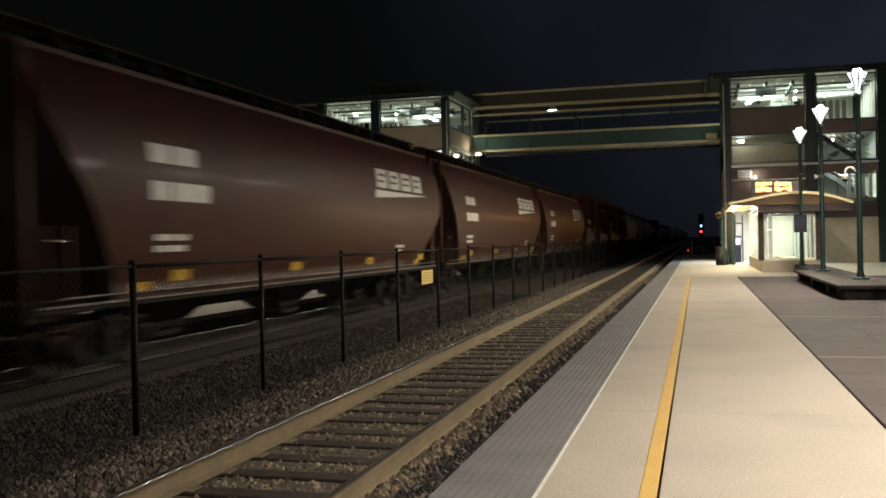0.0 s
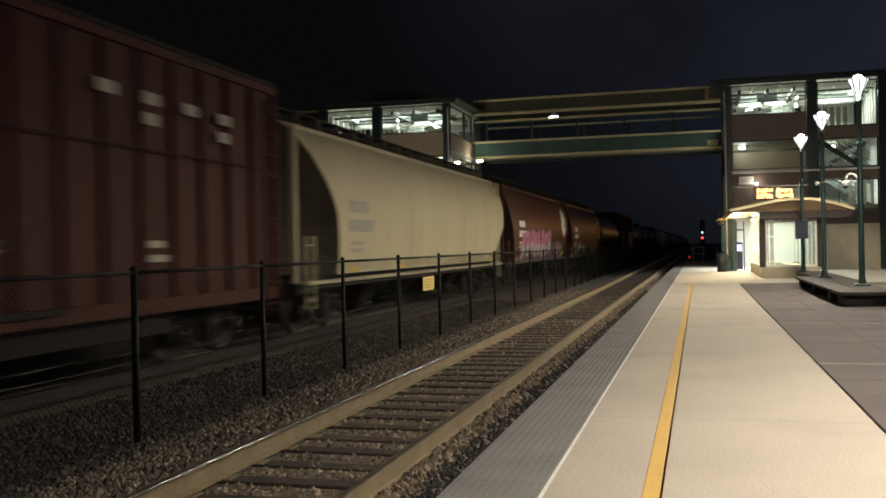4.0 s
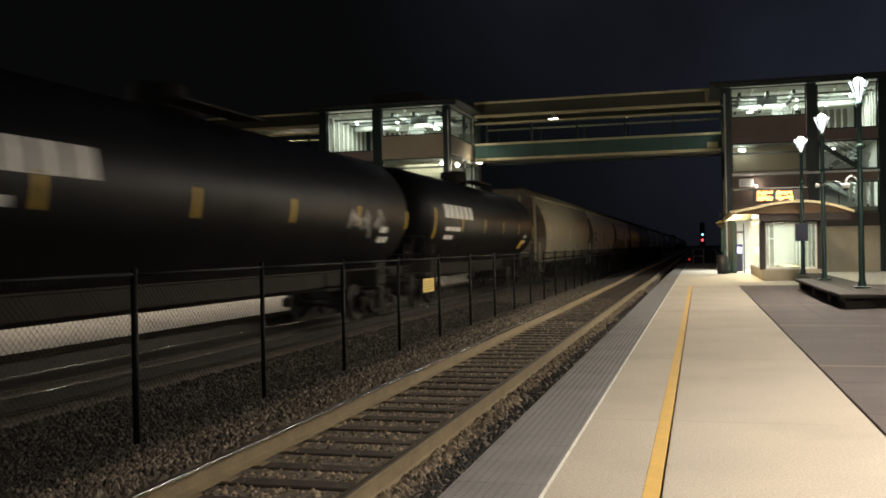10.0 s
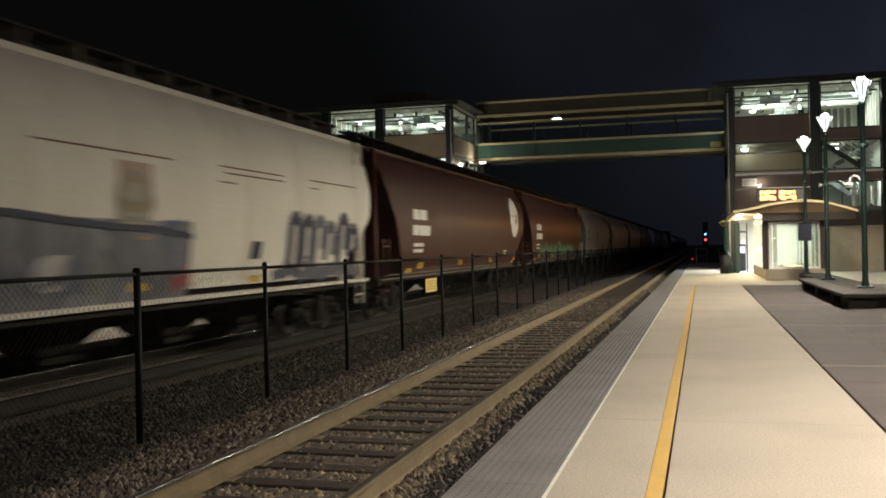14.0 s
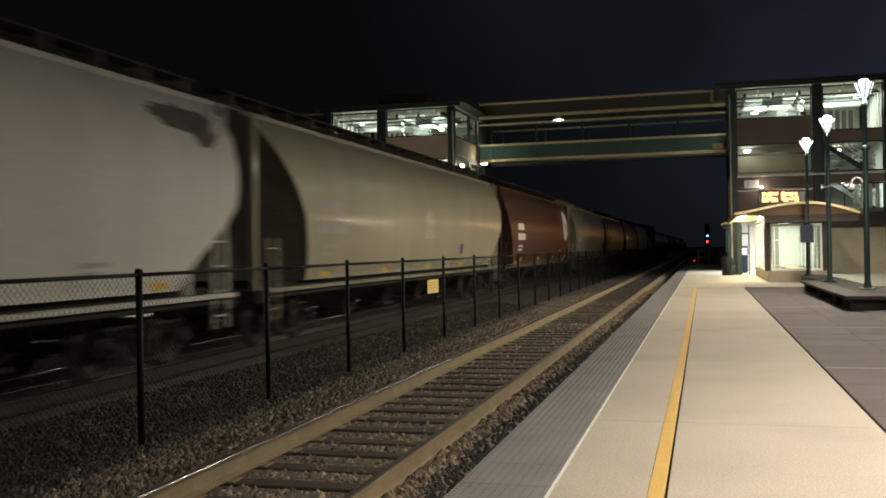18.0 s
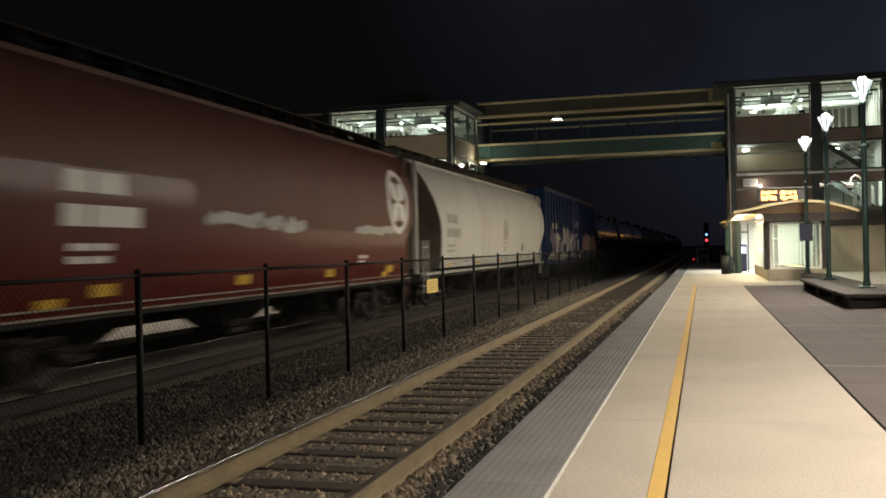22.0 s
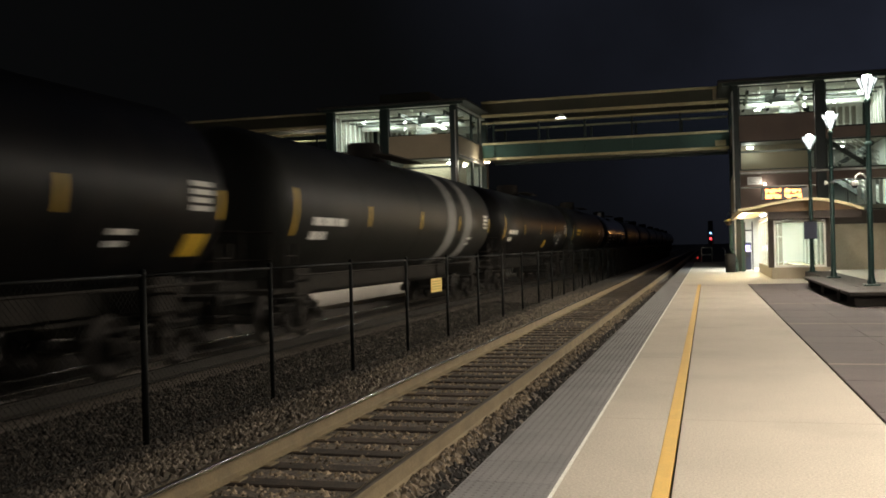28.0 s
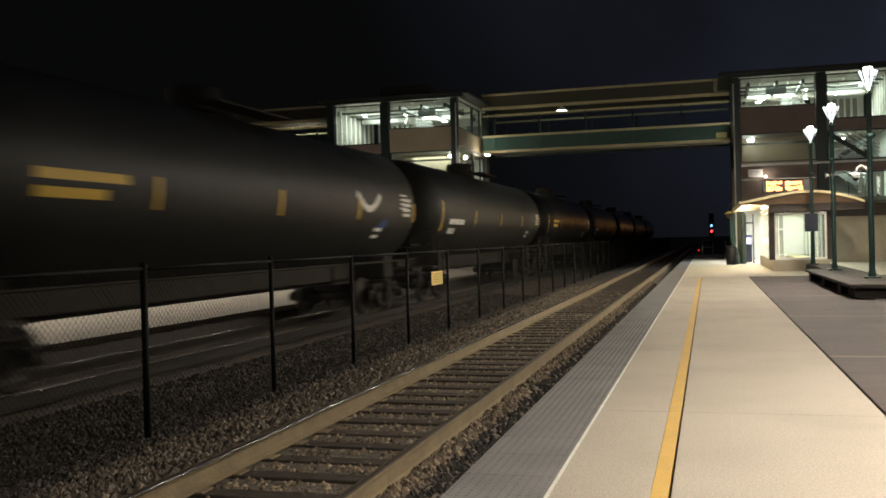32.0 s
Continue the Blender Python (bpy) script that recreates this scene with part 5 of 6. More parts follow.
                z = min(max(cz + rz * t * w[i] * math.sin(a), 0.75), 4.3)
                v.append(self.put(cy + ry * t * w[i] * math.cos(a), z))
        for j in range(rings):
            f += [(j * n + i, j * n + (i + 1) % n, (j + 1) * n + (i + 1) % n, (j + 1) * n + i) for i in range(n)]
        self.s.add(v, f)
        return self

    def block(self, cy, cz, ry, rz, lean=0.0, taper=0.0, power=3.5, n=28, rings=3):
        """A rounded block that leans and widens towards its top."""
        v, f = [], []
        for j in range(rings + 1):
            t = max(0.02, j / rings)
            for i in range(n):
                a = 2 * math.pi * i / n
                c, s = math.cos(a), math.sin(a)
                u = math.copysign(abs(c) ** (2 / power), c) * t
                q = math.copysign(abs(s) ** (2 / power), s) * t
                z = min(max(cz + rz * q, 0.9), 4.3)
                v.append(self.put(cy + ry * u * (1 + taper * q) + lean * rz * q, z))
        for j in range(rings):
            f += [(j * n + i, j * n + (i + 1) % n, (j + 1) * n + (i + 1) % n, (j + 1) * n + i) for i in range(n)]
        self.s.add(v, f)
        return self

    def blob(self, cy, cz, ry, rz, r, n=26, rings=3):
        """A soft uneven patch."""
        p = [r.uniform(0, 6.28) for _ in range(3)]
        v, f = [], []
        for j in range(rings + 1):
            t = max(0.02, j / rings)
            for i in range(n):
                a = 2 * math.pi * i / n
                w = t * (1 + 0.24 * math.sin(2 * a + p[0]) + 0.16 * math.sin(3 * a + p[1]) + 0.10 * math.sin(5 * a + p[2]))
                v.append(self.put(cy + ry * w * math.cos(a), min(max(cz + rz * w * math.sin(a), 1.09), 4.3)))
        for j in range(rings):
            f += [(j * n + i, j * n + (i + 1) % n, (j + 1) * n + (i + 1) % n, (j + 1) * n + i) for i in range(n)]
        self.s.add(v, f)
        return self

    def wedge(self, y0, y1, z, tall, rise=0.0):
        """A long bar that thins to a point at its far end."""
        n = 6
        v = []
        for i in range(n + 1):
            t = i / n
            y = y0 + (y1 - y0) * t
            v += [self.put(y, z - tall * (1 - t) + rise * t), self.put(y, z + rise * t + 0.015)]
        self.s.add(v, [(2 * i, 2 * i + 2, 2 * i + 3, 2 * i + 1) for i in range(n)])
        return self

    def stroke(self, pts, w):
        for (ya, za), (yb, zb) in zip(pts, pts[1:]):
            d = math.hypot(yb - ya, zb - za) or 1
            ny, nz = -(zb - za) / d * w / 2, (yb - ya) / d * w / 2
            n = max(1, int(d / 0.3))
            v = []
            for i in range(n + 1):
                t = i / n
                y, z = ya + (yb - ya) * t, za + (zb - za) * t
                v += [self.put(y + ny, z + nz), self.put(y - ny, z - nz)]
            self.s.add(v, [(2 * i, 2 * i + 1, 2 * i + 3, 2 * i + 2) for i in range(n)])
        return self


def text_rows(car, kind, y, z, mat, widths, h=0.16, gap=0.07, name="lettering", lift=0.012):
    """Rows of plain bars where lettering stands: widths of each row's words."""
    for r, row in enumerate(widths):
        a = y
        for w in row:
            part(name, Decal(kind, lift).rect(a, a + w, z - r * (h + gap) - h, z - r * (h + gap)).s, mat, car, "plain painted lettering bar")
            a += w + 0.06


def block_letters(car, kind, y, z, h, count, mat, w=0.42, label="large white block lettering"):
    """Letter-sized plain blocks in place of a name."""
    for i in range(count):
        a = y + i * (w + 0.1)
        part("lettering", Decal(kind).rect(a, a + w, z, z + h).s, mat, car, label)


def graffiti(car, kind, y0, y1, z0, z1, fill, edge, seed, extra=None, n=None, lower=None, label="spray-painted graffiti"):
    """Leaning rounded blocks side by side, each one a part with an outline and slots; or a scrawl where there is no edge colour."""
    r = random.Random(seed)
    n = n or max(3, int((y1 - y0) / 0.85))
    w = (y1 - y0) / n
    up = 0.045 if kind == "box" else 0.0
    for i in range(n):
        lift = 0.010 + up + 0.0016 * (i % 4)
        c = y0 + (i + 0.5) * w + r.uniform(-0.08, 0.08) * w
        m, h = (z0 + z1) / 2 + r.uniform(-0.08, 0.08) * (z1 - z0), (z1 - z0) / 2 * r.uniform(0.8, 1.1)
        paint = fill if not extra or r.random() < 0.6 else r.choice(extra) if isinstance(extra, tuple) else extra
        if edge == "arches":
            front = Decal(kind, lift + 0.008)
            for q, u in ((c - 0.22 * w, 1.0), (c + 0.24 * w, r.uniform(0.6, 0.95))):
                low, top = m - h * r.uniform(0.5, 1.0), m + h * u
                bow = [(q - 0.17 * w * math.cos(math.pi * k / 8), top - 0.35 * h + 0.35 * h * math.sin(math.pi * k / 8)) for k in range(9)]
                front.stroke([(q - 0.2 * w, low)] + bow + [(q + 0.14 * w, m - h * r.uniform(-0.1, 0.9))], 0.26)
            part("graffiti_letter", front.s, paint, car, label)
            continue
        if edge == "mass":
            if i == 0:
                part("graffiti_fill", Decal(kind, lift - 0.004).rect(y0, y1, z0, z1 - 0.12).s, fill, car, label)
                line = [(y0 + (y1 - y0) * k / 12, z1 - 0.02 - 0.28 * max(0, k - 6) / 6 + r.uniform(-0.04, 0.04)) for k in range(13)]
                part("graffiti_outline", Decal(kind, lift + 0.034).stroke(line, 0.09).s, "spray_navy", car, "dark upper outline")
            for k in range(4):
                tall = Decal(kind, lift + 0.0065 * k).block(c + r.uniform(-0.5, 0.5) * w, m + r.uniform(-0.5, 0.25) * h, w * r.uniform(0.10, 0.34), h * r.uniform(0.35, 0.75), r.uniform(-0.3, 0.3), r.uniform(-0.4, 0.4), r.uniform(2.0, 3.0))
                part("graffiti_patch", tall.s, r.choice((fill,) + extra), car, label)
            bow = [(c + w * r.uniform(-0.5, 0.5), m + h * r.uniform(-0.8, 0.7)) for _ in range(3)]
            part("graffiti_stroke", Decal(kind, lift + 0.028).stroke(bow, 0.08).s, "spray_grey", car, label)
            continue
        if edge == "patches":
            for k in range(6):
                colour = r.choice((fill,) + extra)
                ry, rz = w * r.uniform(0.16, 0.50), h * r.uniform(0.18, 0.58)
                blob = Decal(kind, lift + 0.0045 * k).blob(c + r.uniform(-0.5, 0.5) * w, m + r.uniform(-0.75, 0.5) * h, ry, rz, r)
                part("graffiti_patch", blob.s, colour, car, label)
            q = c + r.uniform(-0.4, 0.4) * w
            part("graffiti_spike", Decal(kind, lift + 0.028).block(q, m + h * r.uniform(0.2, 0.6), 0.07 * r.uniform(0.6, 1.5), h * r.uniform(0.25, 0.5), 0.05, -0.85, 2.0).s, fill, car, label)
            continue
        if not edge:
            front = Decal(kind, lift + 0.008)
            wide = min(0.16, 0.12 * w + 0.03)
            zig = [(c + w * r.uniform(-0.7, 0.7), m + h * (1 if k % 2 else -1) * r.uniform(0.35, 1.0)) for k in range(5)]
            front.stroke(zig, wide).stroke([(c + w * r.uniform(-0.7, 0.7), m + h * r.uniform(-0.9, 0.9)) for _ in range(3)], wide * 1.3)
            part("graffiti_letter", front.s, paint, car, label)
            continue
        lean, taper, power = r.uniform(-0.12, 0.22), r.uniform(-0.3, 0.3), r.uniform(2.6, 5.0)
        front = Decal(kind, lift + 0.008).block(c, m, w * 0.43, h, lean, taper, power)
        letter = part("graffiti_letter", front.s, paint, car, label)
        part("outline", Decal(kind, lift).block(c + 0.03, m - 0.03, w * 0.43 + 0.10, h + 0.10, lean, taper, power).s, edge, letter)
        if lower:
            part("lower_fill", Decal(kind, lift + 0.016).block(c, m - h * 0.45, w * 0.37, h * 0.46, lean, 0.0, 4.0).s, lower, letter)
        for k in range(r.choice((1, 2, 2))):
            a, b = c + r.uniform(-0.2, 0.2) * w, m + (0.45 - 0.85 * k + r.uniform(-0.12, 0.12)) * h
            d = r.uniform(-0.25, 0.25) * h
            slot = Decal(kind, lift + 0.024).stroke([(a - 0.16 * w, b - d * 0.3), (a, b + d * 0.2), (a + 0.2 * w, b + d)], 0.05 + 0.05 * r.random())
            part("slot", slot.s, "spray_grey" if edge == fill else edge, letter)


def make_wheel():
    return Shape().lathe([(0.0, -0.07), (0.12, -0.07), (0.13, -0.03), (0.36, -0.015), (0.37, -0.065), (0.455, -0.065), (0.475, -0.05), (0.475, -0.035), (0.43, -0.03), (0.42, 0.065), (0.36, 0.065), (0.36, 0.02), (0.13, 0.03), (0.12, 0.07), (0.0, 0.07)], axis="x", n=24)


def make_sideframe():
    s = Shape()
    s.box(-0.06, 0.06, -1.15, -0.72, 0.36, 0.60, c=0.03).box(-0.06, 0.06, 0.72, 1.15, 0.36, 0.60, c=0.03)
    s.box(-0.06, 0.06, -0.95, 0.95, 0.60, 0.74, c=0.03).box(-0.06, 0.06, -0.42, 0.42, 0.16, 0.27, c=0.03)
    for d in (-1, 1):
        s.add([(-0.05, d * 0.72, 0.36), (0.05, d * 0.72, 0.36), (0.05, d * 0.36, 0.16), (-0.05, d * 0.36, 0.16),
               (-0.05, d * 0.78, 0.50), (0.05, d * 0.78, 0.50), (0.05, d * 0.40, 0.28), (-0.05, d * 0.40, 0.28)],
              [(0, 1, 2, 3), (7, 6, 5, 4), (0, 4, 5, 1), (2, 6, 7, 3), (0, 3, 7, 4), (1, 5, 6, 2)])
        s.box(-0.05, 0.05, d * 0.40 - 0.06, d * 0.40 + 0.06, 0.27, 0.6, c=0.01)
    return s


def make_springs():
    return Shape().lathe([(0.16, 0.27), (0.18, 0.32), (0.15, 0.36), (0.18, 0.41), (0.15, 0.46), (0.18, 0.51), (0.16, 0.58)], n=12)


def truck(car, y):
    t = part("truck", shared("bolster", lambda: box(-1.15, 1.15, -0.18, 0.18, 0.5, 0.82, c=0.03), "under"), "under", car, "black four-wheel truck", at=(0, y, 0))
    for s in (-1, 1):
        part("sideframe", shared("sideframe", make_sideframe, "under"), "under", t, at=(s * 1.0, 0, 0))
        part("spring", shared("spring", make_springs, "under"), "under", t, at=(s * 1.0, 0, 0))
        part("axle", shared("axle", lambda: Shape().tube((-1.06, 0, 0.457), (1.06, 0, 0.457), 0.085, 10), "under"), "under", t, at=(0, s * 0.89, 0))
        for q in (-1, 1):
            part("wheel", shared("wheel", make_wheel, "wheel"), "wheel", t, at=pose(q * 0.755, s * 0.89, 0.457, 0, 0, 0 if q > 0 else 180))
            part("bearing_cap", shared("bearing_cap", lambda: Shape().lathe([(0.0, 0.12), (0.07, 0.12), (0.1, 0.09), (0.1, 0.0)], axis="x", n=12), "wheel"), "wheel", t, at=pose(q * 1.06, s * 0.89, 0.457, 0, 0, 0 if q > 0 else 180))


def ladder(car, x, y, z0, z1, mat, w=0.42, flat="y"):
    n = int((z1 - z0) / 0.36)

    def make():
        s = Shape()
        h = z1 - z0
        for d in (-w / 2, w / 2):
            s.box(-0.02, 0.02, d - 0.025, d + 0.025, 0, h)
        for i in range(n):
            z = h * (i + 0.5) / n
            s.tube((0, -w / 2, z), (0, w / 2, z), 0.016, 5)
        return s

    part("ladder", shared("ladder|%.2f|%.2f|%.2f" % (z0, z1, w), make, mat), mat, car, at=pose(x, y, z0, 0, 0, 0 if flat == "y" else 90))


def running_gear(car, L, sill=1.02):
    h = L / 2
    part("center_sill", box(-0.32, 0.32, -h + 0.55, h - 0.55, 0.80, sill, c=0.02), "under", car)
    for d in (-1, 1):
        part("coupler", shared("coupler", lambda: Shape().box(-0.09, 0.09, -0.6, 0.1, 0.78, 0.98, c=0.03).box(-0.2, 0.2, 0.08, 0.34, 0.72, 1.02, c=0.06), "under"), "under", car, at=pose(0, d * (h - 0.34), 0, 0, 0, 0 if d > 0 else 180))
        part("air_hose", shared("air_hose", lambda: Shape().path([(0.35, -0.1, 0.85), (0.36, 0.15, 0.6), (0.3, 0.3, 0.45), (0.15, 0.34, 0.5)], 0.025, 6), "black"), "black", car, at=pose(0, d * (h - 0.4), 0, 0, 0, 0 if d > 0 else 180))
        truck(car, d * (h - 2.45))


def hopper(car, L, paint, bays, detail):
    h = L / 2
    inset = IN_DARK if paint in ("car_brown", "car_faded") else IN_GLOSS if paint == "car_gloss" else IN_PALE
    lumps = "under" if inset is IN_DARK else "end_shade_grime"
    s = Shape()
    dark = paint in ("car_brown", "car_faded")
    zs = (1.0 if dark else 1.2, 1.3, 1.6, 1.9, 2.2, 2.5, 2.8, 3.1, 3.35, 3.6, 3.8, 3.95, 4.2, 4.36, 4.42)
    ring = [(z, along(HOP, z)) for z in zs]
    prof = [(x, z) for z, x in ring] + [(-x, z) for z, x in reversed(ring[:-1])]
    n = len(prof)
    cols = 9
    v = []
    for j in range(cols + 1):
        for x, z in prof:
            v.append((x, -h + along(inset, z) + (L - along(inset, z) - along(IN_REAR, z)) * j / cols, z))
    f = [(j * n + i, (j + 1) * n + i, (j + 1) * n + i + 1, j * n + i + 1) for j in range(cols) for i in range(n - 1)]
    s.add(v, f, True)
    half = len(ring)
    for e in (-1, 1):
        sheet = Shape()
        pts = [(sx * x, e * (h - along(IN_REAR if e > 0 else inset, z)), z) for z, x in ring for sx in (1, -1)]
        sheet.add(pts, [(2 * i, 2 * i + 1, 2 * i + 3, 2 * i + 2) if e > 0 else (2 * i, 2 * i + 2, 2 * i + 3, 2 * i + 1) for i in range(half - 1)])
        part("end_sheet", sheet, "end_shade_brown" if paint in ("car_brown", "car_faded") else "end_shade_grime", car, "grimy sloping end sheet, coloured darker for the shade between cars")
    s.f += [tuple(j * n for j in range(cols + 1)) + tuple(j * n + n - 1 for j in reversed(range(cols + 1)))]
    s.smooth.append(False)
    part("body", s, paint, car)
    for d in (-1, 1):
        part("side_sill", box(d * 1.40 - 0.05, d * 1.40 + 0.05, -h + 0.5, h - 0.5, 0.93, 1.0, c=0.015), "under", car)
        if dark:
            part("sill_ledge", box(d * 1.475 - 0.03, d * 1.475 + 0.03, -h + 0.6, h - 0.6, 1.005, 1.03), "lit_ledge", car, "side sill ledge coloured pale for the light it catches")
        else:
            # recessed web in a dark colour that deepens the shadow gap
            part("sill_web", box(d * 1.24 - 0.03, d * 1.24 + 0.03, -h + 0.7, h - 0.7, 1.005, 1.195), "under", car, "recess above the sill, coloured dark as a shadow gap")
            part("sill_flange", box(d * 1.46 - 0.09, d * 1.46 + 0.09, -h + 0.6, h - 0.6, 1.03, 1.10, c=0.01), paint, car, "pale side sill")
            part("stanchion", box(d * 1.43 - 0.05, d * 1.43 + 0.05, h - 2.05, h - 1.9, 1.105, 2.0, c=0.02), paint, car, "pale upright at the car's end")
        if paint in ("car_brown", "car_faded"):
            part("sill_ledge", box(d * 1.485 - 0.02, d * 1.485 + 0.02, -h + 1.0, h - 1.0, 1.105, 1.125), "lit_ledge", car, "upper sill flange coloured pale for the light it catches")
        part("roof_rail", box(d * 1.13 - 0.03, d * 1.13 + 0.03, -h + 0.52, h - 0.52, 4.16, 4.25, c=0.01), paint, car)
        part("end_sill", box(-1.42, 1.42, d * (h - 0.5) - 0.09, d * (h - 0.5) + 0.09, 0.84, 1.08, c=0.02), "under", car)
        part("roof_walk", box(d * 0.62 - 0.16, d * 0.62 + 0.16, -h + 0.4, h - 0.4, 4.60, 4.64), "under", car, "dark roof walkway")
        for e in (-1, 1):
            part("corner_post", box(d * 1.28 - 0.06, d * 1.28 + 0.06, e * (h - 0.55) - 0.06, e * (h - 0.55) + 0.06, 1.06, 4.2, c=0.01), paint, car)
            part("end_post", box(d * 0.55 - 0.06, d * 0.55 + 0.06, e * (h - 0.6) - 0.05, e * (h - 0.6) + 0.05, 1.06, 4.25, c=0.01), paint, car)
            ladder(car, d * 1.44, e * (h - 0.95), 0.55, 4.1 if e * d > 0 else 2.0, paint)
    k = int(L / 1.15)
    for i in range(k):
        part("walkway_support", shared("walkway_support", lambda: box(-0.8, 0.8, -0.03, 0.03, 4.40, 4.60), lumps), lumps, car, at=(0, -h + 0.8 + (L - 1.6) * i / (k - 1), 0))
    m = bays * 3
    for i in range(m):
        y = -h + 1.5 + (L - 3.0) * i / (m - 1)
        part("hatch", shared("hatch", lambda: Shape().box(-0.4, 0.4, -0.45, 0.45, 4.42, 4.56, c=0.04).box(-0.46, 0.46, -0.06, 0.06, 4.565, 4.62), lumps), lumps, car, at=(0, y, 0))
    spots = ((-4.15, 1.30), (0.65, 1.45), (5.0, 1.0)) if bays == 3 else ((-5.55, 0.8), (-2.95, 1.1), (0.0, 1.1), (2.95, 1.1), (5.55, 0.8))
    for y, a in spots:

        def chute(a=a):
            c = Shape()
            b = 0.3
            q = 1.36 if detail.get("pale_chutes") else 0.8
            t = [(-q, -a), (q, -a), (q, a), (-q, a)]
            u = [(-0.3, -b), (0.3, -b), (0.3, b), (-0.3, b)]
            c.add([(x, q, 1.02) for x, q in t] + [(x, q, 0.36) for x, q in u], [(0, 1, 5, 4), (1, 2, 6, 5), (2, 3, 7, 6), (3, 0, 4, 7), (4, 5, 6, 7), (3, 2, 1, 0)])
            c.box(-0.4, 0.4, -b - 0.08, b + 0.08, 0.26, 0.355, c=0.01)
            return c

        part("discharge_chute", chute(), paint if detail.get("pale_chutes") else "under", car, at=(0, y, 0))
    part("brake_wheel", shared("brake_wheel", lambda: Shape().lathe([(0.25, -0.02), (0.28, 0.0), (0.25, 0.02), (0.22, 0.0), (0.25, -0.02)], axis="y", n=16).box(-0.25, 0.25, -0.01, 0.01, -0.02, 0.02).box(-0.02, 0.02, -0.01, 0.01, -0.25, 0.25), "under"), "under", car, at=(0.75, h - 0.4, 2.6))
    for a, b, z0, z1, m in detail.get("patches", ()):
        part("paint_patch", Decal("hopper", 0.006).rect(a * L - h, b * L - h, z0, z1).s, m, car, "flat painted patch")
    for a, b, z0 in detail.get("seams", ()):
        part("seam_line", Decal("hopper", 0.006).rect(a * L - h, b * L - h, z0, z0 + 0.025).s, "mark_rust", car, "rusty seam line")
    if detail.get("soot"):
        rs = random.Random(3)
        part("soot_patch", Decal("hopper", 0.006).disc(h - 1.9, 3.78, 0.9, 0.20, 26, 3, 0.2, rs).disc(h - 1.45, 3.62, 0.4, 0.24, 20, 3, 0.2, rs).s, "soot", car, "dark soot patch under the roof")
    # marks
    r = random.Random(detail.get("seed", 0))
    ink = "mark_white" if dark else "mark_grey"
    front = -h
    logo = detail.get("logo")
    nz = detail.get("number", 3.18 if logo == "bar" else 2.80)
    text_rows(car, "hopper", front + 2.75, nz, ink, ((0.55, 0.65), (0.5, 1.05)), 0.27, 0.26 if logo == "bar" else 0.15, "number")
    text_rows(car, "hopper", front + 2.9, 1.9, ink, ((0.5, 0.3), (0.3, 0.45)), 0.09, 0.07, "data_line")
    text_rows(car, "hopper", h - 4.6, 1.65, ink, ((0.22, 0.3), (0.4,)), 0.07, 0.05, "data_line")
    spots = [(-h + 3.4 + (L - 6.0) * i / 3, 0.5, 1.22, 1.38) for i in range(4)] + [(-h + 2.4, 0.45, 1.1, 1.24), (h - 2.9, 0.4, 1.1, 1.24)]
    if not dark:
        spots = [(-h + 3.0 + (L - 6.0) * i / 4, 0.42, 1.23, 1.34) for i in range(5)]
    for a, w, z0, z1 in spots:
        part("reflector_strip", Decal("hopper").rect(a, a + w, z0, z1).s, "mark_yellow", car, "yellow reflective strip")
    if logo == "bar":
        a = h - 6.15
        for i in range(4):
            b = a + i * 0.98
            block = part("emblem_block", Decal("hopper").rect(b, b + 0.80, 3.04, 3.50, slant=0.3).s, "mark_white", car, "slanted white block")
            part("slot", Decal("hopper", 0.018).stroke([(b + 0.26, 3.35), (b + 0.72, 3.36)], 0.06).stroke([(b + 0.12, 3.19), (b + 0.58, 3.20)], 0.05).s, "car_brown", block)
        part("emblem_bar", Decal("hopper").wedge(a - 0.1, a + 4.1, 2.96, 0.17).s, "mark_white", car, "long white wedge")
    elif logo == "circle":
        d = Decal("hopper")
        cy = h - detail.get("emblem", 2.55)
        d.disc(cy, 2.95, 0.80, 0.80, 32, 3, hole=0.80)
        for q in range(4):
            a0 = math.pi / 2 * q + math.pi / 4
            d.disc(cy + 0.37 * math.cos(a0), 2.95 + 0.37 * math.sin(a0), 0.235, 0.235, 14, 2)
        d.disc(cy, 2.95, 0.14, 0.14, 12, 2)
        part("emblem", d.s, "mark_white", car, "round white cross emblem")
    elif logo == "disc":
        d = Decal("hopper")
        cy = h - detail.get("emblem", 2.55)
        d.disc(cy, 2.95, 0.80, 0.80, 32, 4)
        part("emblem", d.s, "mark_white", car, "plain round white emblem")
        rs = random.Random(detail.get("seed", 5))
        part("smudge", Decal("hopper", 0.018).disc(cy + 0.35, 2.85, 0.26, 0.2, 14, 2, 0.35, rs).s, "mark_grey", car, "grey smudge on the emblem")
        part("smudge", Decal("hopper", 0.018).stroke([(cy - 0.65, 3.02), (cy - 0.05, 2.98)], 0.07).s, "spray_silver", car)
    elif logo == "shield":
        d, e = Decal("hopper"), Decal("hopper", 0.016)
        cy = detail.get("shield", 0.51) * L - h
        d.rect(cy - 0.38, cy + 0.38, 2.06, 2.48)
        d.disc(cy, 2.48, 0.38, 0.32, 20, 3)
        part("emblem", d.s, "crest" if detail.get("gold", True) else "faded_emblem", car, "faded crest-shaped emblem")
        e.rect(cy - 0.29, cy + 0.29, 2.14, 2.48).disc(cy, 2.48, 0.29, 0.23, 18, 3)
        centre = part("emblem_centre", e.s, "faded_emblem", car)
        part("emblem_band", Decal("hopper", 0.020).rect(cy - 0.24, cy + 0.24, 2.30, 2.44).s, "crest" if detail.get("gold", True) else "mark_grey", centre)
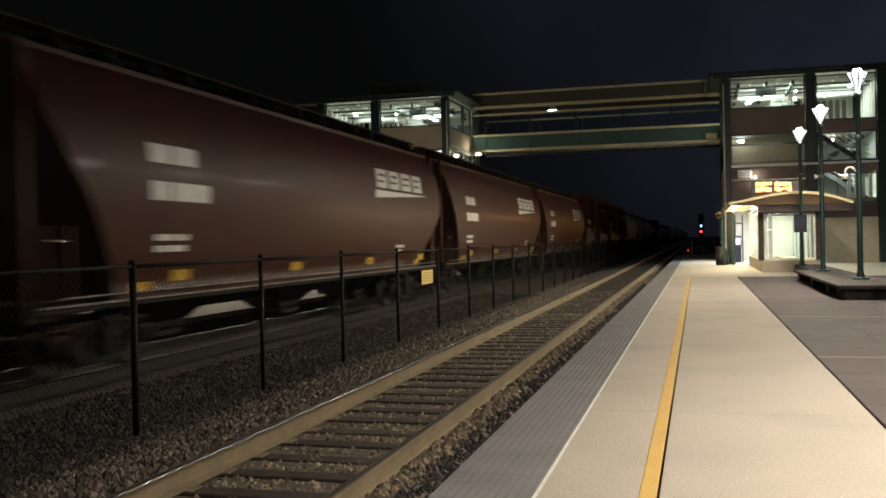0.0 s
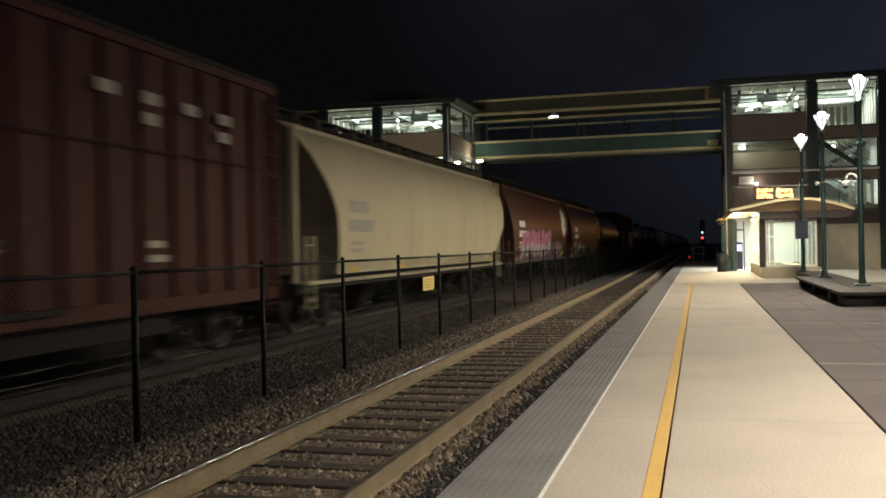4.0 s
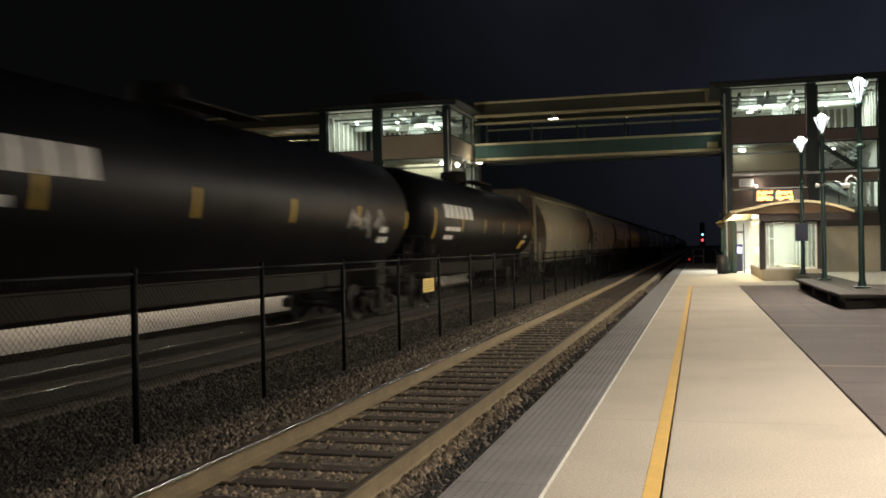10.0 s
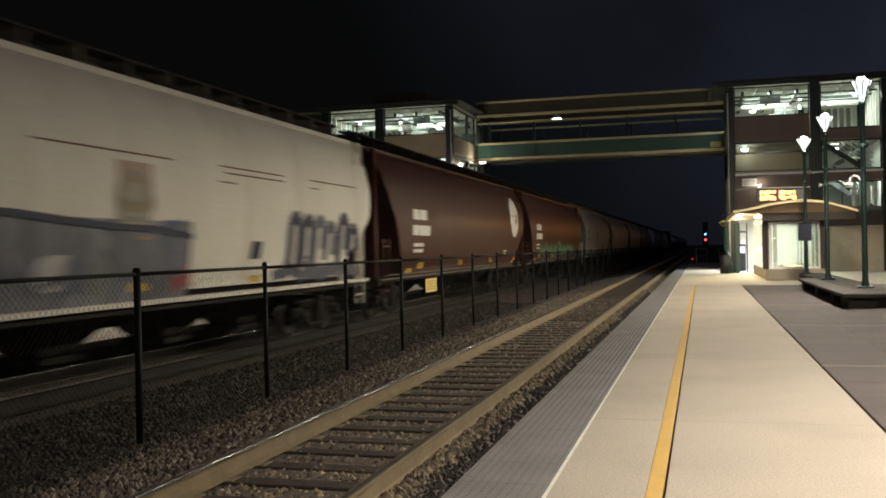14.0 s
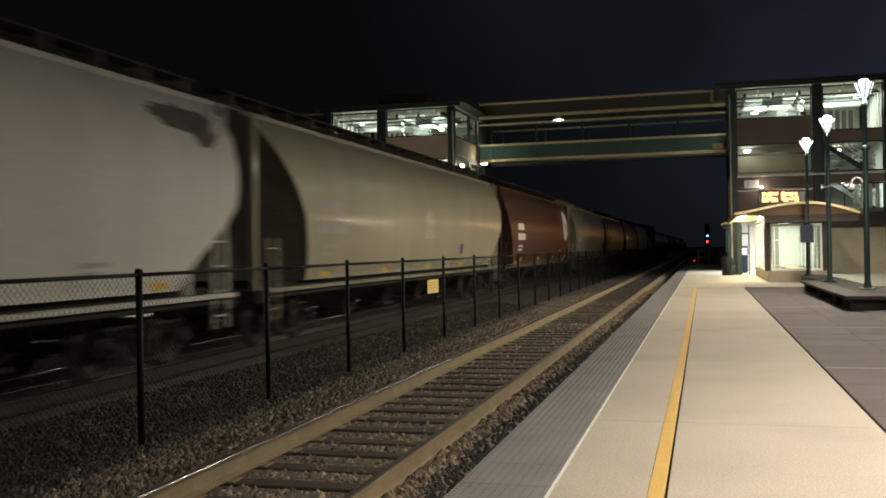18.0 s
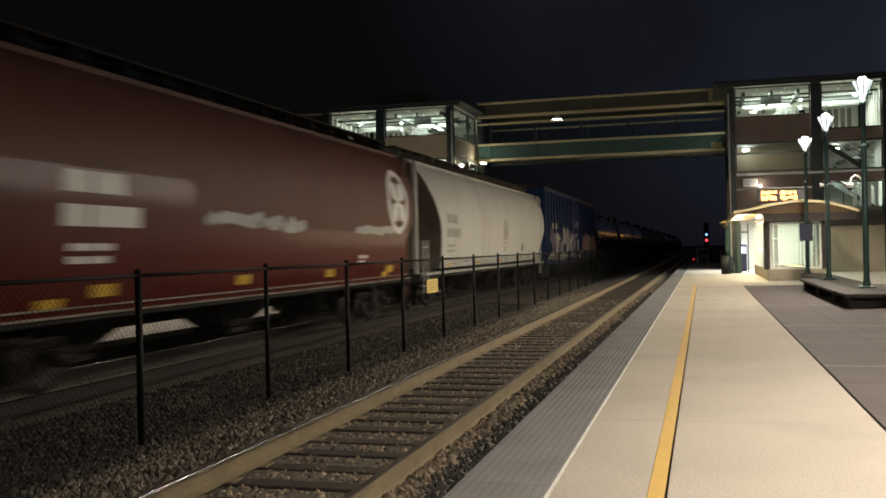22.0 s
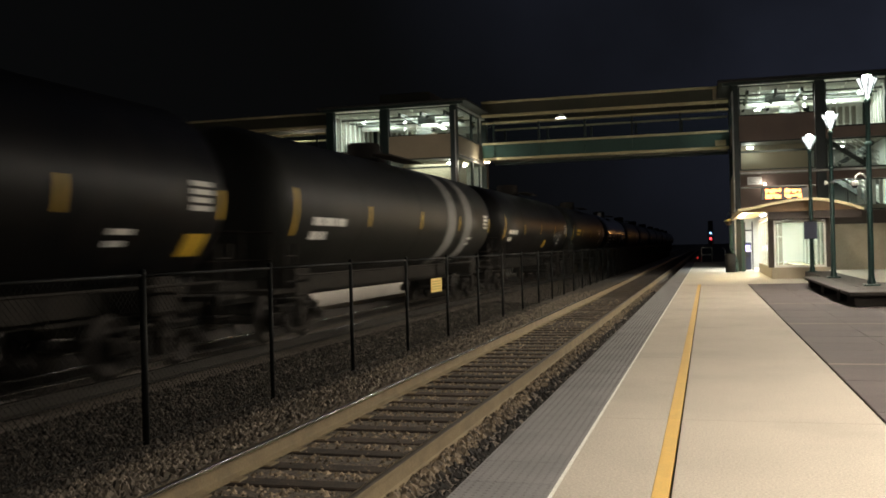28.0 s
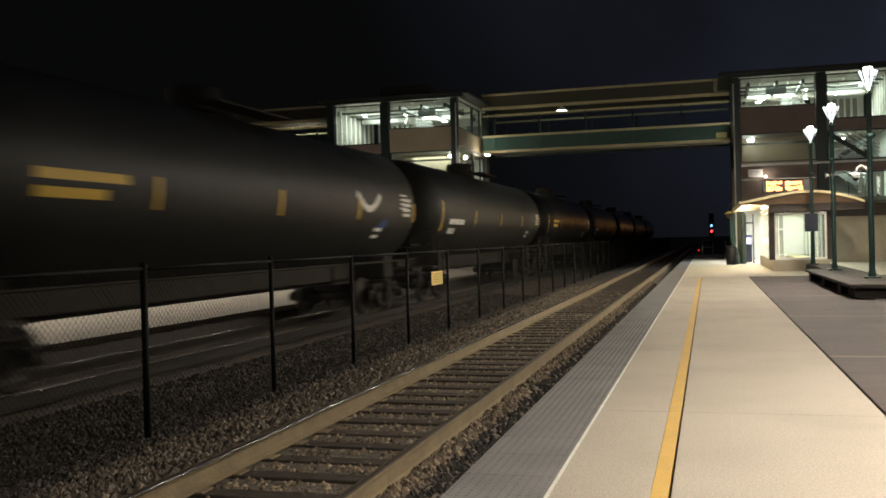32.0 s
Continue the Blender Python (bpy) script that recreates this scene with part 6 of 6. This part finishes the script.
        part("emblem_band", Decal("hopper", 0.020).rect(cy - 0.24, cy + 0.24, 2.17, 2.24).s, "mark_grey", centre)
        part("shield_rim", Decal("hopper", 0.014).disc(cy, 2.48, 0.44, 0.38, 20, 2, hole=0.86).s, "mark_grey", car)
        part("emblem_foot", Decal("hopper").rect(cy - 0.5, cy + 0.5, 1.93, 1.98).s, "crest", car)
        part("panel_mark", Decal("hopper", 0.014).rect(cy + 3.4, cy + 3.75, 1.62, 1.92, slant=0.25).s, "mark_black", car)
        part("panel_mark", Decal("hopper", 0.014).rect(cy - 0.2, cy + 0.12, 1.62, 1.82).s, "mark_grey", car)
    return car


def tank(car, L, paint, detail):
    h = L / 2 - 0.72
    R, Z = TANK_R, TANK_Z
    split = detail.get("split")

    def shell(y0, y1, cap0, cap1):
        rings = []
        if cap0:
            rings += [(0.02, y0), (0.6, y0 + 0.05), (1.1, y0 + 0.18), (1.38, y0 + 0.36), (R, y0 + 0.62)]
        else:
            rings += [(R, y0)]
        k = 6
        a, b = rings[-1][1], (y1 - 0.62 if cap1 else y1)
        rings += [(R, a + (b - a) * (i + 1) / k) for i in range(k)]
        if cap1:
            rings += [(1.38, y1 - 0.36), (1.1, y1 - 0.18), (0.6, y1 - 0.05), (0.02, y1)]
        return Shape().lathe(rings, (0, 0, Z), "y", 36)

    if split:
        c = -h + split
        part("tank_shell", shell(-h, c, True, False), paint, car, "black front section")
        part("rear_shell", shell(c, h, False, True), detail["paint2"], car, "matt grey rear section")
        part("shell_band", Shape().lathe([(R, c - 0.06), (R + 0.02, c - 0.05), (R + 0.02, c + 0.05), (R, c + 0.06)], (0, 0, Z), "y", 36), paint, car)
    else:
        part("tank_shell", shell(-h, h, True, True), paint, car)
    for y in detail.get("rings", ()):
        part("shell_band", Shape().lathe([(R + 0.004, y - 0.46), (R + 0.012, y - 0.43), (R + 0.012, y + 0.43), (R + 0.004, y + 0.46)], (0, 0, Z), "y", 36), "band_silver", car, "silver band round the tank")
    for y in (-h * 0.5, 0.02, h * 0.5):
        part("weld_seam", Shape().lathe([(R, y - 0.02), (R + 0.008, y), (R, y + 0.02)], (0, 0, Z), "y", 36), paint, car)
    hh = L / 2
    for d in (-1, 1):
        part("saddle", shared("saddle", lambda: Shape().box(-1.15, 1.15, -0.35, 0.35, 0.85, 1.45, c=0.05), "under"), "under", car, at=(0, d * (hh - 2.45), 0))
        part("end_platform", box(-1.42, 1.42, d * (hh - 0.95) - 0.45, d * (hh - 0.95) + 0.45, 0.98, 1.06, c=0.01), "under", car)
        part("end_rail", shared("end_rail", lambda: Shape().path([(-1.4, 0, 1.05), (-1.4, 0, 2.1), (1.4, 0, 2.1), (1.4, 0, 1.05)], 0.022, 6).tube((-1.4, 0, 1.6), (1.4, 0, 1.6), 0.018, 6), "under"), "under", car, at=(0, d * (hh - 0.55), 0))
        part("side_rail", Shape().tube((d * 1.5, -hh + 1.4, 1.30), (d * 1.5, hh - 1.4, 1.30), 0.025, 6), "under", car)
        part("stub_sill", box(-0.36, 0.36, d * (hh - 0.6), d * (hh - 4.2), 0.78, 1.2, c=0.02), "under", car)
        for e in (-1, 1):
            ladder(car, e * 1.44, d * (hh - 1.25), 0.5, 1.9, "under")
        part("top_platform", box(d * 0.85 - 0.25, d * 0.85 + 0.25, -1.4, 1.4, 4.18, 4.22), "under", car)
    part("dome", shared("dome", lambda: Shape().lathe([(0.48, 4.1), (0.48, 4.55), (0.44, 4.62), (0.0, 4.66)], (0, -0.35, 0), n=18), "under"), "under", car, "valve housing on top")
    part("manway", shared("manway", lambda: Shape().lathe([(0.28, 4.1), (0.28, 4.45), (0.0, 4.48)], (0, 0.65, 0), n=14), "under"), "under", car)
    if detail.get("style") == "rows":
        # white cap paints in the lamp reflection on the valve housing
        part("valve_cap", Shape().lathe([(0.17, 4.15), (0.17, 4.46), (0.13, 4.54), (0.0, 4.56)], (0.1, -0.95, 0), n=14), "mark_white", car, "valve cap coloured white for the lamp glint")
    # marks: upright yellow strips
    for i in range(detail.get("strips", 6)):
        a = -h + 0.7 + (2 * h - 1.4) * i / (detail.get("strips", 6) - 1)
        part("reflector_strip", Decal("tank").rect(a, a + 0.11, 2.28 if i else 2.05, 2.74 if i else 2.95).s, "mark_yellow", car, "upright yellow reflective strip")
    ink = "mark_white"
    style = detail.get("style", "plain")
    if style == "name":
        block_letters(car, "tank", -h + 1.8, 2.69, 0.42, 6, ink, 0.52)
        text_rows(car, "tank", -h + 2.0, 2.42, ink, ((0.5, 0.5, 0.7), (0.3, 0.7)), 0.13, 0.13, "number")
        text_rows(car, "tank", h - 2.6, 2.3, ink, ((0.5,), (0.35, 0.3)), 0.14, 0.1, "data_line")
    elif style == "rows":
        text_rows(car, "tank", -h + 1.4, 2.62, ink, ((0.8, 1.0),), 0.24, 0.1, "number")
        text_rows(car, "tank", -h + 1.8, 2.22, ink, ((0.42, 0.5, 0.42), (0.42, 0.5, 0.4), (0.5,)), 0.08, 0.14, "data_line")
        text_rows(car, "tank", -h + 5.2, 2.5, ink, ((0.15, 0.5), (0.15, 0.42), (0.3,)), 0.1, 0.12, "data_line")
        text_rows(car, "tank", h - 3.6, 2.5, ink, ((0.5, 0.3), (0.4,)), 0.1, 0.1, "data_line")
        text_rows(car, "tank", -h + 7.6, 2.62, ink, ((0.3,), (0.26,), (0.3,), (0.2,)), 0.07, 0.09, "data_line")
        text_rows(car, "tank", h - 5.2, 2.3, ink, ((0.34, 0.3), (0.3, 0.2), (0.4,)), 0.07, 0.1, "data_line")
        text_rows(car, "tank", h - 1.6, 2.15, ink, ((0.4,), (0.3,)), 0.08, 0.1, "data_line")
        text_rows(car, "tank", h - 2.2, 2.72, "mark_yellow", ((0.75,),), 0.36, 0.1, "placard")
    else:
        if not detail.get("caution"):
            text_rows(car, "tank", -h + 1.6, 2.42, ink, ((0.5, 0.6, 0.5), (0.4, 0.3)), 0.16, 0.12, "number")
        text_rows(car, "tank", h - 1.55, 2.85, ink, ((0.6,), (0.62,), (0.55,), (0.6,)), 0.08, 0.045, "data_line")
        text_rows(car, "tank", h - 3.4, 2.1, ink, ((0.5,), (0.4,)), 0.08, 0.08, "data_line")
    if detail.get("caution"):
        text_rows(car, "tank", -h + 2.2, 2.72, "mark_yellow", ((1.8,), (1.35,)), 0.13, 0.09, "caution_panel")
    if detail.get("crescent"):
        k = Decal("tank")
        cy = h - 4.0
        k.stroke([(cy - 0.75 + 1.5 * i / 10, 2.86 - 0.34 * math.sin(math.pi * i / 10)) for i in range(11)], 0.15)
        part("crescent_mark", k.s, ink, car, "white crescent mark")
        part("spray_dab", Decal("tank").stroke([(cy + 0.8, 2.05), (cy + 1.2, 2.25), (cy + 1.35, 2.15)], 0.2).s, "spray_blue", car, "blue spray-painted dab")
        text_rows(car, "tank", h - 1.75, 2.95, ink, ((0.55,), (0.5,), (0.55,), (0.4,)), 0.05, 0.06, "data_line")
    if detail.get("placard"):
        text_rows(car, "tank", h - detail["placard"], 2.05, "mark_yellow", ((0.6,),), 0.34, 0.1, "placard")
    if detail.get("chalk"):
        r = random.Random(detail["chalk"])
        k = Decal("tank", 0.016)
        for i in range(9):
            a, b = h - 4.8 + i * 0.28, 2.2 + r.uniform(-0.1, 0.1)
            k.stroke([(a, b), (a + r.uniform(-0.1, 0.3), b + r.uniform(0.1, 0.5)), (a + r.uniform(0, 0.3), b + r.uniform(-0.2, 0.3))], 0.06)
        part("graffiti", k.s, "spray_silver", car, "pale scrawled graffiti")


def boxcar(car, L, paint, detail):
    h = L / 2 - 0.55
    part("body", box(-1.42, 1.42, -h, h, 1.02, 4.72, c=0.03), paint, car)
    part("roof", Shape().add([(-1.46, -h, 4.70), (1.46, -h, 4.70), (1.46, h, 4.70), (-1.46, h, 4.70), (-0.0, -h, 4.92), (0.0, h, 4.92), (-1.46, -h, 4.78), (1.46, -h, 4.78), (1.46, h, 4.78), (-1.46, h, 4.78)],
                             [(0, 1, 7, 4, 6), (2, 3, 9, 5, 8), (6, 4, 5, 9), (4, 7, 8, 5), (1, 2, 8, 7), (3, 0, 6, 9), (3, 2, 1, 0)]), "under", car, "grimy dark roof")
    for d in (-1, 1):
        part("side_sill", box(d * 1.43 - 0.04, d * 1.43 + 0.04, -h, h, 0.86, 1.08, c=0.01), paint, car)
        part("deep_sill", box(d * 1.40 - 0.03, d * 1.40 + 0.03, -h + 3.6, h - 3.6, 0.56, 0.858, c=0.01), "under", car)
        if paint == "car_boxbrown":
            part("belt_rod", box(d * 1.52 - 0.012, d * 1.52 + 0.012, -h + 0.4, h - 0.4, 3.165, 3.185), "under", car, "thin dark rod along the side")
        part("top_chord", box(d * 1.44 - 0.04, d * 1.44 + 0.04, -h, h, 4.55, 4.69, c=0.01), paint, car)
        door_w = detail.get("door", 1.6)
        n = detail.get("ribs", 8)
        for e in (-1, 1):
            for i in range(n):
                y = e * (door_w + 0.25 + (h - door_w - 0.4) * i / (n - 1))
                part("rib", shared("rib", lambda: box(-0.045, 0.045, -0.06, 0.06, 1.08, 4.55, c=0.03), paint), paint, car, at=(d * 1.455, y, 0))
        dr = part("door", box(d * 1.45 - 0.04, d * 1.45 + 0.04, -door_w, door_w, 1.12, 4.5, c=0.02), paint, car, "sliding side door")
        for z in (1.5, 2.2, 2.9, 3.6, 4.2):
            part("door_rib", box(d * 1.49 - 0.02, d * 1.49 + 0.02, -door_w + 0.1, door_w - 0.1, z - 0.05, z + 0.05, c=0.01), paint, dr)
        for y in (-0.9 * door_w, -0.35, 0.35, 0.9 * door_w):
            part("lock_rod", Shape().tube((d * 1.53, y, 1.1), (d * 1.53, y, 4.5), 0.025, 6), paint, dr)
        part("door_track", box(d * 1.5 - 0.03, d * 1.5 + 0.03, -door_w * 2.2, door_w * 2.2, 1.0, 1.08), "under", car)
        for i in range(9):
            z = 1.3 + i * 0.38
            part("end_rib", box(-1.3, 1.3, d * h - 0.05, d * h + 0.07, z - 0.06, z + 0.06, c=0.03), paint, car)
        for e in (-1, 1):
            ladder(car, d * 1.5, e * (h - 0.3), 0.6, 4.4 if e * d > 0 else 2.2, paint)
    ink = "faded_emblem"
    for a in (-h + 1.9, -h + 3.05):
        text_rows(car, "box", a, 3.0, ink, ((0.62,), (0.62,)), 0.30, 0.26, "number", lift=0.045)
        text_rows(car, "box", a, 1.98, ink, ((0.5,), (0.55,), (0.4,)), 0.10, 0.08, "data_line", lift=0.045)
        part("reflector_panel", Decal("box", 0.045).rect(a + 0.08, a + 0.42, 1.16, 1.38).s, "mark_yellow", car, "square yellow reflector")
    if paint == "car_blue":
        for a in (-0.75, 0.55):
            text_rows(car, "box", a, 3.28, "spray_silver", ((0.8,), (0.7,), (0.85,)), 0.06, 0.09, "data_line", lift=0.07)
        part("notice_panel", Decal("box", 0.07).rect(0.75, 1.2, 1.5, 2.2).s, "spray_cream", car, "pale square notice on the door")
        part("paint_drip", Decal("box", 0.07).blob(0.2, 2.45, 0.45, 0.08, random.Random(4)).s, "spray_silver", car, "silver paint smear on the door")
    for k in range(0 if paint == "car_blue" else 4):
        text_rows(car, "box", h - 5.4 + 1.05 * k, 4.0 - 0.02 * k, ink, ((0.42,), (0.36,))[: 2 if k % 2 else 1], 0.17, 0.12, "data_line", lift=0.045)
    text_rows(car, "box", h - 4.3, 1.9, ink, ((0.4,), (0.5,)), 0.1, 0.1, "data_line", lift=0.045)


def rail_car(kind, s0, s1, paint, label, **detail):
    """A car between two places of the train, counted from the camera at the start."""
    name = {"hopper": "covered_hopper_car", "tank": "tank_car", "box": "boxcar"}[kind]
    mid, L = (s0 + s1) / 2, s1 - s0
    car = thing(name, (FAR_TRACK_X, mid, RAIL_TOP), label, "freight car", "cars of the freight train")
    running_gear(car, L, 1.22 if kind == "tank" else 1.02)
    if kind == "hopper":
        part("underframe_pan", box(-0.25, 0.25, -L / 2 + 4.0, L / 2 - 4.0, 0.64, 0.798, c=0.03), "under", car)
        hopper(car, L, paint, detail.get("bays", 3), detail)
    elif kind == "tank":
        tank(car, L, paint, detail)
    else:
        part("underframe_pan", box(-0.6, 0.6, -L / 2 + 3.65, L / 2 - 3.65, 0.25, 0.798, c=0.03), "under", car)
        boxcar(car, L, paint, detail)
    for g in detail.get("graffiti", ()):
        a, b, z0, z1, fill, edge, seed, *extra = g
        graffiti(car, kind, a * L - L / 2, b * L - L / 2, z0, z1, fill, edge, seed, *extra)
    MOVING.append((car, mid))
    return car


MOVING = []
BROWN = "oxide-brown covered hopper car with "
GREY = "dirty off-white covered hopper car with "
BLACK = "black tank car with "
rail_car("hopper", -9.6, 8.8, "car_brown", BROWN + "a white bar emblem", logo="bar")
rail_car("hopper", 8.8, 27.3, "car_brown", BROWN + "a white bar emblem", logo="bar")
rail_car("hopper", 27.3, 45.7, "car_brown", BROWN + "a white bar emblem", logo="bar")
rail_car("hopper", 45.7, 63.9, "car_brown", BROWN + "a white bar emblem", logo="bar")
rail_car("box", 63.9, 81.2, "car_boxbrown", "rust-brown ribbed boxcar with silver and cream graffiti",
         graffiti=((0.07, 0.37, 1.1, 2.6, "spray_cream", "patches", 11, ("spray_cream", "spray_yellow", "spray_cream", "spray_purple"), 6), (0.62, 0.985, 1.1, 2.3, "spray_silver", "patches", 12, ("spray_sage", "spray_cream", "spray_silver", "spray_grey"), 9)))
rail_car("box", 81.2, 101.4, "car_boxbrown", "rust-brown ribbed boxcar with yellow graffiti", ribs=10,
         graffiti=((0.14, 0.50, 1.1, 2.35, "spray_yellow", "patches", 21, ("spray_cream", "spray_silver", "spray_yellow", "spray_purple"), 9), (0.52, 0.62, 1.15, 2.2, "spray_dusky", None, 22, ("spray_cream",), 4)))
rail_car("hopper", 101.4, 121.5, "car_tan", "yellowed off-white covered hopper car with faded lettering", bays=4)
rail_car("hopper", 121.5, 140.0, "car_brown", BROWN + "a round emblem and pink graffiti", logo="disc", emblem=2.3,
         graffiti=((0.18, 0.62, 1.15, 2.45, "spray_pink", "spray_purple", 31, ("spray_pink", "spray_pink", "spray_teal"), 8, "spray_silver"), (0.64, 0.83, 1.15, 1.85, "spray_lime", "spray_purple", 32, ("spray_dusky", "spray_purple"), 6)))
rail_car("hopper", 140.0, 158.9, "car_brown", BROWN + "a round cross emblem", logo="circle",
         graffiti=((0.22, 0.42, 1.15, 1.9, "spray_cream", None, 33), (0.60, 0.8, 1.1, 1.6, "spray_silver", None, 34)))
rail_car("tank", 158.9, 178.0, "tank_black", BLACK + "yellow upright marks", style="plain", strips=6, placard=4.0)
rail_car("box", 178.0, 195.5, "car_boxbrown", "rust-brown ribbed boxcar with white bubble graffiti", graffiti=((0.665, 0.985, 1.4, 3.15, "mark_white", "mark_white", 42, None, 5), (0.67, 0.97, 1.35, 1.6, "spray_navy", None, 43, None, 5)))
rail_car("tank", 195.5, 216.8, "tank_black", "tank car painted black in front and grey behind", style="name", split=8.9, paint2="tank_grey", placard=6.8)
rail_car("tank", 216.8, 237.5, "tank_black", BLACK + "large white lettering", style="name", chalk=5)
rail_car("tank", 237.5, 256.9, "tank_black", BLACK + "large white lettering and a yellow placard", style="name", placard=3.0)
rail_car("hopper", 256.9, 278.6, "car_beige", "beige covered hopper car with rust streaks", bays=4, logo="shield", gold=False)
rail_car("hopper", 278.6, 298.7, "car_cream", GREY + "a crest emblem", bays=4, logo="shield")
rail_car("hopper", 298.7, 318.4, "car_cream", GREY + "grey and navy graffiti", bays=4, logo="shield", shield=0.50, patches=((0.482, 0.522, 2.62, 2.98, "crest_red"), (0.480, 0.524, 2.34, 2.52, "crest_gold")), seams=((0.05, 0.30, 3.08), (0.40, 0.55, 3.08), (0.62, 0.74, 3.1), (0.63, 0.74, 3.0), (0.80, 0.93, 3.1), (0.62, 0.645, 2.85), (0.80, 0.82, 2.95)),
         graffiti=((0.0, 0.575, 1.1, 2.32, "spray_pale_grey", "mass", 51, ("spray_slate", "spray_silver", "spray_grey", "spray_blue_grey", "spray_pale_grey", "spray_sage"), 10), (0.31, 0.37, 1.5, 1.95, "spray_red", None, 53, None, 2), (0.545, 0.58, 1.2, 1.6, "spray_red", None, 54, None, 2), (0.74, 0.93, 1.35, 2.45, "spray_navy", "arches", 52, ("spray_grey",), 3), (0.73, 0.93, 1.15, 1.55, "spray_slate", None, 55, ("spray_grey",), 4)))
rail_car("hopper", 318.4, 337.6, "car_brown", BROWN + "a plain round emblem", logo="disc")
rail_car("hopper", 337.6, 357.4, "car_brown", BROWN + "green graffiti along the sill", graffiti=((0.2, 0.8, 1.1, 2.0, "spray_green", None, 61),))
rail_car("hopper", 357.4, 376.2, "car_grey", "dirty grey covered hopper car with a crest and soot", soot=True, bays=4, logo="shield", shield=0.49)
rail_car("hopper", 376.2, 397.0, "car_grey", "dirty grey covered hopper car with a crest and soot", soot=True, bays=4, logo="shield", shield=0.52)
rail_car("hopper", 397.0, 417.7, "car_beige", "beige-grey covered hopper car with a pale emblem", bays=4, logo="shield", gold=False)
rail_car("hopper", 417.7, 436.6, "car_brown", BROWN + "a plain round emblem", logo="disc")
rail_car("hopper", 437.1, 455.7, "car_gloss", "glossy beige covered hopper car with pale chutes", bays=3, pale_chutes=True)
rail_car("hopper", 455.7, 474.3, "car_brown", BROWN + "a white bar emblem and graffiti", logo="bar",
         graffiti=((0.13, 0.24, 1.4, 3.2, "spray_grey", None, 71), (0.25, 0.6, 1.1, 1.5, "spray_yellow", None, 72)))
rail_car("hopper", 474.3, 491.7, "car_faded", BROWN + "a round cross emblem", logo="circle", emblem=1.85,
         patches=((0.08, 0.33, 1.02, 2.84, "clean_red"), (0.331, 0.93, 1.02, 2.18, "clean_red")),
         graffiti=((0.36, 0.56, 2.18, 2.38, "spray_silver", None, 73), (0.72, 0.86, 2.16, 2.28, "spray_silver", None, 74)))
rail_car("hopper", 491.7, 512.7, "car_grey", GREY + "a crest and rust streaks", bays=4, logo="shield", gold=False, shield=0.54)
rail_car("box", 512.7, 535.6, "car_blue", "faded blue ribbed boxcar with colourful graffiti", ribs=10, door=1.5,
         graffiti=((0.08, 0.50, 1.4, 2.9, "spray_cream", "patches", 81, ("spray_purple", "spray_silver", "spray_cream", "spray_slate", "spray_navy", "spray_purple", "spray_purple"), 10),
                   (0.06, 0.62, 1.05, 1.6, "spray_silver", "patches", 83, ("spray_purple", "spray_slate", "spray_navy", "spray_cream", "spray_lime"), 14),
                   (0.645, 0.95, 1.45, 2.45, "spray_salmon", "spray_purple", 82, ("spray_salmon", "spray_pink", "spray_silver"), 11), (0.64, 0.96, 1.3, 2.1, "spray_sage", None, 85, ("spray_purple",), 6), (0.62, 0.95, 1.05, 1.6, "spray_purple", "patches", 84, ("spray_purple", "spray_navy", "spray_grey"), 8)))
rail_car("tank", 535.6, 554.9, "tank_gloss", "glossy black tank car with rows of white lettering", style="rows")
rail_car("tank", 554.9, 573.2, "tank_gloss", "glossy black tank car with rows of white lettering", style="rows")
rail_car("tank", 573.2, 591.5, "tank_gloss", "glossy black tank car with rows of white lettering", style="rows")
rail_car("tank", 591.5, 609.8, "tank_black", BLACK + "a yellow placard and white lettering", style="plain", strips=5, placard=1.5)
rail_car("tank", 609.8, 628.8, "tank_dark", "dark grey tank car with silver bands", style="plain", rings=(3.2, 5.2), strips=5)
rail_car("tank", 628.8, 647.9, "tank_black", BLACK + "white lettering and scrawled graffiti", style="plain", chalk=9, placard=7.4, strips=5)
rail_car("tank", 647.9, 667.4, "tank_dark", BLACK + "a yellow caution panel and a white crescent", style="plain", caution=True, crescent=True, strips=5)
rail_car("tank", 667.4, 686.2, "tank_gloss", "glossy black tank car with white graffiti", style="rows", chalk=12)
rail_car("tank", 686.2, 704.9, "tank_dark", BLACK + "a yellow caution panel and a white crescent", style="plain", caution=True, crescent=True, strips=5)
for i in range(6):
    a = 704.9 + 19.0 * i
    rail_car("tank", a, a + 19.0, "tank_black" if i % 2 else "tank_dark", BLACK + "yellow marks and white lettering", style="plain", caution=i % 2 == 1, strips=5)


def motions():
    """The train rolls past towards the camera at a steady speed."""
    for car, mid in MOVING:
        walk(car, [(t, pose(FAR_TRACK_X, mid - SPEED * t, RAIL_TOP)) for t in (0.0, 8.0, 16.0, 24.0, 32.0)])


motions()
